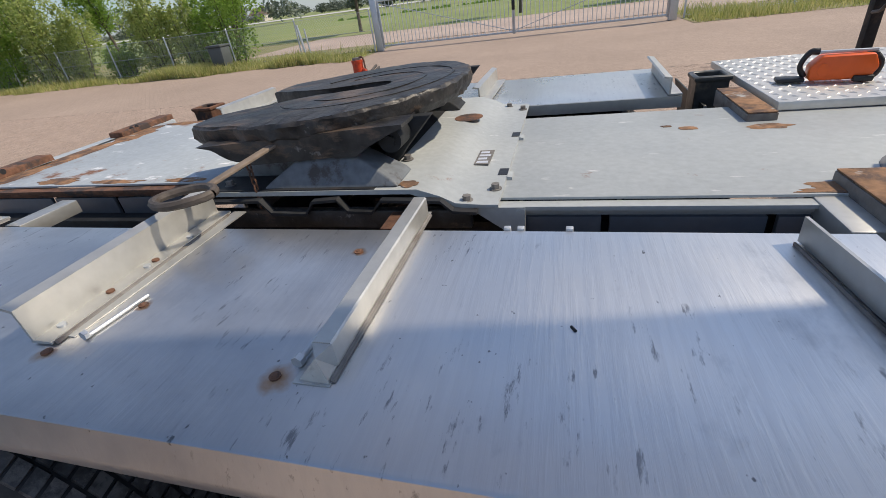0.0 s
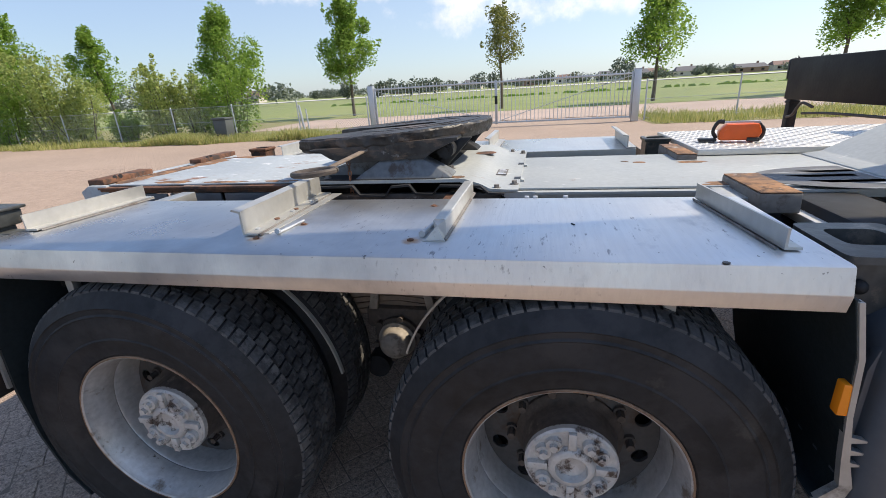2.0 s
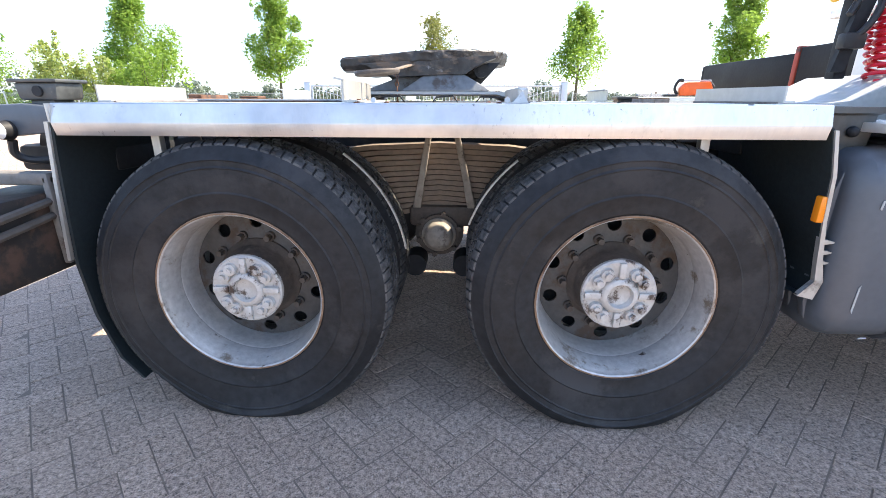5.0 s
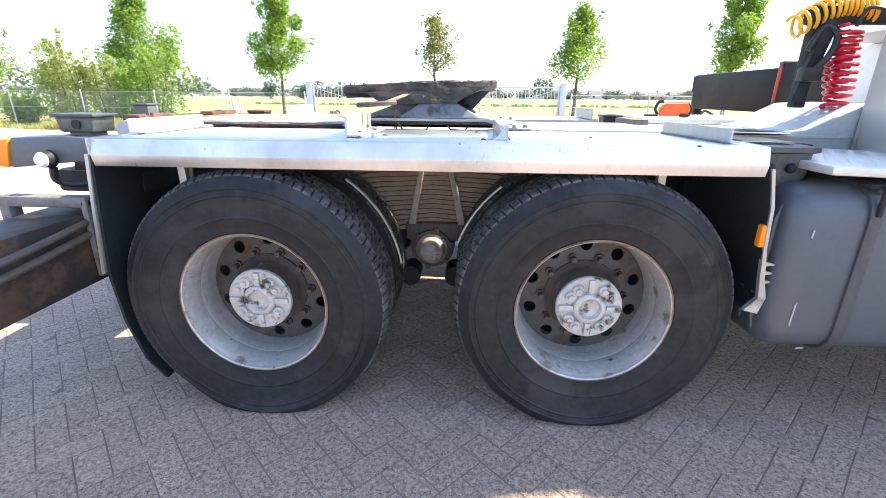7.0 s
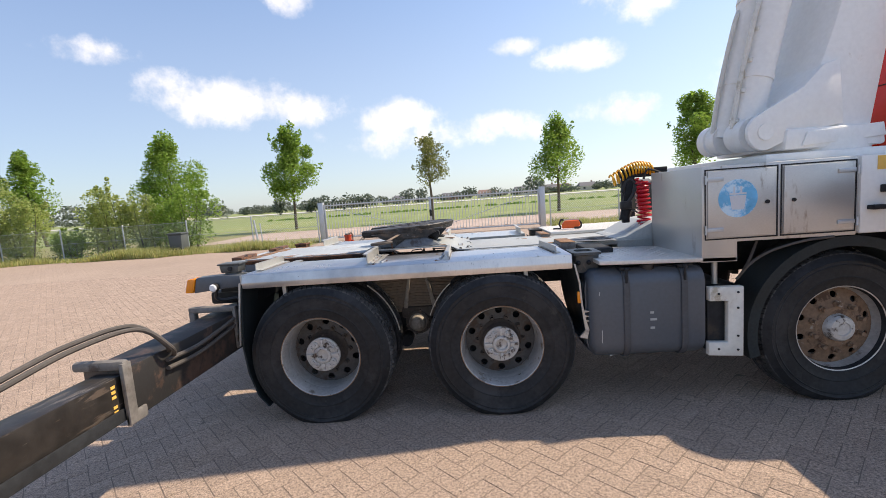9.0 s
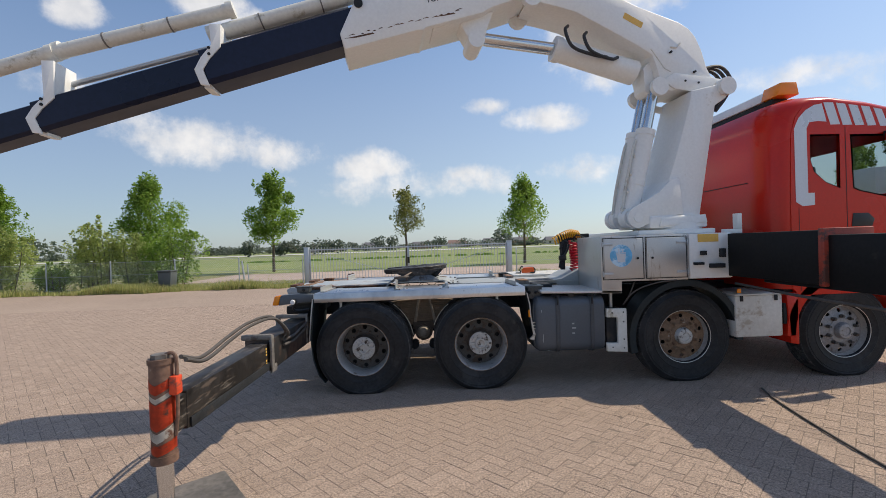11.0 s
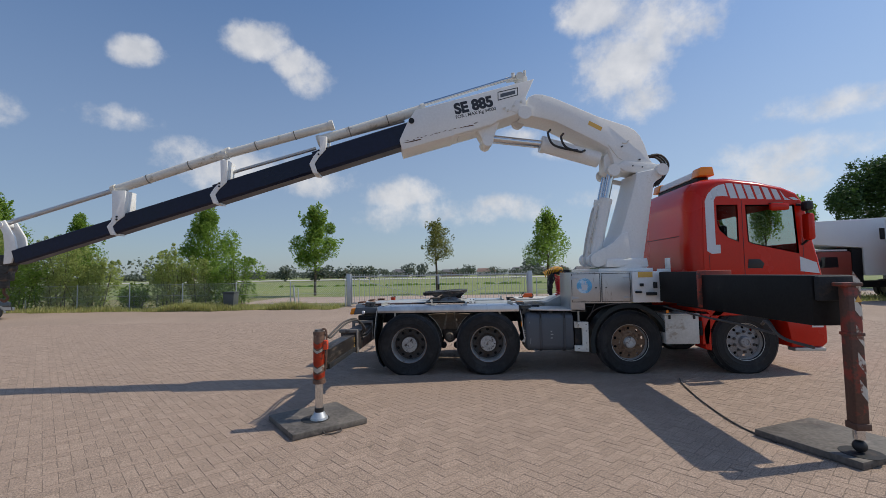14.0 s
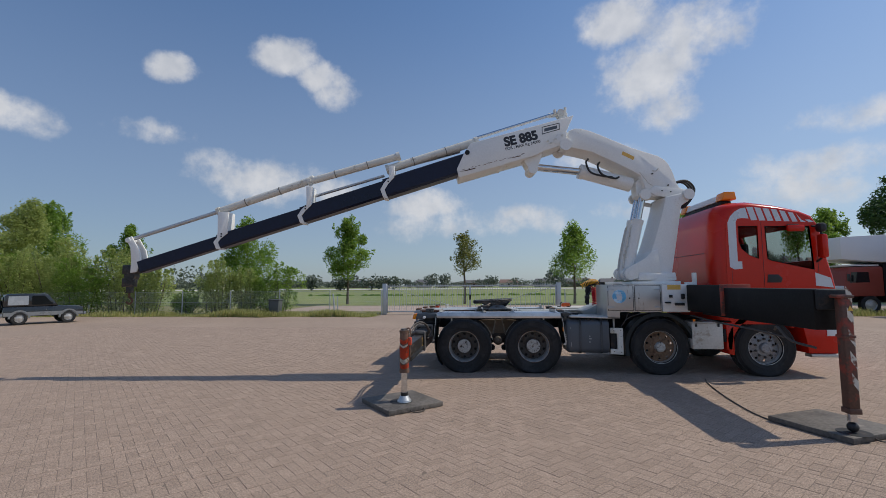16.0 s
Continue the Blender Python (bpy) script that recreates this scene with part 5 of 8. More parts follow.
# skirt casting under each side of the plate, its bearing boss and the struts behind it
for sy in (-1, 1):
    y = FW.y + sy * 0.405
    bm = B()
    prism(bm, [(0.33, 1.318), (0.385, 1.288), (0.46, 1.272), (0.79, 1.284), (0.83, 1.312), (0.93, 1.352), (0.93, 1.362), (0.28, 1.328)], y - 0.055, y + 0.045)
    lumpy(bm, 0.004)
    part("skirt_casting", bm, M_GREASE, fifth)
    bm = B()
    cyl(bm, (0.865, y + 0.01, 1.303), (0.865, y + 0.15, 1.303), 0.034, seg=20)
    cyl(bm, (0.865, y, 1.303), (0.865, y + 0.012, 1.303), 0.018, seg=6)
    part("bearing_boss", bm, M_DARK, fifth, "worn steel bearing boss")
    bm = B()
    prism(bm, [(0.775, 1.207), (0.84, 1.207), (0.875, 1.25), (0.965, 1.345), (0.90, 1.345), (0.835, 1.268)], y + 0.10, y + 0.135, bevel=0.006)
    part("strut", bm, M_DARK, fifth)
    bm = B()
    prism(bm, [(0.49, 1.207), (0.905, 1.207), (0.89, 1.222), (0.775, 1.286), (0.605, 1.282), (0.51, 1.222)], y - 0.085, y + 0.045, bevel=0.005)
    for v in bm.verts:
        if v.co.y < y - 0.05:
            v.co.y += (v.co.z - 1.207) * 0.55
    ped = part("pedestal", bm, M_PEDESTAL if sy < 0 else M_DARK, fifth, "grey cast bearing pedestal")
    for x in (0.655, 0.683, 0.711):
        bm = B()
        box(bm, x - 0.009, x + 0.009, y - 0.0585, y - 0.052, 1.241, 1.258, 0.002)
        part("cast_mark", bm, M_PEDESTAL, ped)
    bm = B()
    prism(bm, [(0.29, 1.207), (0.60, 1.207), (0.60, 1.272), (0.465, 1.272), (0.31, 1.217)], y + 0.02, y + 0.038, bevel=0.003)
    part("gusset", bm, M_PEDESTAL, fifth)
bm = B()
prism(bm, [(0.44, 1.230), (0.80, 1.230), (0.92, 1.335), (0.36, 1.312)], 1.02, 1.40)
lumpy(bm, 0.004)
part("jaw_housing", bm, M_GREASE, fifth)
bm = B()
bar = Matrix.Translation((0.452, 0.558, 1.282)) @ Matrix.Rotation(radians(-24), 4, "Z") @ Matrix.Rotation(radians(11), 4, "X")
box(bm, -0.015, 0.015, 0.0, 0.22, -0.004, 0.004, 0.002, bar)
part("release_bar", bm, M_SPRING, fifth, "flat worn steel release bar")
bm = B()
ring = [(0.421 + 0.078 * math.cos(2 * math.pi * k / 20) * (1 + 0.1 * math.cos(4 * math.pi * k / 20)), 0.511 + 0.060 * math.sin(2 * math.pi * k / 20), 1.277 + 0.006 * math.cos(2 * math.pi * k / 20)) for k in range(21)]
tube(bm, ring, 0.0115, 8, closed=True)
part("release_handle", bm, M_HUBDARK, fifth, "rusty steel ring handle")
bm = B()
for k in range(9):
    z = 1.278 - 0.021 * k
    m = Matrix.Translation((0.475, 0.705, z)) @ Matrix.Rotation(radians(90 * (k % 2)), 4, "Z")
    rg = [m @ Vector((0.007 * math.cos(2 * math.pi * q / 8), 0, 0.013 * math.sin(2 * math.pi * q / 8))) for q in range(9)]
    tube(bm, rg, 0.003, 5, closed=True)
part("chain", bm, M_RUST, fifth)
# mounting plate with its folded edge, blackened under the coupling by grease and painted shade
bm = B()
prof = [(0.20, 1.165), (0.24, 1.205), (0.96, 1.205), (1.02, 1.185), (1.06, 1.165), (1.13, 1.160), (1.17, 1.160), (1.17, 1.152), (1.05, 1.152), (0.94, 1.192), (0.26, 1.192), (0.22, 1.158)]
prism(bm, prof, 0.70, 1.76)
mount = part("mounting_plate", bm, M_GREY, truck, "folded grey mounting plate with bolts and a data plate")
# corrugated edge strip below it
wave = [(0.22, 1.150), (0.27, 1.150), (0.295, 1.185), (0.49, 1.188), (0.52, 1.150), (0.63, 1.147), (0.658, 1.184), (0.735, 1.190), (0.762, 1.155), (0.832, 1.152), (0.862, 1.186), (1.026, 1.182), (1.056, 1.154), (1.118, 1.150)]
bm = B()
prism(bm, wave + [(x, z - 0.008) for x, z in wave[::-1]], 0.676, 0.699)
part("corrugated_strip", bm, M_DARK, mount, "dark worn corrugated steel strip")
for y0, y1 in ((0.69, 0.72), (1.74, 1.77)):
    bm = B()
    box(bm, 0.20, 1.10, y0, y1, 1.095, 1.150, 0.006)
    part("flange", bm, M_GREASE, mount)
# dark sheet for the coupling's shade on the plate as well as its grease
bm = B()
prism(bm, [(0.25, 1.2055), (0.84, 1.2055), (0.83, 1.2085), (0.26, 1.2085)], 0.703, 1.70)
part("grease_and_shade_film", bm, M_DARK, mount, "black grease with the coupling's shade painted in")
for x, y, z in ((1.085, 0.725, 1.16), (0.865, 0.76, 1.206), (0.865, 0.93, 1.206), (1.085, 1.72, 1.16), (1.15, 0.80, 1.16), (1.15, 1.66, 1.16), (0.35, 0.75, 1.206), (0.865, 1.70, 1.206)):
    bm = B()
    cyl(bm, (x, y, z), (x, y, z + 0.003), 0.017, seg=16)
    cyl(bm, (x, y, z + 0.003), (x, y, z + 0.016), 0.0115, seg=6)
    part("bolt", bm, M_CLAMP, mount)
for y in (0.93, 1.30):
    bm = B()
    prism(bm, [(1.142, 1.1602), (1.170, 1.1602), (1.170, 1.1612), (1.142, 1.1612)], y - 0.03, y + 0.022)
    part("slot", bm, M_PLASTIC, mount)
    bm = B()
    prism(bm, [(1.171, 1.150), (1.186, 1.150), (1.186, 1.160), (1.171, 1.163)], y - 0.05, y - 0.005)
    part("edge_clip", bm, M_GREY, mount)
bm = B()
box(bm, 1.058, 1.106, 0.975, 1.105, 1.1665, 1.1685)
plaq = part("data_plate", bm, M_CLAMP, mount, "small riveted data plate")
for k in range(4):
    bm = B()
    box(bm, 1.064, 1.100 - 0.008 * (k % 2), 0.984 + 0.030 * k, 1.002 + 0.030 * k, 1.1688, 1.1692)
    part("text_bar", bm, M_STRIPE, plaq)
bm = B()
cyl(bm, (0.965, 1.40, 1.2055), (0.965, 1.40, 1.2065), 0.055, seg=20)
part("rust_patch", bm, M_RUST, mount)
rust_patch(mount, 0.925, 0.735, 0.035, 0.022, 1.206, (0.26, 0.955, 0.702, 1.75))

# ---- fuel tank, platform, tool box, step ----
bm = B()
sec = []
for cx, cz, a0 in ((0.10, 0.92, 90), (0.10, 0.50, 180), (0.58, 0.50, 270), (0.58, 0.92, 0)):
    for k in range(5):
        a = radians(a0 + 90 * k / 4)
        sec.append((cx + 0.11 * math.cos(a) - 0.09, cz + 0.11 * math.sin(a)))
rings = []
for x, g in ((1.985, 0.80), (1.995, 0.90), (2.03, 0.985), (2.07, 1.0), (2.74, 1.0), (2.78, 0.97), (2.79, 0.9)):
    rings.append([bm.verts.new((x, 0.25 + (y - 0.25) * g, 0.71 + (z - 0.71) * g)) for y, z in sec])
for a, b in zip(rings, rings[1:]):
    for i in range(len(sec)):
        bm.faces.new((a[i], a[(i + 1) % len(sec)], b[(i + 1) % len(sec)], b[i]))
bm.faces.new(rings[0])
bm.faces.new(rings[-1][::-1])
bmesh.ops.recalc_face_normals(bm, faces=bm.faces[:])
tank = part("fuel_tank", bm, M_TANK, truck, "scuffed blue-grey fuel tank with black straps")
for x in (2.24, 2.635):
    bm = B()
    loops = []
    for px, g in ((x - 0.021, 0.985), (x - 0.021, 1.030), (x - 0.012, 1.036), (x + 0.012, 1.036), (x + 0.021, 1.030), (x + 0.021, 0.985)):
        loops.append([bm.verts.new((px, 0.25 + (y - 0.25) * g, 0.71 + (z - 0.71) * g)) for y, z in sec])
    for a, b in zip(loops, loops[1:]):
        for i in range(len(sec)):
            bm.faces.new((a[i], a[(i + 1) % len(sec)], b[(i + 1) % len(sec)], b[i]))
    bmesh.ops.recalc_face_normals(bm, faces=bm.faces[:])
    part("strap", bm, M_STRAP, tank)
    bm = B()
    box(bm, x - 0.035, x + 0.035, -0.09, -0.03, 1.028, 1.045, 0.005)
    cyl(bm, (x, -0.112, 0.94), (x, -0.112, 1.03), 0.009, seg=8)
    cyl(bm, (x, -0.112, 1.03), (x, -0.112, 1.045), 0.014, seg=6)
    part("strap_clamp", bm, M_DARK, tank)
for k in range(7):
    bm = B()
    y = 0.0 + 0.072 * k
    prism(bm, [(1.984, 0.46), (2.004, 0.42), (2.004, 0.99), (1.984, 0.95), (1.972, 0.90), (1.972, 0.51)], y - 0.016, y + 0.016, bevel=0.007)
    part("end_rib", bm, M_TANK, tank)
for pts in ([(2.060, 0.52), (2.066, 0.51), (2.069, 0.61), (2.063, 0.60)], [(2.05, 0.86), (2.056, 0.855), (2.059, 0.885), (2.053, 0.885)], [(2.11, 0.418), (2.14, 0.42), (2.135, 0.425), (2.115, 0.424)]):
    bm = B()
    prism(bm, pts, -0.1022, -0.1006)
    part("paint_scuff", bm, M_GREY, tank)
bm = B()
cyl(bm, (2.42, 0.0, 1.005), (2.42, 0.0, 1.05), 0.05, seg=20)
part("filler_cap", bm, M_PLASTIC, tank)
for zz, w in ((0.60, 0.03), (0.66, 0.045), (0.71, 0.025)):
    bm = B()
    box(bm, 2.40, 2.40 + w, -0.1035, -0.1015, zz, zz + 0.016)
    part("paint_scuff", bm, M_GREY, tank)

bm = B()
prism(bm, [(2.06, 1.075), (2.99, 1.045), (2.99, 1.075), (2.06, 1.105)], -0.10, 0.66, bevel=0.004)
plat = part("step_platform", bm, M_CHECK, truck, "pale aluminium step platform above the tank")
bm = B()
for i in range(16):
    for j in range(12):
        x, y = 2.10 + i * 0.042 * 1.0, -0.07 + j * 0.06
        z = 1.1055 - (x - 2.06) * 0.03226
        a = radians(45 if (i + j) % 2 else -45)
        m = Matrix.Translation((x, y, z)) @ Matrix.Rotation(a, 4, "Z")
        vs = [bm.verts.new(m @ Vector(p)) for p in ((-0.016, 0, 0), (0, -0.005, 0), (0.016, 0, 0), (0, 0.005, 0), (0, 0, 0.004))]
        for q in range(4):
            bm.faces.new((vs[q], vs[(q + 1) % 4], vs[4]))
part("tread_pattern", bm, M_CHECK, plat)["kind"] = "stuff"

# worn round emblem painted on the grey plate: plain shapes only
ZD = DZ - 0.006
arc = [(2.455 + 0.40 * math.cos(radians(a)), 0.885 + 0.215 * math.sin(radians(a))) for a in range(92, 269, 8)]
bm = B()
low = [bm.verts.new((x, y, ZD + 0.0004)) for x, y in arc]
top = [bm.verts.new((x, y, ZD + 0.0016)) for x, y in arc]
bm.faces.new(top)
for i in range(len(arc)):
    bm.faces.new((low[i], low[(i + 1) % len(arc)], top[(i + 1) % len(arc)], top[i]))
bmesh.ops.recalc_face_normals(bm, faces=bm.faces[:])
emblem = part("emblem", bm, M_EMBLEM, cp_r, "worn dark grey painted emblem")
for y0, xa, xb in ((0.80, 2.20, 2.44), (0.90, 2.17, 2.40), (0.985, 2.24, 2.44)):
    bm = B()
    vs_ = [bm.verts.new(p) for p in ((xa, y0 + 0.02, ZD + 0.0028), (xa + 0.06, y0 - 0.02, ZD + 0.0028), (xb, y0 - 0.01, ZD + 0.0028), (xb, y0 + 0.025, ZD + 0.0028), (xa + 0.08, y0 + 0.015, ZD + 0.0028))]
    bm.faces.new(vs_)
    bmesh.ops.solidify(bm, geom=bm.faces[:], thickness=0.001)
    part("emblem_shape", bm, M_GREY, cp_r)

# sloping fairing plates behind the tool box
bm = B()
prism(bm, [(2.46, 1.158), (2.54, 1.168), (2.78, 1.29), (3.0, 1.30), (3.0, 1.07), (2.46, 1.07)], 0.735, 1.42, bevel=0.006)
part("deck_fairing", bm, M_GREY, truck, "sloping pale grey fairing plate")
bm = B()
prism(bm, [(2.10, 1.135), (2.30, 1.135), (2.30, 1.06), (2.08, 1.05)], 0.34, 0.70, bevel=0.006)
part("socket_block", bm, M_DARK, truck)
bm = B()
oval = [(2.02 + 0.105 * math.copysign(abs(math.cos(a)) ** 0.2, math.cos(a)), 0.17 + 0.13 * math.copysign(abs(math.sin(a)) ** 0.2, math.sin(a))) for a in [2 * math.pi * k / 24 for k in range(24)]]
hole = [(2.02 + 0.062 * math.copysign(abs(math.cos(a)) ** 0.4, math.cos(a)), 0.185 + 0.062 * math.copysign(abs(math.sin(a)) ** 0.4, math.sin(a))) for a in [2 * math.pi * k / 24 for k in range(24)]]
levels = [[bm.verts.new((x, y, z)) for x, y in ring_] for ring_, z in ((hole, 1.02), (hole, 1.150), (oval, 1.150), (oval, 1.132), ([(2.02 + (x - 2.02) * 0.86, 0.17 + (y - 0.17) * 0.86) for x, y in oval], 1.125), ([(2.02 + (x - 2.02) * 0.80, 0.17 + (y - 0.17) * 0.80) for x, y in oval], 1.00))]
for a, b in zip(levels, levels[1:]):
    for i in range(24):
        bm.faces.new((a[i], a[(i + 1) % 24], b[(i + 1) % 24], b[i]))
bmesh.ops.recalc_face_normals(bm, faces=bm.faces[:])
sock = part("twist_lock_socket", bm, M_SOCKET, truck, "dark steel twist-lock socket")
for x in (1.955, 2.03):
    bm = B()
    bmesh.ops.create_icosphere(bm, subdivisions=2, radius=0.018, matrix=Matrix.Translation((x, 0.052, 1.075)))
    part("socket_nut", bm, M_DARK, sock)

bm = B()
prism(bm, [(2.755, 1.046), (2.99, 1.046), (2.99, 1.18), (3.76, 1.175), (3.76, 1.70), (2.755, 1.70)], -0.10, 0.72, bevel=0.005)
tool = part("tool_box", bm, M_BOX, truck, "brushed aluminium tool box with two locked doors")
for x0, x1, hx in ((2.79, 3.235, 1), (3.285, 3.735, -1)):
    bm = B()
    box(bm, x0, x1, -0.112, -0.1015, 1.215, 1.665, 0.004)
    door = part("door", bm, M_BOX, tool)
    bm = B()
    for a, b, c, d in ((x0 - 0.008, x1 + 0.008, 1.200, 1.2085), (x0 - 0.008, x1 + 0.008, 1.6715, 1.680), (x0 - 0.0165, x0 - 0.0085, 1.200, 1.680), (x1 + 0.0085, x1 + 0.0165, 1.200, 1.680)):
        box(bm, a, b, -0.104, -0.1005, c, d)
    part("door_seam", bm, M_DARK, tool)
    xh = x0 + 0.05 if hx > 0 else x1 - 0.05
    for z in (1.27, 1.61):
        bm = B()
        box(bm, xh - 0.06, xh + 0.05, -0.120, -0.1125, z - 0.014, z + 0.014, 0.003)
        cyl(bm, (xh - 0.065 * hx, -0.118, z - 0.03), (xh - 0.065 * hx, -0.118, z + 0.03), 0.008, seg=8)
        part("hinge", bm, M_GALV, tool)
    bm = B()
    xl = x1 - 0.06 if hx > 0 else x0 + 0.06
    cyl(bm, (xl, -0.112, 1.44), (xl, -0.122, 1.44), 0.013, seg=14)
    part("lock", bm, M_DARK, tool)
bm = B()
cyl(bm, (2.985, -0.1125, 1.475), (2.985, -0.1135, 1.475), 0.128, seg=40)
stick = part("round_sticker", bm, M_BLUE, tool, "round blue sticker with a pale worn picture")
bm = B()
box(bm, 2.93, 3.04, -0.1142, -0.1138, 1.50, 1.512)
box(bm, 2.955, 2.966, -0.1142, -0.1138, 1.512, 1.555)
box(bm, 3.0, 3.011, -0.1142, -0.1138, 1.512, 1.555)
prism(bm, [(2.93, 1.495), (3.04, 1.495), (3.025, 1.40), (2.945, 1.40)], -0.1142, -0.1138)
part("sticker_shape", bm, M_STRIPE, tool)
for pts in ([(3.03, -0.02, 0.90), (3.10, -0.07, 1.02), (3.22, -0.09, 1.10), (3.42, -0.10, 1.155), (3.62, -0.10, 1.172)], [(3.08, 0.0, 0.94), (3.12, -0.02, 1.04), (3.18, 0.0, 1.16)]):
    bm = B()
    tube(bm, smooth_path(pts, 6), 0.009, 8)
    part("cable", bm, M_HOSE, tool)
bm = B()
cyl(bm, (2.90, 0.02, 0.87), (2.90, 0.02, 1.045), 0.02, seg=12)
part("box_leg", bm, M_ALU_RAW, tool)

bm = B()
prism(bm, [(2.795, 0.385), (3.03, 0.37), (3.03, 0.87), (2.80, 0.875), (2.80, 0.775), (2.925, 0.77), (2.925, 0.475), (2.795, 0.48)], -0.11, -0.06, bevel=0.006)
stp = part("cab_step", bm, M_TUBE, truck, "dented pale aluminium step frame")
for x, z in ((2.99, 0.83), (2.99, 0.42), (2.99, 0.52), (2.99, 0.72), (2.86, 0.43), (2.86, 0.825)):
    bm = B()
    cyl(bm, (x, -0.11, z), (x, -0.116, z), 0.008, seg=8)
    part("bolt", bm, M_DARK, stp)
bm = B()
box(bm, 2.81, 2.95, -0.058, 0.30, 0.40, 0.86, 0.01)
part("battery_box", bm, M_DARK, truck)

# coiled air lines on their rack
bm = B()
box(bm, 2.60, 2.66, 0.97, 1.03, 1.27, 1.70, 0.008)
prism(bm, [(2.56, 1.30), (2.62, 1.30), (2.70, 1.68), (2.64, 1.70)], 0.94, 0.97)
box(bm, 2.58, 3.0, 0.96, 1.04, 1.68, 1.76, 0.008)
rack = part("hose_rack", bm, M_DARK, truck, "dark steel rack with coiled air lines")


def coil(p0, p1, r, turns, wire, material, label):
    bm = B()
    p0, p1 = Vector(p0), Vector(p1)
    d = (p1 - p0)
    u = d.normalized().orthogonal().normalized()
    v = d.normalized().cross(u)
    pts = []
    n = turns * 14
    for k in range(n + 1):
        a = 2 * math.pi * turns * k / n
        sag = 0.06 * math.sin(math.pi * k / n)
        pts.append(p0 + d * k / n + Vector((0.022 * math.sin(4.2 * k / n + turns), 0, 0)) + r * (math.cos(a) * u + math.sin(a) * v) + Vector((0, 0, sag if abs(d.z) < 0.2 else 0)))
    tube(bm, pts, wire, 6)
    part("air_hose", bm, material, rack, label)


coil((2.50, 1.0, 1.66), (2.90, 0.98, 1.74), 0.055, 13, 0.009, M_COIL_Y, "yellow coiled air hose")
coil((2.775, 0.93, 1.66), (2.735, 0.90, 1.25), 0.052, 11, 0.009, M_COIL_R, "red coiled air hose")
coil((2.80, 0.99, 1.64), (2.79, 0.97, 1.32), 0.05, 9, 0.009, M_COIL_R, "red coiled air hose")
bm = B()
tube(bm, smooth_path([(2.77, 0.92, 1.66), (2.80, 0.9, 1.74), (2.9, 0.85, 1.70), (2.98, 0.82, 1.62)]), 0.009, 6)
tube(bm, smooth_path([(2.60, 0.93, 1.42), (2.66, 0.90, 1.52), (2.70, 0.93, 1.62), (2.64, 0.95, 1.66), (2.58, 0.94, 1.55)]), 0.016, 8)
box(bm, 2.56, 2.66, 0.90, 0.955, 1.40, 1.47, 0.01)
part("plug_cable", bm, M_PLASTIC, rack)

# rear corner: sockets, lamp arm, brackets
bm = B()
prism(bm, [(-0.78, 1.165), (-0.64, 1.165), (-0.63, 1.225), (-0.79, 1.225)], 0.10, 0.22, bevel=0.01)
box(bm, -0.80, -0.62, 0.09, 0.23, 1.224, 1.236, 0.004)
box(bm, -0.755, -0.665, 0.115, 0.205, 1.10, 1.166, 0.006)
box(bm, -0.70, -0.56, 0.13, 0.19, 1.11, 1.15, 0.006)
pocket = part("rear_socket", bm, M_SOCKET, truck, "dark steel twist-lock socket")
bm = B()
cyl(bm, (-0.70, 0.105, 1.195), (-0.70, 0.092, 1.195), 0.018, seg=14)
part("socket_pin", bm, M_DARK, pocket)
bm = B()
prism(bm, [(-0.99, 1.025), (-0.74, 1.05), (-0.56, 1.06), (-0.56, 1.14), (-0.74, 1.155), (-0.96, 1.145)], 0.06, 0.16, bevel=0.008)
lamp_arm = part("rear_lamp_arm", bm, M_TANK, truck, "dark grey folded lamp bracket")
bm = B()
prism(bm, [(-1.06, 1.03), (-0.993, 1.028), (-0.965, 1.142), (-1.03, 1.135)], 0.055, 0.165, bevel=0.008)
part("rear_lamp", bm, M_ORANGE_L, lamp_arm, "amber rear lamp")
bm = B()
cyl(bm, (-0.81, 0.058, 1.065), (-0.81, 0.02, 1.065), 0.034, 0.030, seg=20)
part("lamp_housing", bm, M_PLASTIC, lamp_arm)
bm = B()
cyl(bm, (-0.81, 0.02, 1.065), (-0.81, 0.008, 1.065), 0.030, 0.022, seg=20)
part("lens", bm, M_CLEAR_L, lamp_arm)
bm = B()
tube(bm, smooth_path([(-0.81, 0.06, 1.03), (-0.82, 0.07, 0.98), (-0.78, 0.10, 0.955), (-0.66, 0.14, 0.96)]), 0.014, 8)
part("cable", bm, M_PLASTIC, lamp_arm)
bm = B()
cyl(bm, (-0.86, 0.30, 0.99), (-0.58, 0.30, 0.99), 0.09, seg=18)
box(bm, -0.95, -0.55, 0.2, 0.80, 0.90, 1.0, 0.02)
part("valve_block", bm, M_DARK, truck)

def zigzag_band(lx, ly, r, z0, z1, amp):
    """A painted chevron band round a leg."""
    bm = B()
    n = 32
    low, top = [], []
    for k in range(n):
        a = 2 * math.pi * k / n
        up = amp * abs((k / (n / 4)) % 2 - 1)
        low.append(bm.verts.new((lx + r * math.cos(a), ly + r * math.sin(a), z0 + up)))
        top.append(bm.verts.new((lx + r * math.cos(a), ly + r * math.sin(a), z1 + up)))
    for k in range(n):
        j = (k + 1) % n
        bm.faces.new((low[k], low[j], top[j], top[k]))
    bmesh.ops.solidify(bm, geom=bm.faces[:], thickness=0.001)
    return bm


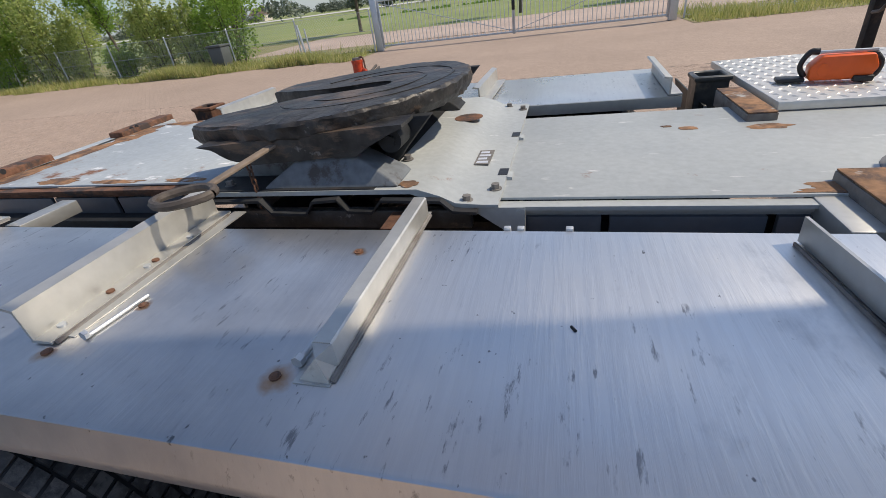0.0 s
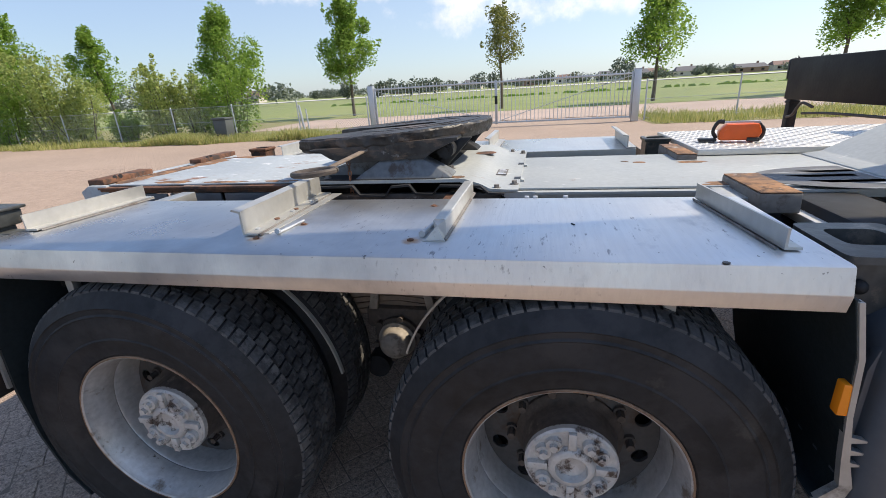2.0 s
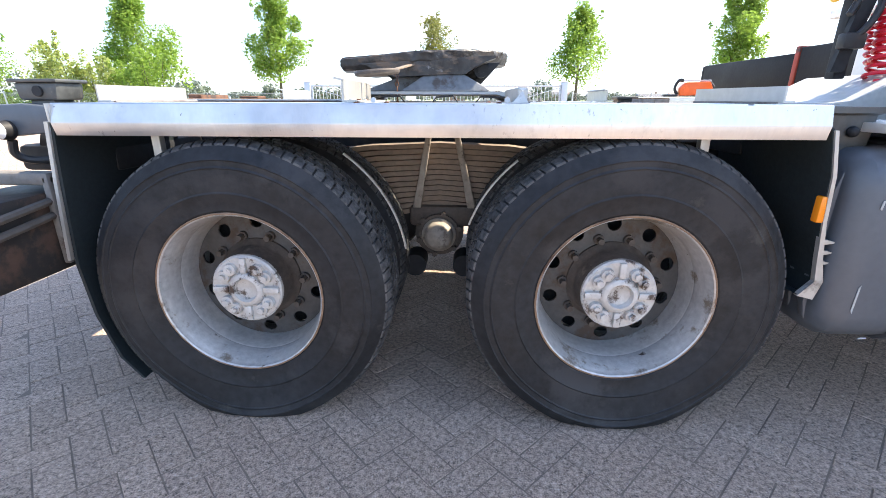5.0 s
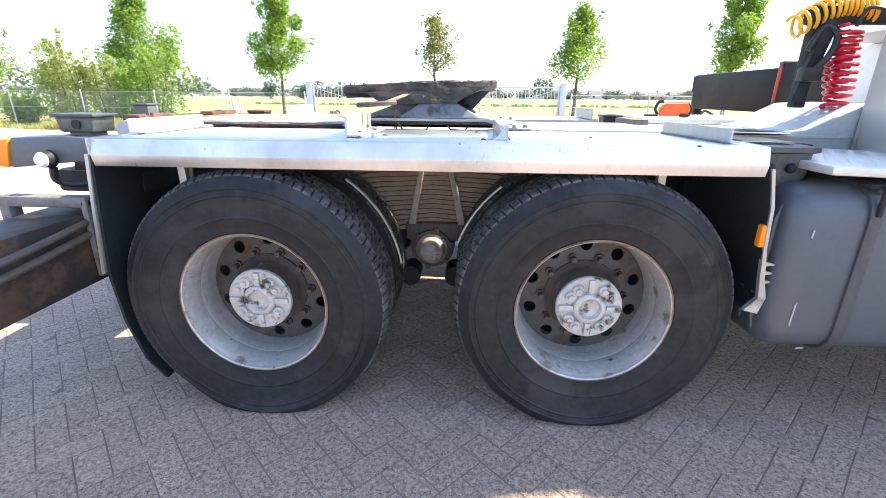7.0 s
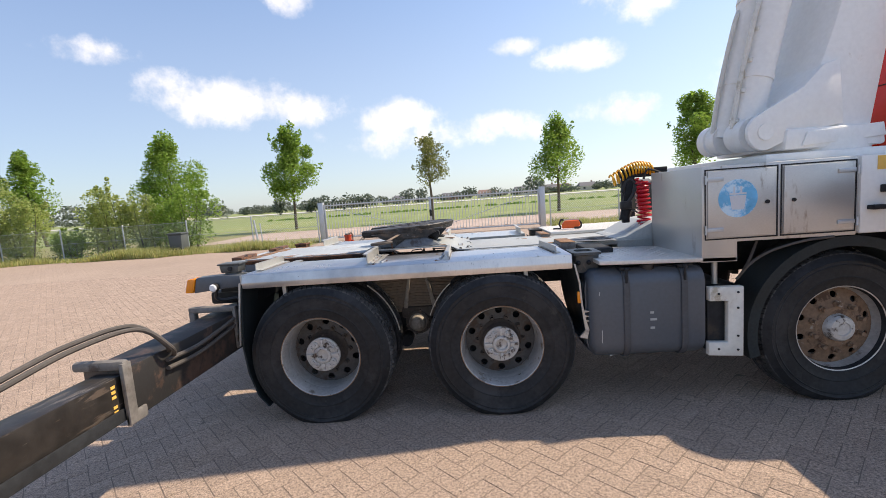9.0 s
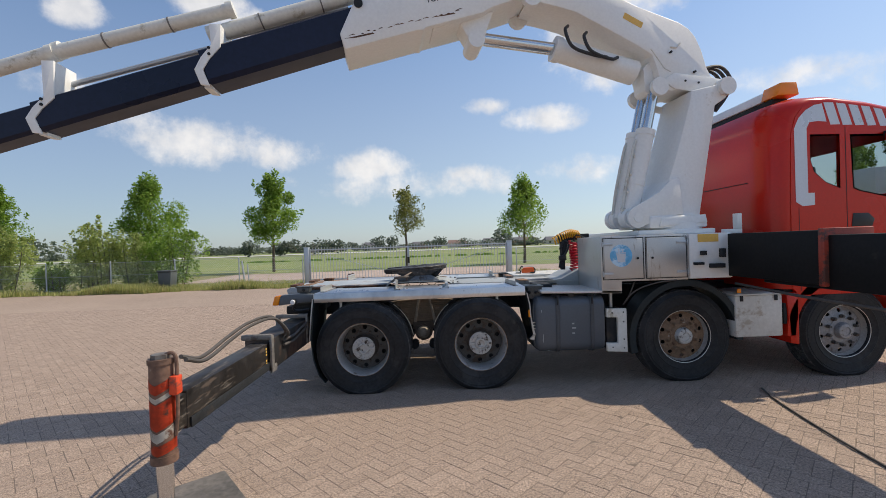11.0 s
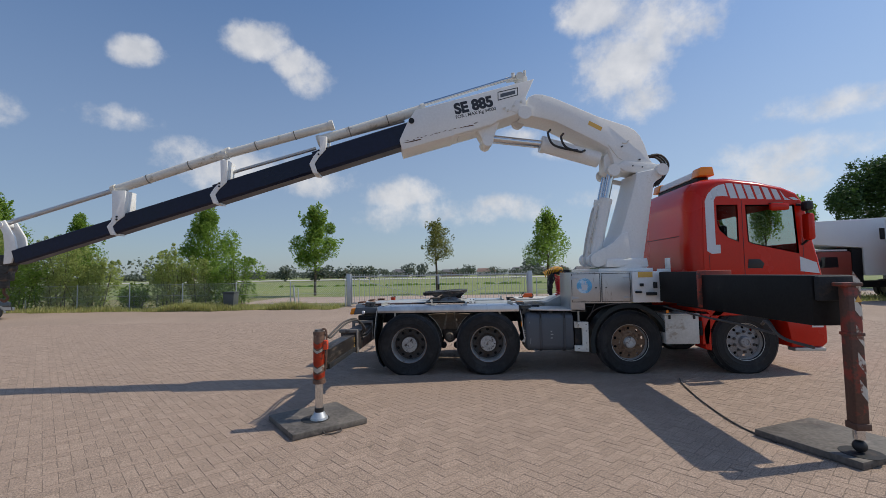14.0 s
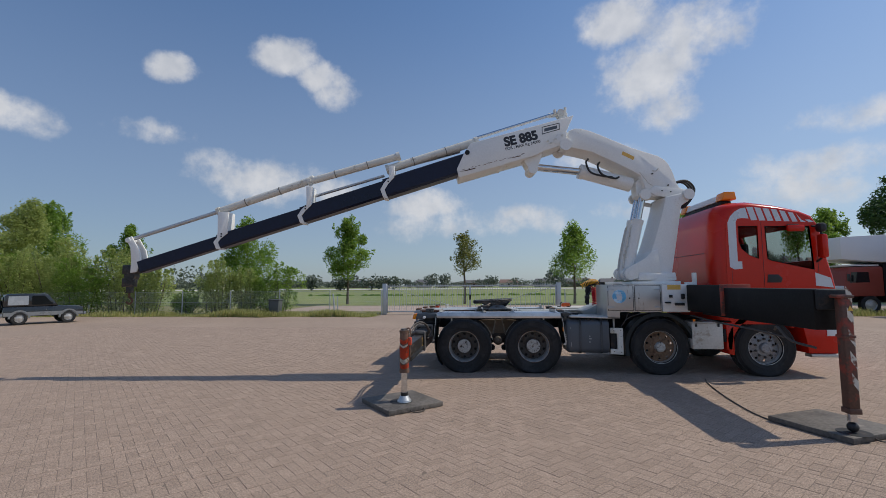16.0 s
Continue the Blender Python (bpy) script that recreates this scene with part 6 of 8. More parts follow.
# rear outriggers: sleeve, beam, clamp, leg
def rear_outrigger(s, y0, dx0=0.0):
    def Y(y):
        return y0 + s * y
    def bx(bm, x0, x1, ya, yb, z0, z1, bev=0.0):
        box(bm, x0 + dx0, x1 + dx0, min(Y(ya), Y(yb)), max(Y(ya), Y(yb)), z0, z1, bev)
    bm = B()
    bx(bm, -0.90, -0.66, -1.08, 0.9, 0.575, 0.86, 0.008)
    arm = part("outrigger", bm, M_BEAMRUST, truck, "oily rust-stained telescopic outrigger beam with a red and white leg")
    bm = B()
    bx(bm, -0.835, -0.675, -2.42, -0.6, 0.60, 0.835, 0.006)
    bx(bm, -0.79, -0.68, -2.52, -2.41, 0.62, 0.82, 0.006)
    part("beam", bm, M_ARM, arm, "oily black inner beam")
    bm = B()
    bx(bm, -0.672, -0.660, -2.40, -1.10, 0.60, 0.665, 0.002)
    part("wear_strip", bm, M_DARK, arm)
    bm = B()
    for z0, z1 in ((0.862, 0.945),):
        bx(bm, -0.92, -0.635, -1.125, -1.075, z0, z1 - 0.03, 0.018)
    bx(bm, -0.658, -0.634, -1.13, -1.07, 0.57, 0.90, 0.006)
    bx(bm, -0.658, -0.638, -1.13, -1.00, 0.565, 0.63, 0.006)
    part("clamp", bm, M_CLAMP, arm, "grey steel clamp on the beam")
    for k in range(7):
        if k != 3:
            bm = B()
            bx(bm, -0.6745, -0.6725, -1.178, -1.152, 0.63 + 0.026 * k, 0.645 + 0.026 * k)
            part("text_bar", bm, M_YELLOW, arm)
    bm = B()
    bx(bm, -1.00, -0.632, -0.03, 0.03, 0.885, 0.93, 0.012)
    bx(bm, -1.00, -0.955, -0.03, 0.03, 0.70, 0.90, 0.012)
    bx(bm, -0.658, -0.632, -0.03, 0.03, 0.60, 0.92, 0.008)
    part("guide_frame", bm, M_CLAMP, arm)
    bm = B()
    for dx, dz in ((0, 0), (0.03, -0.02)):
        tube(bm, smooth_path([(-0.70 + dx, Y(-0.70), 0.80 + dz), (-0.62 + dx, Y(-0.82), 0.90 + dz), (-0.70 + dx, Y(-0.95), 1.05 + dz), (-0.78 + dx, Y(-1.25), 1.05 + dz), (-0.80 + dx, Y(-1.6), 1.00 + dz), (-0.80 + dx, Y(-2.0), 0.94 + dz), (-0.76 + dx, Y(-2.32), 1.02 + dz)], 7), 0.0135, 8)
    part("hydraulic_hose", bm, M_HOSE, arm, "dusty grey hydraulic hoses")
    bm = B()
    for dz in (0.0, -0.05):
        tube(bm, smooth_path([(-0.640, Y(-0.80), 0.80 + dz), (-0.632, Y(-0.55), 0.79 + dz), (-0.645, Y(-0.30), 0.80 + dz), (-0.65, Y(0.05), 0.84 + dz)], 6), 0.014, 8)
    part("steel_pipe", bm, M_HOSE, arm)
    # leg
    lx, ly = -0.735 + dx0, Y(-2.56)
    bm = B()
    cyl(bm, (lx, ly, 0.49), (lx, ly, 1.045), 0.064, seg=32)
    cyl(bm, (lx, ly, 0.475), (lx, ly, 0.52), 0.072, seg=32)
    cyl(bm, (lx, ly, 1.04), (lx, ly, 1.07), 0.070, seg=32)
    leg = part("leg", bm, M_LEGRUST if s > 0 else M_REDBAND, arm, "round outrigger leg, rust brown with worn red and white bands" if s > 0 else "round red outrigger leg")
    bm = B()
    cyl(bm, (lx, ly, 1.07), (lx, ly, 1.095), 0.052, seg=6)
    part("leg_cap", bm, M_CLAMP, arm)
    for z0, z1, amp in ((0.525, 0.585, 0.03), (0.665, 0.815, 0.045), (0.87, 0.925, 0.05)):
        part("leg_band", zigzag_band(lx, ly, 0.0655, z0, z1, amp), M_REDBAND, arm)
    for z0, z1, amp in ((0.598, 0.652, 0.05), (0.822, 0.850, 0.05)):
        part("leg_marking", zigzag_band(lx, ly, 0.0657, z0, z1, amp), M_WHITEWORN, arm)
    bm = B()
    tube(bm, smooth_path([(lx + 0.02, ly, 1.085), (lx + 0.06, ly, 1.10), (lx + 0.085, ly, 1.07), (lx + 0.088, ly, 0.95), (lx + 0.084, ly, 0.75), (lx + 0.068, ly, 0.62)]), 0.011, 8)
    part("leg_hose", bm, M_LEGRUST, arm)
    bm = B()
    box(bm, lx + 0.055, lx + 0.105, ly - 0.035, ly + 0.03, 0.86, 0.97, 0.012)
    part("leg_valve", bm, M_REDBAND, arm)
    bm = B()
    cyl(bm, (lx, ly, 0.19), (lx, ly, 0.476), 0.044, seg=24)
    part("leg_rod", bm, M_CHROME, arm, "chrome leg rod")
    bm = B()
    cyl(bm, (lx, ly, 0.15), (lx, ly, 0.20), 0.052, seg=24)
    part("leg_collar", bm, M_PLASTIC, arm)
    bm = B()
    cyl(bm, (lx, ly, 0.072), (lx, ly, 0.094), 0.102, 0.096, seg=32)
    cyl(bm, (lx, ly, 0.094), (lx, ly, 0.152), 0.090, 0.056, seg=32)
    part("leg_foot", bm, M_GALV, arm, "bright worn foot plate")


rear_outrigger(1, 0.0)
rear_outrigger(-1, 2.4, -0.36)


def front_outrigger(s, y0):
    def Y(y):
        return y0 + s * y
    def bx(bm, x0, x1, ya, yb, z0, z1, bev=0.0):
        box(bm, x0, x1, min(Y(ya), Y(yb)), max(Y(ya), Y(yb)), z0, z1, bev)
    bm = B()
    bx(bm, 4.23, 4.66, -1.30, 0.9, 1.20, 1.685, 0.012)
    arm = part("outrigger", bm, M_BLACK, truck, "wide matt-black telescopic outrigger arm with a red and white leg")
    bm = B()
    bx(bm, 4.22, 4.67, -1.37, -1.305, 1.19, 1.70, 0.01)
    part("arm_end", bm, M_REDWORN, arm, "red arm collar")
    bm = B()
    bx(bm, 4.26, 4.63, -3.32, -0.6, 1.165, 1.64, 0.012)
    part("arm", bm, M_BLACK, arm)
    bm = B()
    bx(bm, 4.27, 4.62, -3.40, -3.325, 1.40, 1.635, 0.02)
    part("arm_cap", bm, M_DARK, arm)
    bm = B()
    tube(bm, smooth_path([(4.24, Y(-0.2), 1.12), (4.21, Y(-1.2), 1.08), (4.21, Y(-2.2), 1.06), (4.25, Y(-2.8), 1.02)]), 0.014, 8)
    tube(bm, smooth_path([(4.25, Y(-2.6), 1.10), (4.20, Y(-2.75), 1.14), (4.22, Y(-2.95), 1.00), (4.30, Y(-3.25), 0.95)]), 0.016, 8)
    part("arm_hose", bm, M_HOSE, arm)
    lx, ly = 4.45, Y(-3.50)
    bm = B()
    box(bm, lx - 0.056, lx + 0.056, ly - 0.056, ly + 0.056, 0.30, 1.56, 0.012)
    box(bm, lx - 0.064, lx + 0.064, ly - 0.064, ly + 0.064, 0.275, 0.335, 0.006)
    box(bm, lx - 0.10, lx + 0.07, ly - 0.07, ly + 0.07, 1.54, 1.575, 0.008)
    box(bm, lx - 0.064, lx + 0.064, ly - 0.064, ly + 0.064, 1.10, 1.13, 0.006)
    part("leg", bm, M_LEG if s > 0 else M_DARK, arm, "red and white hazard-striped outrigger leg" if s > 0 else "dark steel outrigger leg with a red band")
    if s < 0:
        bm = B()
        box(bm, lx - 0.059, lx + 0.059, ly - 0.059, ly + 0.059, 1.26, 1.38, 0.012)
        part("leg_band", bm, M_REDWORN, arm)
    bm = B()
    for k in range(5):
        z = 0.52 + 0.24 * k
        prism(bm, [(lx - 0.008, z + 0.09), (lx + 0.052, z), (lx + 0.052, z + 0.11), (lx - 0.008, z + 0.20)], ly - s * 0.0575 - 0.001, ly - s * 0.0575 + 0.001)
    part("leg_marking", bm, M_WHITEWORN if s > 0 else M_DARK, arm)
    bm = B()
    prism(bm, [(lx - 0.005, 1.40), (lx + 0.055, 1.40), (lx + 0.025, 1.46)], ly - s * 0.0595 - 0.001, ly - s * 0.0595 + 0.001)
    part("warning_sticker", bm, M_YELLOW, arm)
    bm = B()
    cyl(bm, (lx, ly, 0.19), (lx, ly, 0.28), 0.045, seg=24)
    part("leg_rod", bm, M_CHROME, arm)
    bm = B()
    bmesh.ops.create_uvsphere(bm, u_segments=20, v_segments=12, radius=0.055, matrix=Matrix.Translation((lx, ly, 0.128)))
    part("leg_ball", bm, M_PLASTIC, arm)


front_outrigger(1, 0.0)
front_outrigger(-1, 2.4)


def support_pad(x, y, turn, size, foot, label):
    p = thing("support_pad", (x, y, 0), label, "support pad", "pads under the outrigger legs")
    m = Matrix.Translation((x, y, 0)) @ Matrix.Rotation(radians(turn), 4, "Z")
    h = size / 2
    bm = B()
    box(bm, -h, h, -h, h, 0.004, 0.068, 0.006, m)
    part("slab", bm, M_PAD, p)
    for e in (-1, 1):
        bm = B()
        pts = [m @ Vector((-0.10, e * h, 0.03)), m @ Vector((-0.09, e * (h + 0.05), 0.015)), m @ Vector((0.0, e * (h + 0.075), 0.012)), m @ Vector((0.09, e * (h + 0.05), 0.015)), m @ Vector((0.10, e * h, 0.03))]
        tube(bm, smooth_path(pts, 6), 0.008, 6)
        part("rope_handle", bm, M_HOSE, p)
    if foot:
        bm = B()
        cyl(bm, (foot[0], foot[1], 0.0685), (foot[0], foot[1], 0.0712), 0.16, seg=28)
        part("worn_patch", bm, M_DARK, p)


PAD = "scuffed black plastic support pad with rope handles on the paving"
support_pad(-0.79, -2.47, 40, 0.86, (-0.78, -2.56), PAD)
support_pad(4.52, -3.12, 24, 0.90, (4.46, -3.50), PAD)
support_pad(-1.15, 4.87, 50, 0.86, (-1.14, 4.96), PAD)
support_pad(4.52, 5.52, 30, 0.90, (4.46, 5.90), PAD)

# ---- far checker platform and the orange tool on it ----
bm = B()
box(bm, 2.02, 3.50, 1.44, 2.30, 1.154, 1.184, 0.004)
deck_f = part("checker_platform", bm, M_CHECK, truck, "pale worn checker-plate platform")
bm = B()
for i in range(33):
    for j in range(21):
        x, y = 2.045 + i * 0.042, 1.465 + j * 0.040
        a = radians(45 if (i + j) % 2 else -45)
        m = Matrix.Translation((x, y, 1.1842)) @ Matrix.Rotation(a, 4, "Z")
        vs = [bm.verts.new(m @ Vector(p)) for p in ((-0.015, 0, 0), (0, -0.005, 0), (0.015, 0, 0), (0, 0.005, 0), (0, 0, 0.004))]
        for q in range(4):
            bm.faces.new((vs[q], vs[(q + 1) % 4], vs[4]))
part("tread_pattern", bm, M_CHECK, deck_f)["kind"] = "stuff"
saw = thing("power_tool", (2.83, 1.98, 1.166), "orange and black power tool resting on the checker plate", "power tool")
bm = B()
prism(bm, [(2.66, 1.175), (3.02, 1.18), (3.06, 1.24), (3.02, 1.31), (2.72, 1.305), (2.65, 1.25)], 1.92, 2.06, bevel=0.015)
part("housing", bm, M_ORANGE, saw)
bm = B()
tube(bm, smooth_path([(2.64, 1.99, 1.19), (2.60, 1.99, 1.25), (2.64, 1.99, 1.32), (2.70, 1.99, 1.325)]), 0.018, 8)
part("handle", bm, M_PLASTIC, saw)
bm = B()
tube(bm, smooth_path([(3.03, 1.99, 1.30), (3.08, 1.99, 1.25), (3.06, 1.99, 1.19), (2.98, 1.99, 1.178)]), 0.02, 8)
box(bm, 2.98, 3.05, 1.965, 2.015, 1.285, 1.31, 0.004)
part("grip", bm, M_PLASTIC, saw)
for a_ in ((2.46, 2.64, 1.93, 2.05, 1.168, 1.19), (2.92, 3.04, 1.90, 1.94, 1.168, 1.20)):
    bm = B()
    box(bm, *a_, 0.008)
    part("foot", bm, M_PLASTIC, saw)
bm = B()
box(bm, 2.70, 3.04, 1.975, 2.005, 1.313, 1.328, 0.004)
part("guide_rail", bm, M_GALV, saw)
bm = B()
cyl(bm, (2.73, 1.918, 1.235), (2.73, 1.912, 1.235), 0.035, seg=18)
part("knob", bm, M_ORANGE, saw)

saw.matrix_basis = pose(2.27, 1.68, 1.189, 0, 0, -10) @ Matrix.Diagonal((0.48, 0.5, 0.64, 1))

# cable lying on the paving from the cab to the front pad
cable = thing("ground_hose", (4.2, -1.4, 0), "dark rubber hose lying across the paving", "hose")
bm = B()
tube(bm, smooth_path([(4.32, -0.45, 0.012), (4.20, -0.80, 0.012), (4.05, -1.5, 0.012), (3.95, -2.2, 0.012), (3.93, -2.7, 0.010), (4.0, -3.1, 0.010)]), 0.009, 8)
part("rubber", bm, M_HOSE, cable)

# ---- crane: drawn in its own plane, s along the boom from the slew axis, z up ----
SLEW = Vector((4.2, 0.55, 0))
ALONG = Vector((-1, -0.12, 0)).normalized()
ACROSS = Vector((-ALONG.y, ALONG.x, 0))          # away from the near flank when negative
if ACROSS.y > 0:
    ACROSS = -ACROSS
CM = Matrix(((ALONG.x, ACROSS.x, 0, SLEW.x), (ALONG.y, ACROSS.y, 0, SLEW.y), (0, 0, 1, 0), (0, 0, 0, 1))) @ Matrix(((0.982, 0, 0, 0.058), (0, 1, 0, 0), (0, 0, 0.982, 0.032), (0, 0, 0, 1)))


def crane_part(name, build, material, parent, label=""):
    bm = B()
    build(bm)
    bmesh.ops.transform(bm, matrix=CM, verts=bm.verts[:])
    bmesh.ops.recalc_face_normals(bm, faces=bm.faces[:])
    return part(name, bm, material, parent, label)


# crane base on the frame
bm = B()
box(bm, 3.78, 4.28, -0.10, 2.4, 1.18, 1.70, 0.015)
base = part("crane_base", bm, M_WHITE, truck, "white crane base frame across the chassis")
bm = B()
box(bm, 3.30, 4.22, 0.10, 2.1, 1.703, 1.76, 0.01)
part("base_top", bm, M_WHITE, base)
bm = B()
cyl(bm, (3.85, 0.52, 1.76), (3.85, 0.52, 1.84), 0.40, seg=40)
part("slew_ring", bm, M_WHITE, base)
bm = B()
box(bm, 3.88, 4.12, -0.104, -0.1005, 1.60, 1.69)
part("sticker", bm, M_YELLOW, base)
for x, z, w, h in ((3.82, 1.34, 0.10, 0.03), (4.0, 1.30, 0.16, 0.05), (4.12, 1.42, 0.05, 0.10), (3.90, 1.45, 0.05, 0.05)):
    bm = B()
    box(bm, x, x + w, -0.16, -0.10, z, z + h, 0.006)
    part("fitting", bm, M_DARK, base)
bm = B()
box(bm, 4.26, 4.46, -0.02, 0.06, 1.686, 1.74, 0.006)
box(bm, 4.40, 4.46, -0.02, 0.06, 1.74, 1.92, 0.006)
part("hook_post", bm, M_WHITE, base)

col = crane_part("crane_column", lambda bm: prism(bm, [(0.82, 1.84), (0.84, 2.02), (0.62, 2.20), (0.47, 2.36), (0.38, 2.60), (0.25, 3.00), (0.15, 3.34), (0.12, 3.48), (-0.40, 3.60), (-0.36, 3.40), (-0.20, 3.30), (0.06, 1.90), (0.10, 1.84)], -0.30, 0.30, bevel=0.02), M_WHITE, truck, "white crane column")
crane_part("column_skirt", lambda bm: prism(bm, [(0.0, 1.78), (0.78, 1.78), (0.76, 1.93), (0.02, 1.93)], -0.36, 0.36, bevel=0.02), M_WHITE, col)
for a in (-1, 1):
    crane_part("cylinder_lug", lambda bm: (cyl(bm, (0.91, a * 0.16, 1.92), (0.91, a * 0.24, 1.92), 0.125, seg=28), prism(bm, [(0.91, 1.80), (0.56, 1.82), (0.56, 2.12), (0.91, 2.04)], min(a * 0.16, a * 0.24), max(a * 0.16, a * 0.24))), M_WHITE, col)
    crane_part("pivot_boss", lambda bm: cyl(bm, (-0.34, a * 0.26, 3.53), (-0.34, a * 0.36, 3.53), 0.11, seg=28), M_WHITE, col)
    crane_part("pin_cap", lambda bm: cyl(bm, (0.91, a * 0.24, 1.92), (0.91, a * 0.262, 1.92), 0.05, seg=20), M_TUBE, col)
crane_part("column_hose", lambda bm: [tube(bm, smooth_path([(-0.10, 0.12 + d, 3.80), (-0.42, 0.12 + d, 3.86), (-0.60, 0.1 + d, 3.70), (-0.55, 0.08 + d, 3.50), (-0.40, 0.06 + d, 3.30)]), 0.022, 8) for d in (-0.16, -0.08, 0.0)], M_PLASTIC, col)
# lift cylinders
for a in (-0.11, 0.11):
    lc = crane_part("lift_cylinder", lambda bm: (cyl(bm, (0.90, a, 1.92), (0.63, a, 3.02), 0.105, 0.11, seg=28), cyl(bm, (0.90, a - 0.05, 1.92), (0.90, a + 0.05, 1.92), 0.12, seg=24), cyl(bm, (0.645, a, 2.96), (0.628, a, 3.03), 0.118, seg=28), cyl(bm, (0.80, a, 2.33), (0.79, a, 2.37), 0.114, seg=28)), M_WHITE, truck, "white hydraulic lift cylinder")
    crane_part("rod", lambda bm: cyl(bm, (0.63, a, 3.02), (0.51, a, 3.52), 0.066, seg=24), M_CHROME, lc, "chromed rod")
    crane_part("side_pipe", lambda bm: tube(bm, smooth_path([(1.00, a + 0.02, 1.98), (0.945, a + 0.02, 2.3), (0.82, a + 0.02, 2.8), (0.76, a, 2.92)]), 0.018, 8), M_TUBE, lc)

# knuckle boom
KN = [(2.16, 4.57), (1.80, 4.50), (1.56, 4.44), (1.10, 4.22), (0.78, 4.06), (0.58, 3.95), (0.52, 3.78), (0.47, 3.56), (0.34, 3.50), (0.10, 3.54), (-0.34, 3.45), (-0.44, 3.54), (-0.36, 3.64), (-0.22, 3.70), (-0.165, 3.80), (-0.10, 4.02), (-0.02, 4.19), (0.07, 4.29), (0.20, 4.365), (0.76, 4.545), (1.386, 4.81), (1.60, 4.895), (1.78, 4.945), (1.92, 4.95), (2.04, 4.90)]
kn = crane_part("knuckle_boom", lambda bm: prism(bm, KN, -0.34, 0.22, bevel=0.018), M_WHITE, truck, "white cranked knuckle boom with stained paint")
for a in (-1, 1):
    crane_part("link_boss", lambda bm: (cyl(bm, (0.52, a * 0.22, 3.54), (0.52, a * 0.28, 3.54), 0.11, seg=24),), M_WHITE, kn)
    crane_part("hinge_boss", lambda bm: (cyl(bm, (2.14, a * 0.22, 4.58), (2.14, a * 0.30, 4.58), 0.12, seg=24),), M_WHITE, kn)
crane_part("link_arm", lambda bm: prism(bm, [(0.57, 3.48), (0.63, 3.54), (0.64, 3.82), (0.56, 3.90), (0.48, 3.80), (0.48, 3.50)], -0.12, 0.12, bevel=0.012), M_WHITE, kn)
crane_part("link_bar", lambda bm: prism(bm, [(0.46, 3.42), (0.16, 3.36), (0.14, 3.44), (0.46, 3.50)], -0.27, -0.235), M_WHITE, kn)
crane_part("sticker", lambda bm: prism(bm, [(0.72, 4.27), (0.96, 4.39), (0.93, 4.46), (0.69, 4.34)], 0.2205, 0.2225), M_YELLOW, kn)
crane_part("weld_scar", lambda bm: tube(bm, [(0.20, 0.222, 4.10), (0.26, 0.222, 4.04), (0.33, 0.222, 4.05)], 0.012, 6), M_TUBE, kn)

jc = crane_part("jib_cylinder", lambda bm: (cyl(bm, (0.70, 0.0, 3.80), (1.74, 0.0, 4.08), 0.15, 0.14, seg=28), cyl(bm, (1.70, 0.0, 4.07), (1.78, 0.0, 4.09), 0.155, seg=28)), M_WHITE, truck, "white hydraulic jib cylinder")
crane_part("rod", lambda bm: cyl(bm, (1.74, 0.0, 4.08), (2.78, 0.0, 4.19), 0.075, seg=24), M_CHROME, jc, "chromed rod")
for d in (0.0, 0.24):
    crane_part("hose_loop", lambda bm: tube(bm, smooth_path([(1.62 - d, 0.10, 4.33 - d * 0.3), (1.70 - d, 0.20, 4.22 - d * 0.3), (1.62 - d, 0.22, 4.02 - d * 0.2), (1.36 - d, 0.20, 3.94 - d * 0.2), (1.15 - d * 0.6, 0.16, 3.93)]), 0.02, 8), M_PLASTIC, jc)

# outer boom
BO = [(1.945, 5.215), (2.14, 4.80), (2.12, 4.62), (2.30, 4.55), (2.62, 4.44), (2.74, 4.37), (3.42, 4.175), (3.44, 4.145), (3.50, 4.145), (4.335, 3.90), (4.385, 4.08), (4.24, 4.40), (4.10, 4.62)]
bo = crane_part("outer_boom", lambda bm: prism(bm, BO, -0.36, 0.26, bevel=0.016), M_WHITE, truck, "white outer boom with black model lettering and chipped paint")
crane_part("boom_lug", lambda bm: prism(bm, [(2.56, 4.48), (3.02, 4.38), (2.96, 4.24), (2.88, 4.10), (2.80, 4.04), (2.70, 4.08), (2.66, 4.24)], -0.15, 0.15, bevel=0.02), M_WHITE, bo)
crane_part("lug_boss", lambda bm: cyl(bm, (2.80, -0.19, 4.10), (2.80, 0.19, 4.10), 0.10, seg=24), M_WHITE, bo)
crane_part("under_web", lambda bm: prism(bm, [(2.66, 4.46), (3.35, 4.28), (3.32, 4.19), (2.9, 4.32)], -0.20, 0.20, bevel=0.01), M_WHITE, bo)
crane_part("end_pin", lambda bm: cyl(bm, (4.17, -0.275, 4.42), (4.17, 0.275, 4.42), 0.05, seg=18), M_DARK, bo)
crane_part("head_fitting", lambda bm: (cyl(bm, (2.16, -0.10, 5.34), (2.16, 0.10, 5.34), 0.075, seg=16), box(bm, 2.02, 2.20, -0.09, 0.09, 5.08, 5.34, 0.012), cyl(bm, (2.06, 0.05, 5.30), (2.06, 0.05, 5.46), 0.028, seg=10), cyl(bm, (2.28, 0.05, 5.32), (2.28, 0.05, 5.41), 0.03, seg=10), cyl(bm, (2.16, 0.0, 5.34), (2.40, 0.0, 5.30), 0.05, seg=14)), M_TUBE, bo)
crane_part("head_pin", lambda bm: cyl(bm, (2.90, -0.03, 4.92), (2.90, 0.03, 5.02), 0.02, seg=8), M_DARK, bo)
rng_c = random.Random(23)
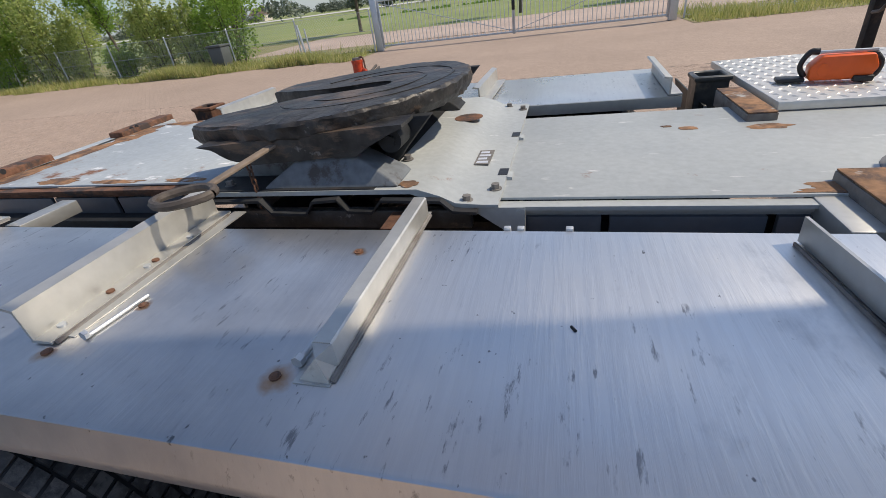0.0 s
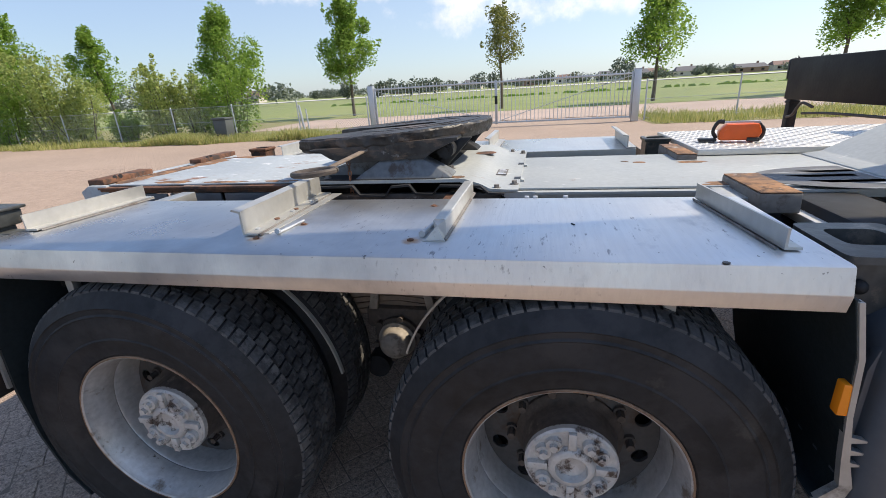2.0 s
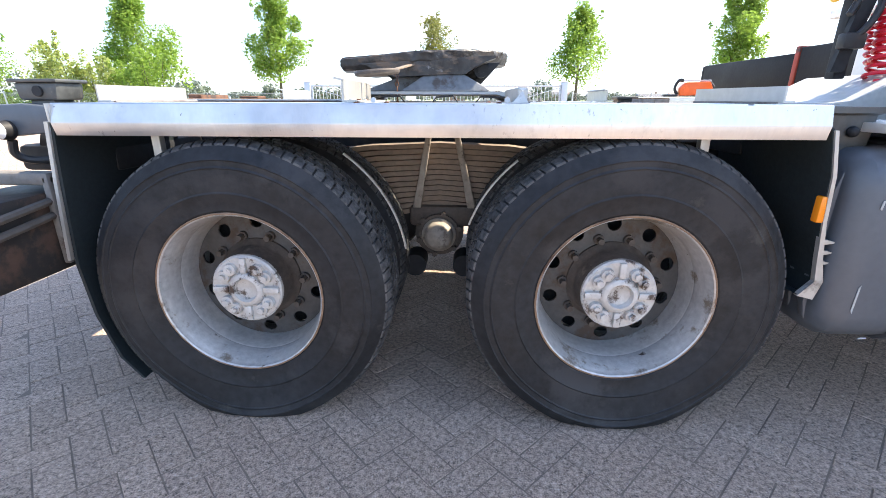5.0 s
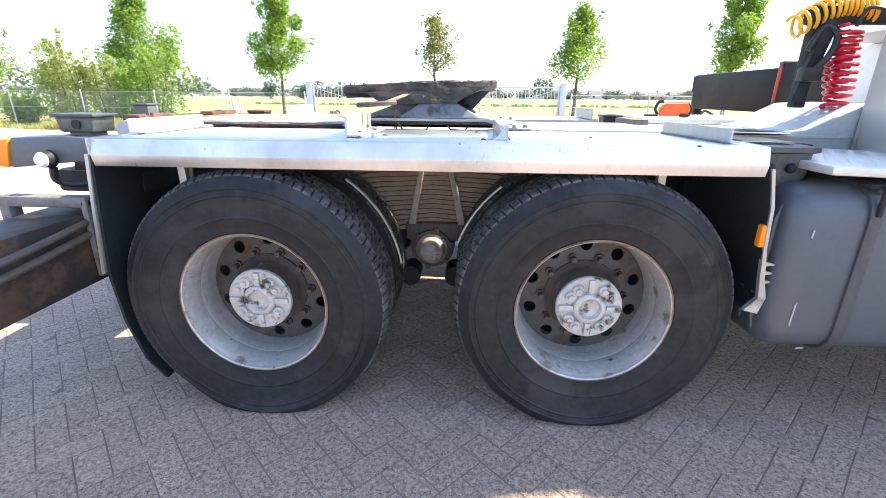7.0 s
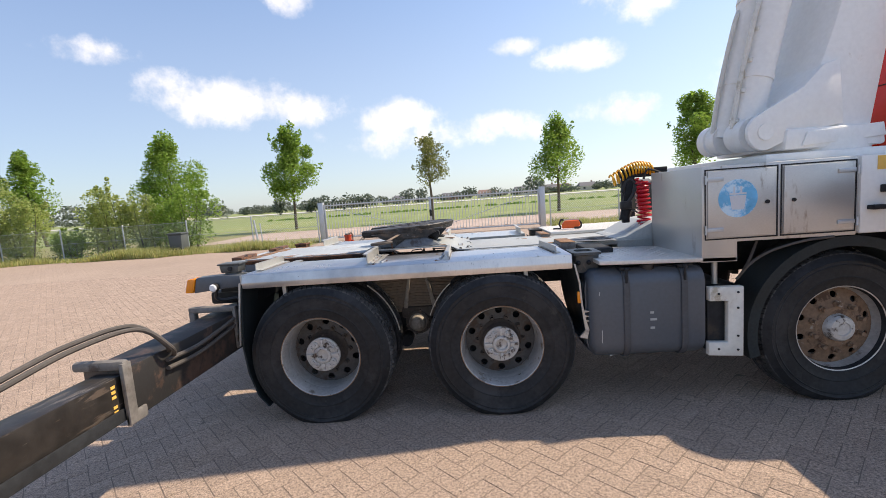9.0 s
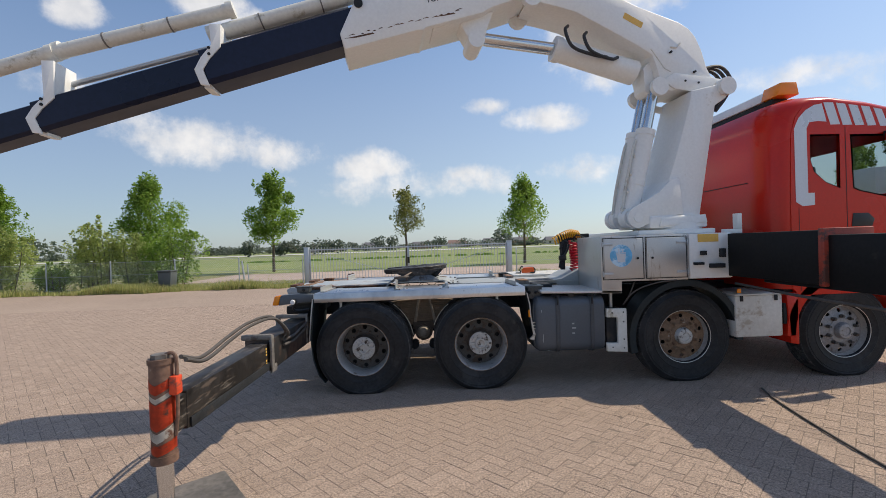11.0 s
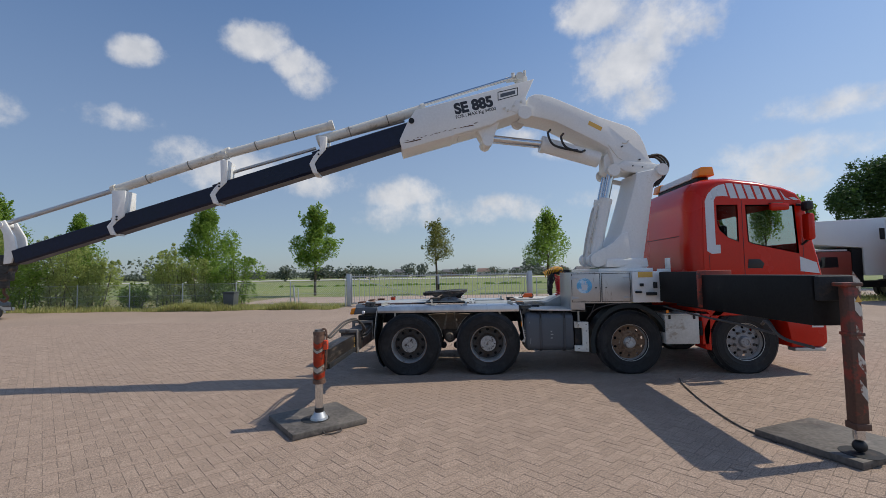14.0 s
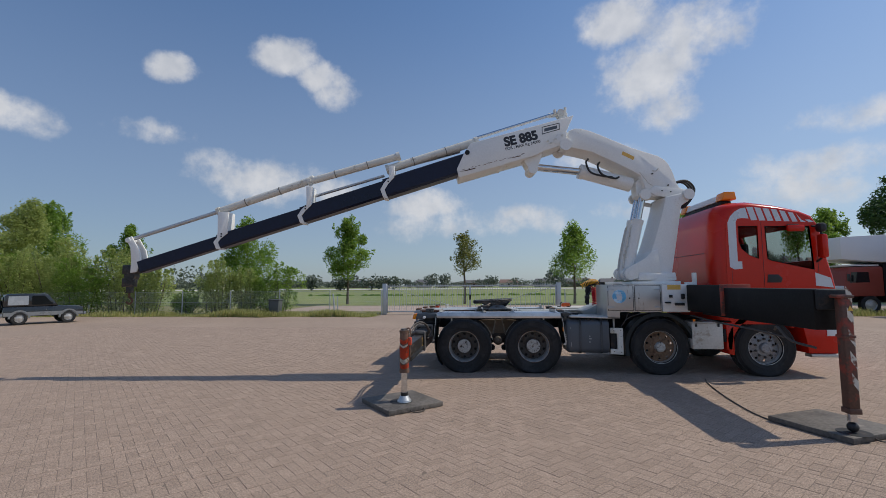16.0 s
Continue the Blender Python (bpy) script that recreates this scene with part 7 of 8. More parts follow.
for k in range(16):
    s_ = 2.95 + 0.085 * k + rng_c.uniform(-0.03, 0.03)
    z_ = 4.40 - 0.262 * (s_ - 2.95) + rng_c.uniform(-0.012, 0.012)
    ln_ = rng_c.uniform(0.03, 0.10)
    crane_part("paint_chip", lambda bm: prism(bm, [(s_, z_), (s_ + ln_ * 0.4, z_ - 0.006), (s_ + ln_, z_ - 0.262 * ln_), (s_ + ln_ * 0.7, z_ - 0.262 * ln_ + 0.014), (s_ + ln_ * 0.3, z_ + 0.008)], 0.2605, 0.2615), M_RUST, bo)


def lettering(text, s, z, size, slope, material, parent, name):
    """Raised letters on the near flank of the boom."""
    cu = bpy.data.curves.new(name, "FONT")
    cu.body, cu.size, cu.extrude, cu.offset = text, size, 0.0015, size * 0.05 if size > 0.1 else size * 0.01
    tmp = new(name, cu)
    bpy.context.view_layer.update()
    me = bpy.data.meshes.new_from_object(tmp.evaluated_get(bpy.context.evaluated_depsgraph_get()))
    bpy.data.objects.remove(tmp)
    place = Matrix.Translation(CM @ Vector((s, 0.2615, z))) @ Matrix(((-ALONG.x, 0, -ACROSS.x * -1, 0), (-ALONG.y, 0, -ACROSS.y * -1, 0), (0, 1, 0, 0), (0, 0, 0, 1))) @ Matrix.Rotation(slope, 4, "Z")
    me.transform(place)
    me.materials.clear()
    me.materials.append(material)
    return part(name, me, None, parent)


SLOPE = math.atan2(0.235, 1.0)
lettering("SE 885", 3.385, 4.55, 0.255, SLOPE, M_INK, bo, "model_lettering")
lettering("FOR : MAX Kg 34000", 3.38, 4.462, 0.082, SLOPE, M_INK, bo, "load_lettering")
for pts in ([(2.62, 4.80), (2.25, 4.905), (2.25, 4.92), (2.62, 4.815)], [(2.62, 4.945), (2.25, 5.035), (2.25, 5.05), (2.62, 4.96)], [(2.62, 4.80), (2.607, 4.80), (2.607, 4.96), (2.62, 4.96)], [(2.263, 4.905), (2.25, 4.905), (2.25, 5.05), (2.263, 5.05)], [(2.57, 4.858), (2.30, 4.930), (2.30, 4.995), (2.57, 4.925)]):
    crane_part("badge", lambda bm: prism(bm, pts, 0.2608, 0.2625), M_INK if pts[0] != (2.57, 4.858) else M_TANK, bo)

# plates, grease nipples, weld seams and clips that break up the white steel
crane_part("cover_plate", lambda bm: prism(bm, [(2.10, 4.86), (2.30, 4.80), (2.40, 4.62), (2.28, 4.58), (2.12, 4.64)], 0.2602, 0.272, bevel=0.004), M_WHITE, bo)
crane_part("cover_plate", lambda bm: prism(bm, [(0.30, 3.52), (-0.34, 3.44), (-0.45, 3.54), (-0.36, 3.65), (0.30, 3.72), (0.46, 3.62)], 0.2202, 0.245, bevel=0.006), M_WHITE, kn)
for s_, z_ in ((2.34, 4.70), (2.44, 4.62), (2.20, 4.78), (2.50, 4.66)):
    crane_part("bolt", lambda bm: cyl(bm, (s_, 0.26, z_), (s_, 0.284, z_), 0.022, seg=8), M_TUBE, bo)
for s_, z_ in ((0.34, 3.98), (0.02, 3.74), (0.16, 3.62), (-0.02, 3.60)):
    crane_part("grease_nipple", lambda bm: cyl(bm, (s_, 0.22, z_), (s_, 0.252, z_), 0.014, seg=8), M_DARK, kn)
crane_part("weld_seam", lambda bm: tube(bm, [(0.60, 0.221, 4.02), (0.42, 0.221, 3.78), (0.34, 0.221, 3.74)], 0.007, 6), M_TUBE, kn)
ARM_END = [(0.91 + 0.13 * math.cos(radians(a)), 1.92 + 0.13 * math.sin(radians(a))) for a in range(-100, 61, 16)]
crane_part("lug_plate", lambda bm: prism(bm, ARM_END + [(0.62, 2.22), (0.47, 2.37), (0.35, 2.40), (0.31, 1.95), (0.62, 1.90)], 0.302, 0.335, bevel=0.006), M_WHITE, col)
crane_part("pin_cap", lambda bm: cyl(bm, (0.91, 0.335, 1.92), (0.91, 0.346, 1.92), 0.058, seg=24), M_WHITE, col)
crane_part("foot_step", lambda bm: prism(bm, [(0.02, 1.84), (0.66, 1.80), (0.62, 1.90), (0.04, 1.935)], 0.362, 0.375, bevel=0.004), M_WHITE, col)
for k in range(4):
    crane_part("pipe_clip", lambda bm: box(bm, 0.955 - 0.06 * k, 1.005 - 0.06 * k, 0.10, 0.16, 2.02 + 0.22 * k, 2.05 + 0.22 * k, 0.004), M_TUBE, col)
crane_part("chip", lambda bm: prism(bm, [(4.34, 4.02), (4.02, 4.10), (4.00, 4.085), (4.20, 4.035)], 0.2602, 0.2612), M_RUST, bo)
crane_part("chip", lambda bm: prism(bm, [(3.30, 4.30), (3.08, 4.36), (3.06, 4.345), (3.2, 4.315)], 0.2602, 0.2612), M_RUST, bo)

# telescopic sections, thinner towards the tip
AX0, AX1 = Vector((4.0, 0, 4.30)), Vector((10.80, 0, 2.115))
AXD = (AX1 - AX0).normalized()


def section(s0, s1, h, w):
    def build(bm):
        p0 = AX0 + AXD * ((s0 - 4.0) / AXD.x)
        p1 = AX0 + AXD * ((s1 - 4.0) / AXD.x)
        L = (p1 - p0).length
        up = Vector((-AXD.z, 0, AXD.x))
        rows = []
        c = 0.10
        prof = [(-w, -h * 0.78), (-w * 0.72, -h), (w * 0.72, -h), (w, -h * 0.78), (w, h * (1 - c)), (w * (1 - c), h), (-w * (1 - c), h), (-w, h * (1 - c))]
        for p in (p0, p1):
            rows.append([bm.verts.new(p + Vector((0, y, 0)) + up * z) for y, z in prof])
        k = len(prof)
        for i in range(k):
            bm.faces.new((rows[0][i], rows[0][(i + 1) % k], rows[1][(i + 1) % k], rows[1][i]))
        bm.faces.new(rows[0])
        bm.faces.new(rows[1][::-1])
    return build


tele = crane_part("telescope", section(3.9, 5.86, 0.190, 0.205), M_NAVY, truck, "glossy navy-black telescopic boom sections")
crane_part("section", section(5.5, 7.55, 0.160, 0.175), M_NAVY, tele)
crane_part("section", section(7.2, 9.22, 0.142, 0.15), M_NAVY, tele)
crane_part("section", section(8.9, 10.80, 0.122, 0.125), M_NAVY, tele)


def clamp_at(s, top, h, w, big=0.0):
    """A white collar on a section, with an upright that carries the extension rams."""
    z = AX0.z + (s - 4.0) * AXD.z / AXD.x
    col_ = crane_part("section_collar", lambda bm: (
        prism(bm, [(s - 0.06, top), (s + 0.06 + big, top), (s + 0.05 + big, z + h + 0.02), (s + 0.16, z + h * 0.3), (s + 0.23, z - h * 0.5), (s + 0.17, z - h - 0.08), (s + 0.08, z - h - 0.09), (s + 0.14, z - h * 0.5), (s + 0.07, z + h * 0.2), (s - 0.05, z + h)], w, w + 0.03, bevel=0.006),
        prism(bm, [(s - 0.06, top), (s + 0.06 + big, top), (s + 0.05 + big, z + h + 0.02), (s - 0.05, z + h + 0.02)], -w, w, bevel=0.006),
        prism(bm, [(s + 0.08, z - h - 0.09), (s + 0.17, z - h - 0.08), (s + 0.16, z - h - 0.004), (s + 0.09, z - h - 0.004)], -w * 0.6, w * 0.6)), M_WHITE, truck, "white boom collar with a bolted bracket")
    for dz in (0.9, 0.5):
        crane_part("bolt", lambda bm: cyl(bm, (s + 0.07, w + 0.03, z + h * dz), (s + 0.07, w + 0.042, z + h * dz), 0.016, seg=8), M_DARK, col_)


clamp_at(5.72, 4.16, 0.168, 0.19)
clamp_at(7.40, 3.74, 0.142, 0.16)
clamp_at(9.08, 3.22, 0.118, 0.135, 0.10)


def ram(p0, p1, r, name, mat_, label=""):
    d = (Vector(p1) - Vector(p0)).normalized()
    rm = crane_part(name, lambda bm: cyl(bm, p0, p1, r, seg=20), mat_, truck, label)
    if r > 0.05:
        for p, s in ((p0, 1), (p1, -1)):
            a = Vector(p)
            crane_part("ram_end", lambda bm: cyl(bm, a, a + d * (0.07 * s), r + 0.016, seg=20), M_TUBE, rm)
        L = (Vector(p1) - Vector(p0)).length
        for f in (0.35, 0.7):
            a = Vector(p0) + d * (L * f)
            crane_part("ram_band", lambda bm: cyl(bm, a, a + d * 0.016, r + 0.006, seg=20), M_CLAMP, rm)


RAM = "weathered white extension ram along the boom"
ram((3.92, 0.02, 4.74), (5.85, 0.02, 4.12), 0.085, "extension_ram", M_TUBE, RAM)
ram((5.56, 0.06, 4.41), (7.46, 0.06, 3.86), 0.075, "extension_ram", M_TUBE, RAM)
ram((7.34, 0.04, 3.92), (9.30, 0.04, 3.24), 0.075, "extension_ram", M_TUBE, RAM)
ram((2.20, 0.02, 5.36), (3.97, 0.02, 4.80), 0.035, "ram_rod", M_CHROME)
ram((9.25, 0.04, 3.26), (11.0, 0.04, 2.69), 0.04, "ram_rod", M_GALV)
ram((5.9, -0.10, 4.03), (7.4, -0.10, 3.58), 0.03, "ram_rod", M_GALV)
ram((4.3, -0.10, 4.55), (5.7, -0.10, 4.16), 0.03, "ram_rod", M_GALV)
# head with its hanging hook block
hd = crane_part("boom_head", lambda bm: (prism(bm, [(11.08, 2.70), (10.97, 2.74), (10.80, 2.46), (10.76, 2.26), (10.84, 2.02), (10.96, 2.00), (10.95, 2.25), (10.98, 2.5)], 0.085, 0.12, bevel=0.006), prism(bm, [(11.08, 2.70), (10.97, 2.74), (10.80, 2.46), (10.76, 2.26), (10.84, 2.02), (10.96, 2.00), (10.95, 2.25), (10.98, 2.5)], -0.12, -0.085, bevel=0.006), cyl(bm, (11.03, -0.14, 2.66), (11.03, 0.14, 2.66), 0.05, seg=14)), M_WHITE, truck, "white boom head plates with a dangling hook block")
crane_part("head_parts", lambda bm: (box(bm, 10.88, 11.14, -0.10, 0.10, 1.98, 2.16, 0.02), cyl(bm, (11.0, -0.09, 1.94), (11.0, 0.09, 1.94), 0.10, seg=16), box(bm, 10.92, 11.16, -0.07, 0.07, 1.72, 1.90, 0.02), box(bm, 10.98, 11.08, -0.05, 0.05, 1.60, 1.74, 0.01)), M_GREASE, hd)
crane_part("hook", lambda bm: tube(bm, smooth_path([(11.03, 0, 1.62), (11.03, 0, 1.52), (10.97, 0, 1.45), (11.02, 0, 1.38), (11.09, 0, 1.42)]), [0.02] * 33, 8), M_RUST, hd)

# ---- cab ----
CY0, CY1 = -0.12, 2.52
CAB_SIDE = [(4.96, 1.02), (4.99, 1.00), (5.01, 0.95), (6.22, 0.95), (6.78, 0.95), (6.83, 1.10), (6.82, 1.55), (6.77, 1.86), (6.70, 2.15), (6.64, 2.55), (6.57, 2.80), (6.48, 2.93), (6.30, 3.01), (5.9, 3.10), (5.45, 3.165), (5.25, 3.16), (5.12, 3.10), (5.04, 2.99), (4.985, 2.80), (4.96, 2.0)]
W1 = [(5.205, 2.79), (5.55, 2.785), (5.545, 2.16), (5.38, 2.23), (5.24, 2.36), (5.20, 2.50)]
W2 = [(5.67, 2.78), (6.46, 2.765), (6.50, 1.95), (5.76, 2.125), (5.69, 2.16)]


def wall_with_holes(bm, outline, holes, y, t):
    """A flat side panel in x and z with openings through it."""
    loops = []
    edges = []
    for pts in [outline] + holes:
        vs = [bm.verts.new((x, y, z)) for x, z in pts]
        edges += [bm.edges.new((vs[i], vs[(i + 1) % len(vs)])) for i in range(len(vs))]
        loops.append(vs)
    r = bmesh.ops.triangle_fill(bm, use_beauty=True, use_dissolve=False, edges=edges)
    fs = [g for g in r["geom"] if isinstance(g, bmesh.types.BMFace)]

    def inside(p, poly):
        c = False
        for i in range(len(poly)):
            (x0, z0), (x1, z1) = poly[i], poly[i - 1]
            if (z0 > p[1]) != (z1 > p[1]) and p[0] < (x1 - x0) * (p[1] - z0) / (z1 - z0) + x0:
                c = not c
        return c

    kill = [f for f in fs if any(inside((f.calc_center_median().x, f.calc_center_median().z), h) for h in holes)]
    bmesh.ops.delete(bm, geom=kill, context="FACES_ONLY")
    fs = [f for f in fs if f.is_valid]
    ex = bmesh.ops.extrude_face_region(bm, geom=fs)
    bmesh.ops.translate(bm, vec=(0, t, 0), verts=[g for g in ex["geom"] if isinstance(g, bmesh.types.BMVert)])
    bmesh.ops.recalc_face_normals(bm, faces=bm.faces[:])


bm = B()
wall_with_holes(bm, CAB_SIDE, [W1, W2], CY0, 0.05)
cab = part("cab", bm, M_RED, truck, "glossy red lorry cab with silver stripes and open-view side windows")
bm = B()
wall_with_holes(bm, CAB_SIDE, [W2], CY1 - 0.05, 0.05)
part("cab_side", bm, M_RED, cab)
# roof, back and front skins follow the side outline, with rounded shoulders
skin = CAB_SIDE[4:] + [CAB_SIDE[0]]
bm = B()
cols_ = []
for i, (x, z) in enumerate(skin):
    row = []
    for q in range(41):
        f = 0.5 - 0.5 * math.cos(math.pi * q / 40)
        y = CY0 + 0.008 + (CY1 - CY0 - 0.016) * f
        edge = min(f, 1 - f) * (CY1 - CY0)
        round_ = [math.sqrt(max(0.0, 1 - (1 - min(1, edge / r)) ** 2)) for r in (0.34, 0.30, 0.42)]
        back_ = max(0.0, min(1.0, (5.45 - x) / 0.35))
        front_ = max(0.0, min(1.0, (x - 6.2) / 0.35))
        roof_ = max(0.0, min(1.0, (z - 2.75) / 0.3))
        row.append(bm.verts.new((x - 0.20 * back_ * round_[0] + 0.10 * front_ * round_[1], y, z + 0.13 * roof_ * round_[2] - 0.02 * roof_ * back_ * round_[0])))
    cols_.append(row)
GLASS_ROWS = (4, 5)
fs_glass = []
for i in range(len(cols_) - 1):
    for q in range(40):
        f = bm.faces.new((cols_[i][q], cols_[i][q + 1], cols_[i + 1][q + 1], cols_[i + 1][q]))
        if i in GLASS_ROWS and 4 < q < 35:
            fs_glass.append(f)
bmesh.ops.recalc_face_normals(bm, faces=bm.faces[:])
gl = B()
for f in fs_glass:
    gl.faces.new([gl.verts.new(v.co) for v in f.verts])
bmesh.ops.remove_doubles(gl, verts=gl.verts[:], dist=0.0005)
bmesh.ops.delete(bm, geom=fs_glass, context="FACES_ONLY")
bmesh.ops.solidify(bm, geom=bm.faces[:], thickness=0.03)
part("cab_skin", bm, M_RED, cab)
ws = part("windscreen", gl, M_GLASS, cab)
ws.visible_shadow = False
bm = B()
box(bm, 4.9, 6.85, CY0 + 0.06, CY1 - 0.06, 0.96, 1.02, 0.005)
part("cab_floor", bm, M_DARK, cab)
for y in (CY0 + 0.020, CY1 - 0.026):
    for w in ((W1, W2) if y < 1 else (W2,)):
        bm = B()
        cxm, czm = sum(p[0] for p in w) / len(w), sum(p[1] for p in w) / len(w)
        prism(bm, w, y, y + 0.006)
        g = part("side_window", bm, M_GLASS, cab)
        g.visible_shadow = False
        bm = B()
        k = len(w)
        o = [bm.verts.new((x, y - 0.016 if y < 1 else y + 0.022, z)) for x, z in w]
        i_ = [bm.verts.new((cxm + (x - cxm) * 0.94, y - 0.016 if y < 1 else y + 0.022, czm + (z - czm) * 0.95)) for x, z in w]
        for q in range(k):
            bm.faces.new((o[q], o[(q + 1) % k], i_[(q + 1) % k], i_[q]))
        bmesh.ops.solidify(bm, geom=bm.faces[:], thickness=0.01)
        part("window_seal", bm, M_PLASTIC, cab)
# interior: seats, dash, wheel
for y in (0.35, 1.85):
    bm = B()
    box(bm, 5.55, 6.05, y - 0.22, y + 0.22, 1.45, 1.60, 0.05)
    box(bm, 5.45, 5.60, y - 0.22, y + 0.22, 1.58, 2.25, 0.05)
    box(bm, 5.47, 5.57, y - 0.14, y + 0.14, 2.26, 2.48, 0.04)
    part("seat", bm, M_PLASTIC, cab)
bm = B()
box(bm, 6.32, 6.72, 0.0, 2.4, 1.45, 1.95, 0.06)
part("dashboard", bm, M_PLASTIC, cab)
# silver stripes
bm = B()
prism(bm, [(5.02, 2.02), (5.02, 2.86), (5.075, 2.98), (5.16, 3.07), (5.26, 3.125), (5.35, 3.14), (5.40, 2.93), (5.30, 2.94), (5.20, 2.93), (5.165, 2.86), (5.165, 2.12), (5.24, 2.12), (5.24, 1.98), (5.10, 1.97)], CY0 - 0.003, CY0 - 0.0005)
part("stripe", bm, M_STRIPE, cab, "silver stripe behind the door")
def roof_edge(x):
    """Height of the roof's side edge at x."""
    for (xa, za), (xb, zb) in zip(CAB_SIDE[12:], CAB_SIDE[13:]):
        if xb <= x <= xa:
            return zb + (za - zb) * (x - xb) / (xa - xb)
    return 2.9


for k in range(8):
    x = 5.37 + 0.145 * k
    w = 0.112 - 0.004 * k
    zb = 2.895 - 0.008 * k
    bm = B()
    prism(bm, [(x + 0.075, zb), (x + 0.075 + w, zb), (x + w, roof_edge(x + w) - 0.012), (x, roof_edge(x) - 0.012)], CY0 - 0.003, CY0 - 0.0005)
    part("stripe", bm, M_STRIPE, cab)
bm = B()
prism(bm, [(6.50, 1.90), (6.76, 1.80), (6.80, 1.62), (6.50, 1.66)], CY0 - 0.003, CY0 - 0.0005)
part("stripe", bm, M_STRIPE, cab)
# door seams and handle
for pts in ([(5.61, 1.05), (5.618, 1.05), (5.618, 2.86), (5.61, 2.86)], [(6.56, 1.05), (6.568, 1.05), (6.568, 2.2), (6.56, 2.2)], [(5.05, 1.0), (5.056, 1.0), (5.056, 1.95), (5.05, 1.95)]):
    bm = B()
    prism(bm, pts, CY0 - 0.0015, CY0 - 0.0005)
    part("seam", bm, M_DARK, cab)
bm = B()
prism(bm, [(5.66, 1.72), (5.90, 1.72), (5.93, 1.80), (5.86, 1.87), (5.68, 1.87)], CY0 - 0.006, CY0 - 0.001, bevel=0.002)
part("door_handle", bm, M_PLASTIC, cab)
bm = B()
cyl(bm, (4.80, 0.10, 1.80), (4.86, 0.10, 1.80), 0.07, seg=20)
part("filler_cap", bm, M_PLASTIC, cab)
# pressings, grab handle and vents on the rear wall
for z0, z1, y0, y1 in ((1.30, 1.308, 0.3, 2.1), (2.30, 2.308, 0.3, 2.1)):
    bm = B()
    x = 4.765
    box(bm, x - 0.006, x + 0.03, y0, y1, z0, z1, 0.002)
    part("seam", bm, M_DARK, cab)
bm = B()
box(bm, 4.80, 4.90, 0.03, 0.055, 1.98, 2.06, 0.006)
part("vent", bm, M_PLASTIC, cab)
# mirrors
for y, s in ((CY0, -1), (CY1, 1)):
    bm = B()
    box(bm, 6.50, 6.62, min(y + s * 0.07, y + s * 0.23), max(y + s * 0.07, y + s * 0.23), 2.16, 2.60, 0.045)
    mr_ = part("mirror", bm, M_RED, cab, "red mirror housing")
    bm = B()
    box(bm, 6.50, 6.62, min(y + s * 0.06, y + s * 0.22), max(y + s * 0.06, y + s * 0.22), 2.64, 2.80, 0.04)
    tube(bm, [(6.50, y, 2.76), (6.55, y + s * 0.12, 2.74), (6.56, y + s * 0.14, 2.60)], 0.02, 8)
    part("upper_mirror", bm, M_PLASTIC, cab)
    bm = B()
    tube(bm, [(6.55, y, 2.10), (6.56, y + s * 0.12, 2.17)], 0.02, 8)
    part("mirror_arm", bm, M_PLASTIC, cab)
bm = B()
box(bm, 6.00, 6.30, CY0 - 0.14, CY0 - 0.06, 2.66, 2.78, 0.035)
part("kerb_mirror", bm, M_RED, cab)
bm = B()
box(bm, 6.05, 6.25, CY0 - 0.06, CY0 - 0.004, 2.74, 2.80, 0.01)
part("kerb_mirror_arm", bm, M_PLASTIC, cab)
# beacon bar
bm = B()
prism(bm, [(5.16, 3.37), (5.40, 3.37), (5.38, 3.50), (5.20, 3.50)], 0.56, 1.9, bevel=0.01)
bar_ = part("beacon_bar", bm, M_VAN, cab, "white roof bar with amber beacons at its ends")
for y0, y1 in ((0.26, 0.555), (1.905, 2.2)):
    bm = B()
    prism(bm, [(5.15, 3.37), (5.42, 3.37), (5.39, 3.53), (5.19, 3.53)], y0, y1, bevel=0.015)
    part("beacon", bm, M_ORANGE_L, bar_, "amber beacon")
bm = B()
box(bm, 5.18, 5.38, 0.4, 2.0, 3.24, 3.368, 0.006)
part("bar_foot", bm, M_DARK, bar_)
# lower cab, bumper, fenders
bm = B()
prism(bm, [(6.22, 0.945), (6.28, 0.62), (6.30, 0.42), (6.78, 0.42), (6.86, 0.50), (6.86, 0.945)], CY0, CY1, bevel=0.02)
bum = part("bumper", bm, M_RED, cab, "red front bumper")
bm = B()
box(bm, 6.865, 6.88, 0.1, 2.3, 0.62, 0.86, 0.004)
part("grille", bm, M_PLASTIC, bum)
bm = B()
box(bm, 6.32, 6.80, CY0 - 0.03, CY0 + 0.15, 0.36, 0.415, 0.008)
part("entry_step", bm, M_ALU_RAW, bum)
bm = B()
box(bm, 6.62, 6.80, CY0 - 0.012, CY0 - 0.0005, 0.74, 0.86, 0.004)
part("corner_lamp", bm, M_CLEAR_L, bum)
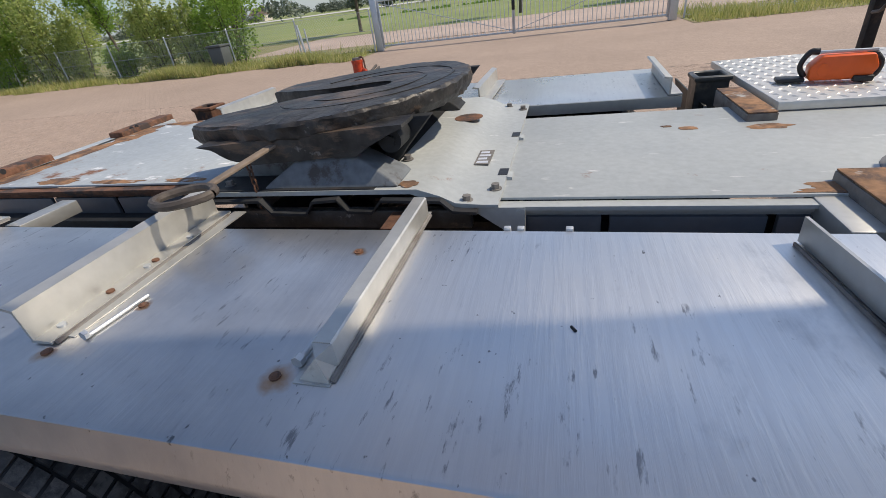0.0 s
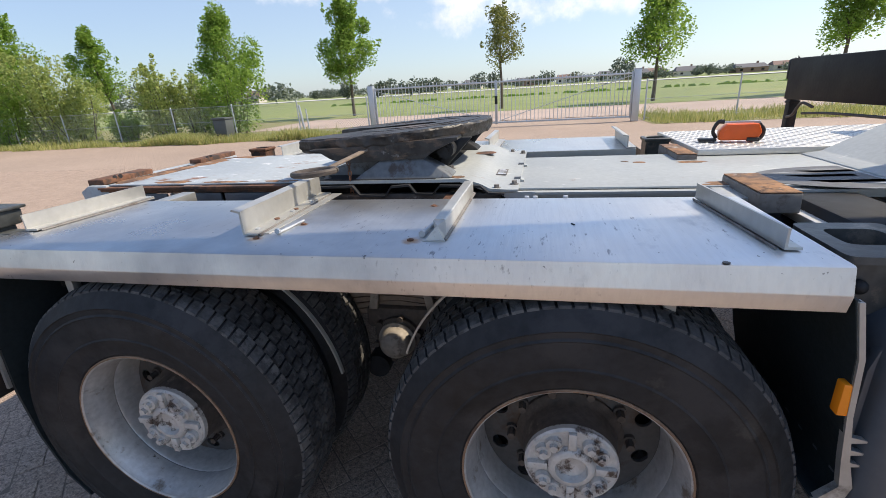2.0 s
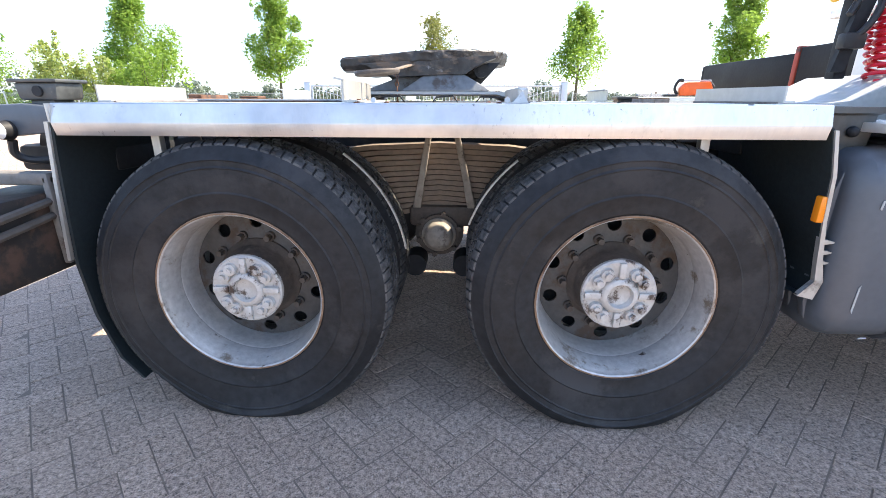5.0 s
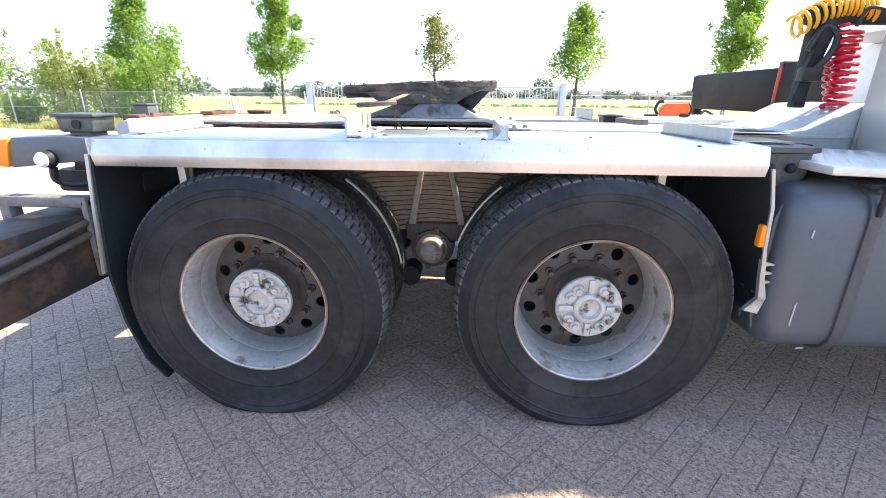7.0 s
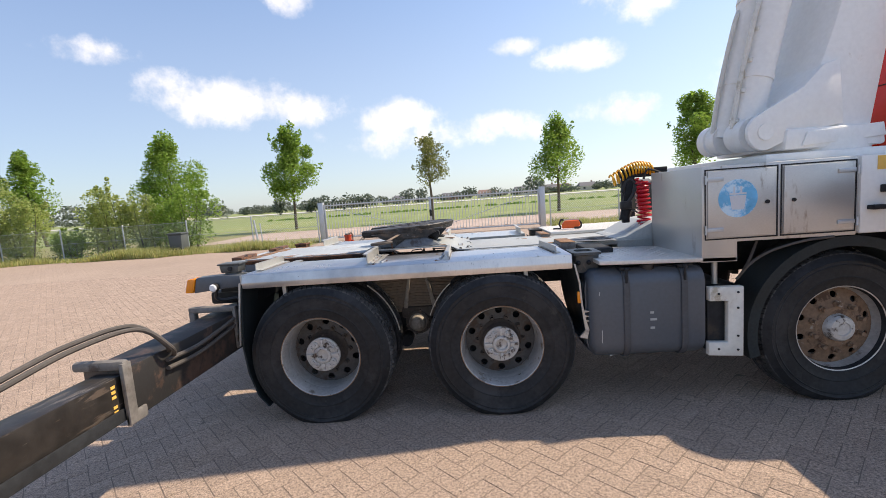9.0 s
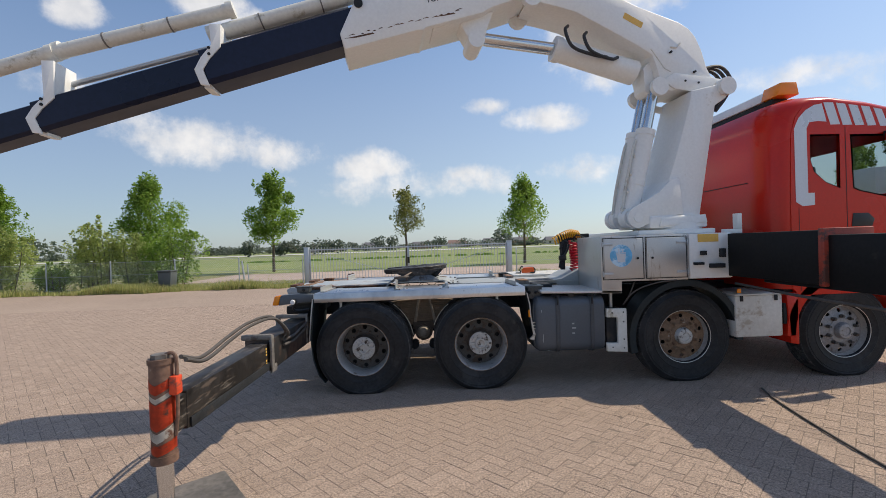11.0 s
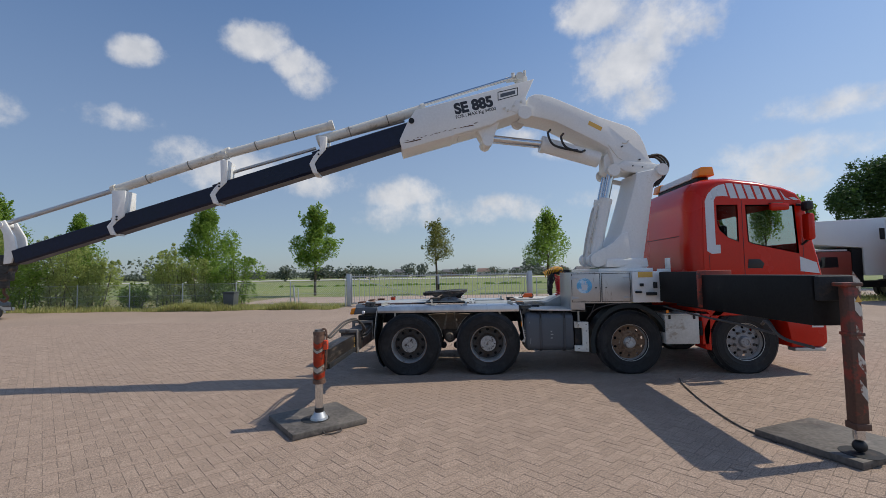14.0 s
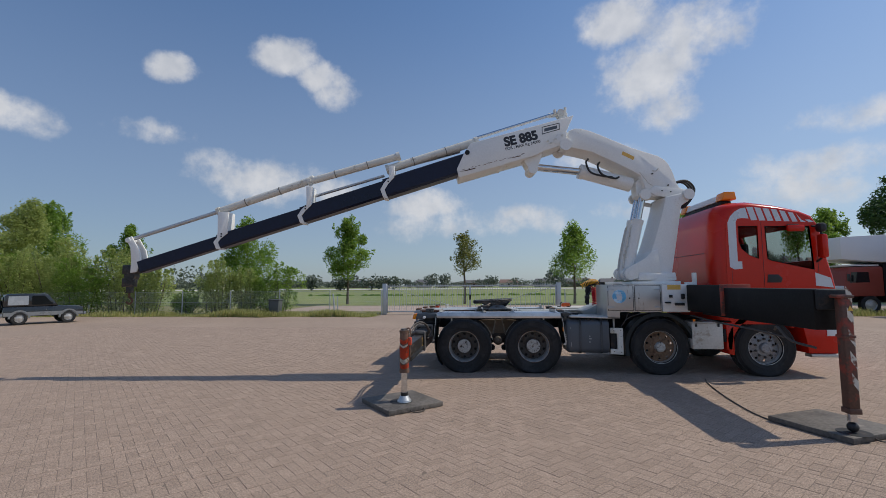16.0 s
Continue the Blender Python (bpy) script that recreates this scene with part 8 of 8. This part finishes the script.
for y0, y1 in ((CY0, CY0 + 0.30), (CY1 - 0.30, CY1)):
    arch_o = [(5.58 + 0.70 * math.cos(radians(a)), 0.51 + 0.70 * math.sin(radians(a))) for a in range(38, 190, 8)]
    arch_i = [(5.58 + 0.60 * math.cos(radians(a)), 0.51 + 0.60 * math.sin(radians(a))) for a in range(38, 190, 8)]
    bm = B()
    prism(bm, arch_o + arch_i[::-1], y0, y1)
    part("fender", bm, M_RED, cab, "red wheel-arch fender")
    arch_o = [(3.725 + 0.66 * math.cos(radians(a)), 0.51 + 0.66 * math.sin(radians(a))) for a in range(-5, 200, 8)]
    arch_i = [(3.725 + 0.59 * math.cos(radians(a)), 0.51 + 0.59 * math.sin(radians(a))) for a in range(-5, 200, 8)]
    bm = B()
    prism(bm, arch_o + arch_i[::-1], y0 + 0.03, y1 + 0.02)
    part("fender", bm, M_FLAP, truck, "black plastic wheel-arch fender")
bm = B()
prism(bm, [(4.92, 0.40), (5.02, 0.38), (5.02, 0.98), (4.88, 0.98)], CY0, CY0 + 0.35, bevel=0.01)
part("fender_skirt", bm, M_RED, cab)
bm = B()
box(bm, 4.29, 4.84, -0.11, 0.55, 0.485, 0.965, 0.02)
wb = part("battery_case", bm, M_CASE, truck, "dirty white battery case")
bm = B()
box(bm, 4.28, 4.85, -0.12, 0.56, 0.966, 0.985, 0.006)
part("case_lid", bm, M_CASE, wb)
for x in (4.36, 4.76):
    bm = B()
    box(bm, x - 0.02, x + 0.02, -0.118, -0.111, 0.90, 0.965, 0.003)
    part("clip", bm, M_DARK, wb)
bm = B()
box(bm, 4.86, 4.93, -0.10, 0.3, 0.62, 0.86, 0.01)
part("air_filter", bm, M_DARK, truck)
bm = B()
box(bm, 4.30, 4.345, -0.135, -0.121, 1.00, 1.05, 0.004)
part("side_marker", bm, M_ORANGE_L, truck, "amber side marker lamp")


# ---- trees and bushes ----
def leaf_cloud(rng, clumps, count, size, flat=0.7):
    """Many small folded leaves scattered in lumps; returns vertices and faces."""
    vs, fs = [], []
    for _ in range(count):
        cx, cy, cz, rx, ry, rz = rng.choice(clumps)
        a, b = rng.uniform(0, 6.283), math.acos(rng.uniform(-1, 1))
        r = rng.uniform(0.25, 1.0) ** 0.5 * rng.uniform(0.85, 1.12)
        p = Vector((cx + rx * r * math.sin(b) * math.cos(a), cy + ry * r * math.sin(b) * math.sin(a), cz + rz * r * math.cos(b)))
        s = size * rng.uniform(0.6, 1.3)
        d = Vector((rng.gauss(0, 1), rng.gauss(0, 1), rng.gauss(-0.2, 0.6))).normalized()
        u = d.orthogonal().normalized()
        u.rotate(Matrix.Rotation(rng.uniform(0, 6.283), 3, d))
        w = d.cross(u)
        i = len(vs)
        vs += [p - d * s, p + u * s * 0.55 + w * s * 0.12, p + d * s, p - u * s * 0.55 + w * s * 0.12]
        fs += [(i, i + 1, i + 2), (i, i + 2, i + 3)]
    return vs, fs


def make_tree(name, x, y, h, trunk_h, w, seed, label, leaves=2600, size=0.17, mat_=None, lean=0.0, group="row of young maples"):
    rng = random.Random(seed)
    t = thing(name, (x, y, 0), label, "tree", group)
    bm = B()
    pts = [(x + lean * k / 6 + rng.uniform(-0.04, 0.04), y, h * 0.86 * k / 6) for k in range(7)]
    tube(bm, smooth_path(pts, 3), [0.13 * (1 - 0.85 * k / 18) for k in range(19)], 8)
    part("trunk", bm, M_BARK, t)
    clumps = []
    for k in range(24):
        f = (k + rng.uniform(0, 1)) / 24
        z = trunk_h + (h - trunk_h) * (0.08 + 0.86 * f)
        half = w * 0.5 * (math.sin(math.pi * min(1, 0.22 + 0.75 * f)) ** 0.8)
        a = rng.uniform(0, 6.283)
        d = rng.uniform(0.15, 0.8) * half
        r = rng.uniform(0.28, 0.50) * w * 0.5 * (1.2 - 0.55 * f)
        c = (x + lean * 0.8 + d * math.cos(a), y + d * math.sin(a), z, r, r, r * rng.uniform(0.8, 1.5))
        clumps.append(c)
    for k, c in enumerate(clumps[:9]):
        bm = B()
        z0 = trunk_h * 0.9 + (c[2] - trunk_h) * 0.45
        tube(bm, [(x + lean * z0 / h, y, z0), ((x + c[0]) / 2, (y + c[1]) / 2, (z0 + c[2]) / 2), (c[0], c[1], c[2])], [0.045, 0.03, 0.012], 6)
        part("limb", bm, M_BARK, t)
    vs, fs = leaf_cloud(rng, clumps, int(leaves * 2.5), size * 0.62)
    # stray twigs that break the outline
    for k in range(14):
        c = rng.choice(clumps)
        a = rng.uniform(0, 6.283)
        tw = [(c[0] + c[3] * 1.25 * math.cos(a), c[1], c[2] + c[5] * rng.uniform(0.3, 1.35), 0.16, 0.16, 0.34)]
        v2, f2 = leaf_cloud(rng, tw, 16, size * 0.9)
        i = len(vs)
        vs += v2
        fs += [tuple(q + i for q in f) for f in f2]
    me = bpy.data.meshes.new("crown")
    me.from_pydata(vs, [], fs)
    me.materials.append(mat_ or M_LEAF)
    part("crown", me, None, t)


TREE = "young roadside maple with a bright green crown on a thin trunk"
make_tree("tree", -12.25, 30.8, 7.7, 2.5, 4.3, 11, TREE, 5200, 0.15)
make_tree("tree", -1.5, 30.8, 6.3, 2.9, 3.1, 12, "thin young roadside maple with a sparse brownish-green crown", 1700, 0.125, leafy("young_leaves", (0.15, 0.17, 0.04), (0.27, 0.28, 0.08), 0.45))
make_tree("tree", 8.1, 30.8, 6.9, 2.5, 4.1, 13, TREE, 3400, 0.145)
make_tree("tree", 18.1, 30.8, 8.0, 2.8, 4.0, 14, TREE, 4800, 0.15)
make_tree("tree", 28.9, 30.8, 7.8, 2.8, 4.0, 19, TREE, 3600, 0.15)
make_tree("tree", -22.0, 30.8, 7.9, 2.2, 4.9, 15, TREE, 5600, 0.155)
make_tree("tree", -33.0, 30.8, 7.7, 2.2, 3.8, 16, "wind-bent young roadside maple with a bright green crown", 4200, 0.15, None, -1.4)
make_tree("tree", -40.5, 28.5, 9.5, 2.4, 6.2, 17, TREE, 5600, 0.17)
make_tree("tree", 35.0, 30.0, 10.2, 3.2, 8.4, 18, "broad dark green tree behind the parked lorries", 9000, 0.19, M_LEAFD)
make_tree("tree", -33.5, 20.5, 8.0, 1.2, 6.5, 20, "tall bushy roadside tree behind the parked car", 9000, 0.14, M_LEAFB)


def make_bush(x, y, h, w, seed, label, leaves=3800, mat_=None):
    """Upright whippy stems, each with its own spindle of leaves, so that gaps stay between them."""
    rng = random.Random(seed)
    b = thing("bush", (x, y, 0), label, "bush", "bushes along the fence")
    clumps = []
    n_stems = 11
    for k in range(n_stems):
        a = (k + rng.uniform(0.1, 0.9)) / n_stems - 0.5
        top = h * rng.uniform(0.62, 1.04) * (1 - 0.75 * a * a)
        root = Vector((x + w * 0.55 * a + rng.uniform(-0.12, 0.12), y + rng.uniform(-0.3, 0.3), 0))
        tip = Vector((x + w * 1.02 * a + rng.uniform(-0.15, 0.15), y + rng.uniform(-0.32, 0.32) * w, top))
        bend = root.lerp(tip, 0.5) + Vector((rng.uniform(-0.12, 0.12), 0, 0.05 * h))
        pts = smooth_path([root, bend, tip], 5)
        bm = B()
        tube(bm, pts, [0.030 * (1 - 0.85 * q / 10) for q in range(11)], 6)
        part("stem", bm, M_BARK, b)
        girth = w * rng.uniform(0.085, 0.15)
        for q in range(1, 11):
            f = q / 10
            g = girth * (0.55 + 1.1 * math.sin(math.pi * min(1, 0.15 + 0.8 * f))) * (1.0 if f < 0.75 else 1.0 - 1.9 * (f - 0.75))
            pt = pts[q]
            clumps.append((pt.x + rng.uniform(-0.5, 0.5) * g, pt.y + rng.uniform(-0.5, 0.5) * g, max(0.22, pt.z), g, g, g * 1.15))
            if rng.random() < 0.4:
                o = rng.choice((-1, 1)) * g * rng.uniform(1.0, 1.7)
                clumps.append((pt.x + o, pt.y, max(0.25, pt.z + abs(o) * 0.7), g * 0.4, g * 0.4, g * 0.7))
    vs, fs = leaf_cloud(rng, clumps, leaves, 0.062)
    me = bpy.data.meshes.new("leaves")
    me.from_pydata(vs, [], fs)
    me.materials.append(mat_ or M_LEAFB)
    part("foliage", me, None, b)


BUSH = "loose light-green willow bush growing through the fence"
BUSHES = ((-12.7, 18.0, 3.1, 2.7), (-14.6, 18.3, 2.8, 2.0), (-16.5, 18.2, 3.7, 2.7), (-18.6, 18.4, 1.5, 1.8), (-21.0, 18.2, 3.3, 2.8), (-23.1, 18.4, 4.2, 3.2),
          (-25.4, 18.0, 3.7, 3.6), (-27.9, 18.6, 4.6, 3.8), (-30.6, 18.2, 4.2, 4.0), (-33.5, 18.6, 4.6, 4.4), (-37.0, 18.6, 4.6, 5.0), (-41.5, 19.0, 5.0, 5.5), (-46.0, 20.0, 5.2, 5.5))
for i, (x, y, h, w) in enumerate(BUSHES):
    make_bush(x, y - (0.4 if i < 3 else 0.8), h, w, 40 + i, BUSH, int(1500 + 1900 * w * h / 3.2), M_LEAFB if i % 3 else M_LEAF)


# ---- far village ----
def house(x, y, w, d, h, roof_h, wall_m, roof_m, label):
    g = thing("house", (x, y, 0), label, "house", "village beyond the meadow")
    bm = B()
    box(bm, x - w / 2, x + w / 2, y - d / 2, y + d / 2, 0, h)
    part("wall", bm, wall_m, g)
    bm = B()
    prism(bm, [(x - w / 2 - 0.4, h + 0.01), (x + w / 2 + 0.4, h + 0.01), (x + w / 2 - 0.8, h + roof_h), (x - w / 2 + 0.8, h + roof_h)], y - d / 2 - 0.3, y + d / 2 + 0.3)
    for v in bm.verts:
        if v.co.z > h + roof_h * 0.5:
            v.co.y = y + (v.co.y - y) * 0.08
    part("roof", bm, roof_m, g)
    n = max(2, int(w / 4))
    for k in range(n):
        wx = x - w / 2 + w * (k + 0.5) / n
        bm = B()
        box(bm, wx - 0.7, wx + 0.7, y - d / 2 - 0.05, y - d / 2 - 0.002, h * 0.35, h * 0.75)
        part("window", bm, M_DARKGLASS, g)
    bm = B()
    box(bm, x + w * 0.22, x + w * 0.22 + 0.9, y - 0.4, y + 0.4, h + roof_h - 0.6, h + roof_h + 1.0)
    part("chimney", bm, M_WALLB, g)


rng_h = random.Random(3)
for k, x in enumerate((-92, -70, -41, -8, 16, 38, 52, 66, 84, 108, 131, 160)):
    w = rng_h.uniform(9, 16)
    house(x, 290 + rng_h.uniform(-12, 25), w, 9, rng_h.uniform(2.4, 3.2), rng_h.uniform(1.8, 2.8), M_WALLB if k % 3 == 0 else M_WALL, M_ROOF if k % 3 == 1 else M_ROOFD, "distant house with a pitched tiled roof")
house(-167, 250, 9, 8, 3.4, 3.4, M_WALL, M_ROOF, "pale farmhouse with a tiled roof beyond the meadow")
house(-86, 296, 15, 9, 4.6, 0.7, M_WALLB, M_ROOFD, "long flat-roofed brick building beyond the meadow")
house(100, 120, 13, 9, 2.8, 3.4, M_WALL, M_ROOF, "distant house with an orange tiled roof")


def far_woods(name, spots, label, leaves=420, size=0.5):
    rng = random.Random(71)
    vs, fs = [], []
    for x, y, h, w in spots:
        clumps = [(x + rng.uniform(-0.4, 0.4) * w, y + rng.uniform(-2, 2), h * rng.uniform(0.3, 0.75), w * 0.33, w * 0.33, h * 0.3) for _ in range(6)]
        v2, f2 = leaf_cloud(rng, clumps, leaves, size)
        i = len(vs)
        vs += v2
        fs += [tuple(q + i for q in f) for f in f2]
    me = bpy.data.meshes.new(name)
    me.from_pydata(vs, [], fs)
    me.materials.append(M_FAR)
    return alone(name, me, None, label, "trees", kind="stuff")


spots = [(rng_h.uniform(-330, 330), rng_h.uniform(240, 330), rng_h.uniform(2.6, 6.5), rng_h.uniform(5, 13)) for _ in range(170)]
spots += [(-56 + 6 * k + rng_h.uniform(-2, 2), 135, rng_h.uniform(4, 6), rng_h.uniform(5, 8)) for k in range(5)] + [(24, 150, 7.5, 6), (-24, 190, 7, 7), (-18, 195, 8, 6), (2, 200, 6.5, 7)]
spots += [(-120 + 14 * k, 100, rng_h.uniform(5, 9), 14) for k in range(5)]
far_woods("distant_trees", spots, "dark green trees and hedges along the horizon, greyed with painted haze")
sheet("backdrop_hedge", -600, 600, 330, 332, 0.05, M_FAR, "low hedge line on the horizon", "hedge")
rows_v, rows_f = [], []
for k in range(220):
    x = 5 + rng_h.gauss(0, 1) * 0 + rng_h.uniform(-34, 36)
    i = len(rows_v)
    y = 62 + rng_h.uniform(-0.6, 0.6)
    hgt = rng_h.uniform(0.12, 0.36)
    wd = rng_h.uniform(0.15, 0.5)
    rows_v += [(x - wd, y, 0), (x + wd, y, 0), (x + wd * 0.7, y + 0.1, hgt), (x - wd * 0.5, y + 0.1, hgt * 0.9)]
    rows_f += [(i, i + 1, i + 2, i + 3)]
me = bpy.data.meshes.new("reeds")
me.from_pydata(rows_v, [], rows_f)
me.materials.append(M_LEAF)
alone("ditch_reeds", me, None, "dark clumps of reed along a ditch in the meadow", "reeds", kind="stuff")


# ---- parked vehicles ----
def road_wheel(parent, x, y, r, w, s):
    bm = B()
    lathe(bm, [(r * 0.6, -w / 2 + 0.02), (r * 0.64, -w / 2), (r * 0.92, -w / 2), (r, -w / 2 + 0.04), (r, w / 2 - 0.04), (r * 0.92, w / 2), (r * 0.6, w / 2)], 32)
    bmesh.ops.translate(bm, vec=(x, y, r), verts=bm.verts[:])
    wl_ = part("wheel", bm, M_RUBBER, parent)
    bm = B()
    lathe(bm, [(r * 0.62, -w / 2 + 0.03), (r * 0.56, -w / 2 + 0.06), (r * 0.30, -w / 2 + 0.02), (r * 0.12, -w / 2), (0.002, -w / 2)], 28)
    for k in range(6):
        a = k * math.pi / 3
        c = Vector((r * 0.44 * math.cos(a), -w / 2 + 0.035, r * 0.44 * math.sin(a)))
        cyl(bm, c, c + Vector((0, -0.015, 0)), r * 0.09, seg=10)
    bmesh.ops.translate(bm, vec=(x, y, r), verts=bm.verts[:])
    part("rim", bm, M_RIM, wl_)


suv = thing("parked_car", (-21.4, 12.2, 0), "black off-road car with silver flanks and a rear spare wheel", "car")
SX, SY = -23.3, 11.2
body = [(0.02, 0.46), (0.0, 0.62), (0.03, 1.02), (2.30, 1.02), (2.55, 1.05), (3.40, 1.00), (3.56, 0.94), (3.60, 0.62), (3.58, 0.46)]
bm = B()
prism(bm, [(SX + x, z) for x, z in body], SY, SY + 1.6, bevel=0.05)
part("body", bm, M_SUV, suv)
bm = B()
prism(bm, [(SX + 0.03, 1.03), (SX + 0.07, 1.66), (SX + 0.16, 1.74), (SX + 1.75, 1.76), (SX + 1.92, 1.70), (SX + 2.42, 1.04)], SY + 0.06, SY + 1.54, bevel=0.05)
part("cabin", bm, M_SUV, suv)
for pts, mt, nm in (([(0.20, 1.12), (0.22, 1.62), (1.06, 1.64), (1.06, 1.12)], M_CANOPY, "rear_side_window"), ([(1.20, 1.12), (1.20, 1.64), (1.76, 1.64), (2.14, 1.12)], M_DARKGLASS, "side_window")):
    bm = B()
    prism(bm, [(SX + x, z) for x, z in pts], SY + 0.046, SY + 0.058)
    part(nm, bm, mt, suv)
bm = B()
box(bm, SX + 0.012, SX + 0.035, SY + 0.25, SY + 1.35, 1.14, 1.60, 0.01)
part("rear_window", bm, M_DARKGLASS, suv)
for y in (SY - 0.016, SY + 1.602):
    bm = B()
    prism(bm, [(SX + 0.02, 0.50), (SX + 3.58, 0.50), (SX + 3.56, 0.66), (SX + 2.55, 0.72), (SX + 1.2, 0.72), (SX + 0.02, 0.70)], y, y + 0.014)
    part("silver_flank", bm, M_SUVG, suv)
    for cx in (0.70, 2.88):
        bm = B()
        o_ = [(SX + cx + 0.47 * math.cos(radians(a)), 0.36 + 0.47 * math.sin(radians(a))) for a in range(0, 181, 12)]
        i__ = [(SX + cx + 0.385 * math.cos(radians(a)), 0.36 + 0.385 * math.sin(radians(a))) for a in range(180, -1, -12)]
        prism(bm, o_ + i__, y - 0.03, y + 0.04)
        part("wheel_flare", bm, M_SUVG, suv)
for x0, x1, nm in ((-0.12, 0.0, "rear_bumper"), (3.60, 3.72, "front_bumper")):
    bm = B()
    box(bm, SX + x0, SX + x1, SY - 0.01, SY + 1.61, 0.46, 0.64, 0.02)
    part(nm, bm, M_SUVG, suv)
bm = B()
lathe(bm, [(0.001, -0.10), (0.30, -0.10), (0.35, -0.06), (0.35, 0.08), (0.001, 0.08)], 32)
for v in bm.verts:
    v.co = Vector((SX - 0.10 + v.co.y, SY + 0.75 + v.co.x, 1.02 + v.co.z))
part("spare_wheel", bm, M_RUBBER, suv)
bm = B()
box(bm, SX + 2.08, SX + 2.20, SY - 0.14, SY - 0.005, 1.10, 1.24, 0.02)
part("mirror", bm, M_SUV, suv)
for x in (0.70, 2.88):
    for y in (SY + 0.09, SY + 1.51):
        road_wheel(suv, SX + x, y, 0.36, 0.24, 1)


suv.matrix_basis = pose(-21.3, 11.0, 0, 0, 0, 58) @ Matrix.Diagonal((0.82, 0.82, 0.82, 1))


def lorry(x, y, label, box_len):
    """A parked truck that faces west: cab, box body reaching over the cab, wheels."""
    g = thing("parked_lorry", (x, y, 0), label, "lorry", "lorries parked side by side")
    bm = B()
    prism(bm, [(x + 1.95, 0.95), (x + 0.05, 0.95), (x, 1.5), (x + 0.14, 2.30), (x + 0.30, 2.52), (x + 1.9, 2.55), (x + 1.95, 2.45)], y, y + 2.3, bevel=0.05)
    cb = part("cab", bm, M_LORRYRED, g, "faded red cab")
    bm = B()
    prism(bm, [(x + 1.25, 1.70), (x + 0.26, 1.68), (x + 0.38, 2.25), (x + 1.22, 2.25)], y - 0.008, y - 0.001)
    part("cab_window", bm, M_DARKGLASS, cb)
    bm = B()
    box(bm, x + 0.40, x + 1.85, y + 0.1, y + 2.2, 2.565, 2.66, 0.03)
    part("roof_rack", bm, M_VAN, g)
    bm = B()
    prism(bm, [(x + 0.1, 1.55), (x - 0.06, 1.5), (x - 0.04, 1.05), (x + 0.1, 1.05)], y + 0.05, y + 2.25, bevel=0.03)
    part("grille", bm, M_VAN, g)
    bm = B()
    box(bm, x - 0.10, x + 0.25, y - 0.02, y + 2.32, 0.62, 0.88, 0.02)
    part("bumper", bm, M_VAN, g)
    bm = B()
    box(bm, x + 0.02, x + 0.10, y - 0.30, y - 0.16, 1.75, 2.15, 0.02)
    part("mirror", bm, M_PLASTIC, g)
    bm = B()
    prism(bm, [(x - 0.1, 2.95), (x + 2.55, 2.72), (x + 2.55, 1.25), (x + box_len, 1.25), (x + box_len, 4.45), (x - 0.1, 4.15)], y - 0.05, y + 2.4, bevel=0.02)
    bx_ = part("box_body", bm, M_VAN, g, "white box body")
    for xw in (x + 3.4, x + 5.0):
        bm = B()
        box(bm, xw, xw + 1.0, y - 0.062, y - 0.052, 3.15, 3.75)
        part("body_window", bm, M_DARKGLASS, bx_)
    bm = B()
    box(bm, x + 1.97, x + 2.50, y, y + 2.3, 0.7, 2.70, 0.02)
    part("bulkhead", bm, M_BLACK, g)
    bm = B()
    box(bm, x + 0.2, x + box_len, y + 0.5, y + 1.8, 0.6, 0.94, 0.02)
    part("chassis", bm, M_DARK, g)
    for dx in (1.25, box_len - 1.6):
        for yy in (y + 0.15, y + 2.15):
            road_wheel(g, x + dx, yy, 0.5, 0.3, 1)


lorry(19.6, 16.9, "old faded red lorry with a white box body on the yard", 7.0)
lorry(22.6, 13.6, "old faded red lorry with a white box body on the yard", 7.0)


# ---- the nearest pavers, one by one ----
PAVER_KINDS = []
for k in range(6):
    rng_k = random.Random(100 + k)
    me = bpy.data.meshes.new("paver")
    pts = paver_points(0, 0, 0, rng_k)
    c, s = math.cos(radians(-45)), math.sin(radians(-45))
    me.from_pydata([(c * x - s * y, s * x + c * y, z) for x, y, z in pts], [], PAVER_FACES)
    me.materials.append(M_PAVER)
    PAVER_KINDS.append(me)
for i, (x, y, turn) in enumerate(near_cells):
    ob = new("paver", PAVER_KINDS[(i * 7) % 6])
    ob.parent = ground
    ob.matrix_basis = pose(x, y, 0, 0, 0, 45 + 90 * turn)
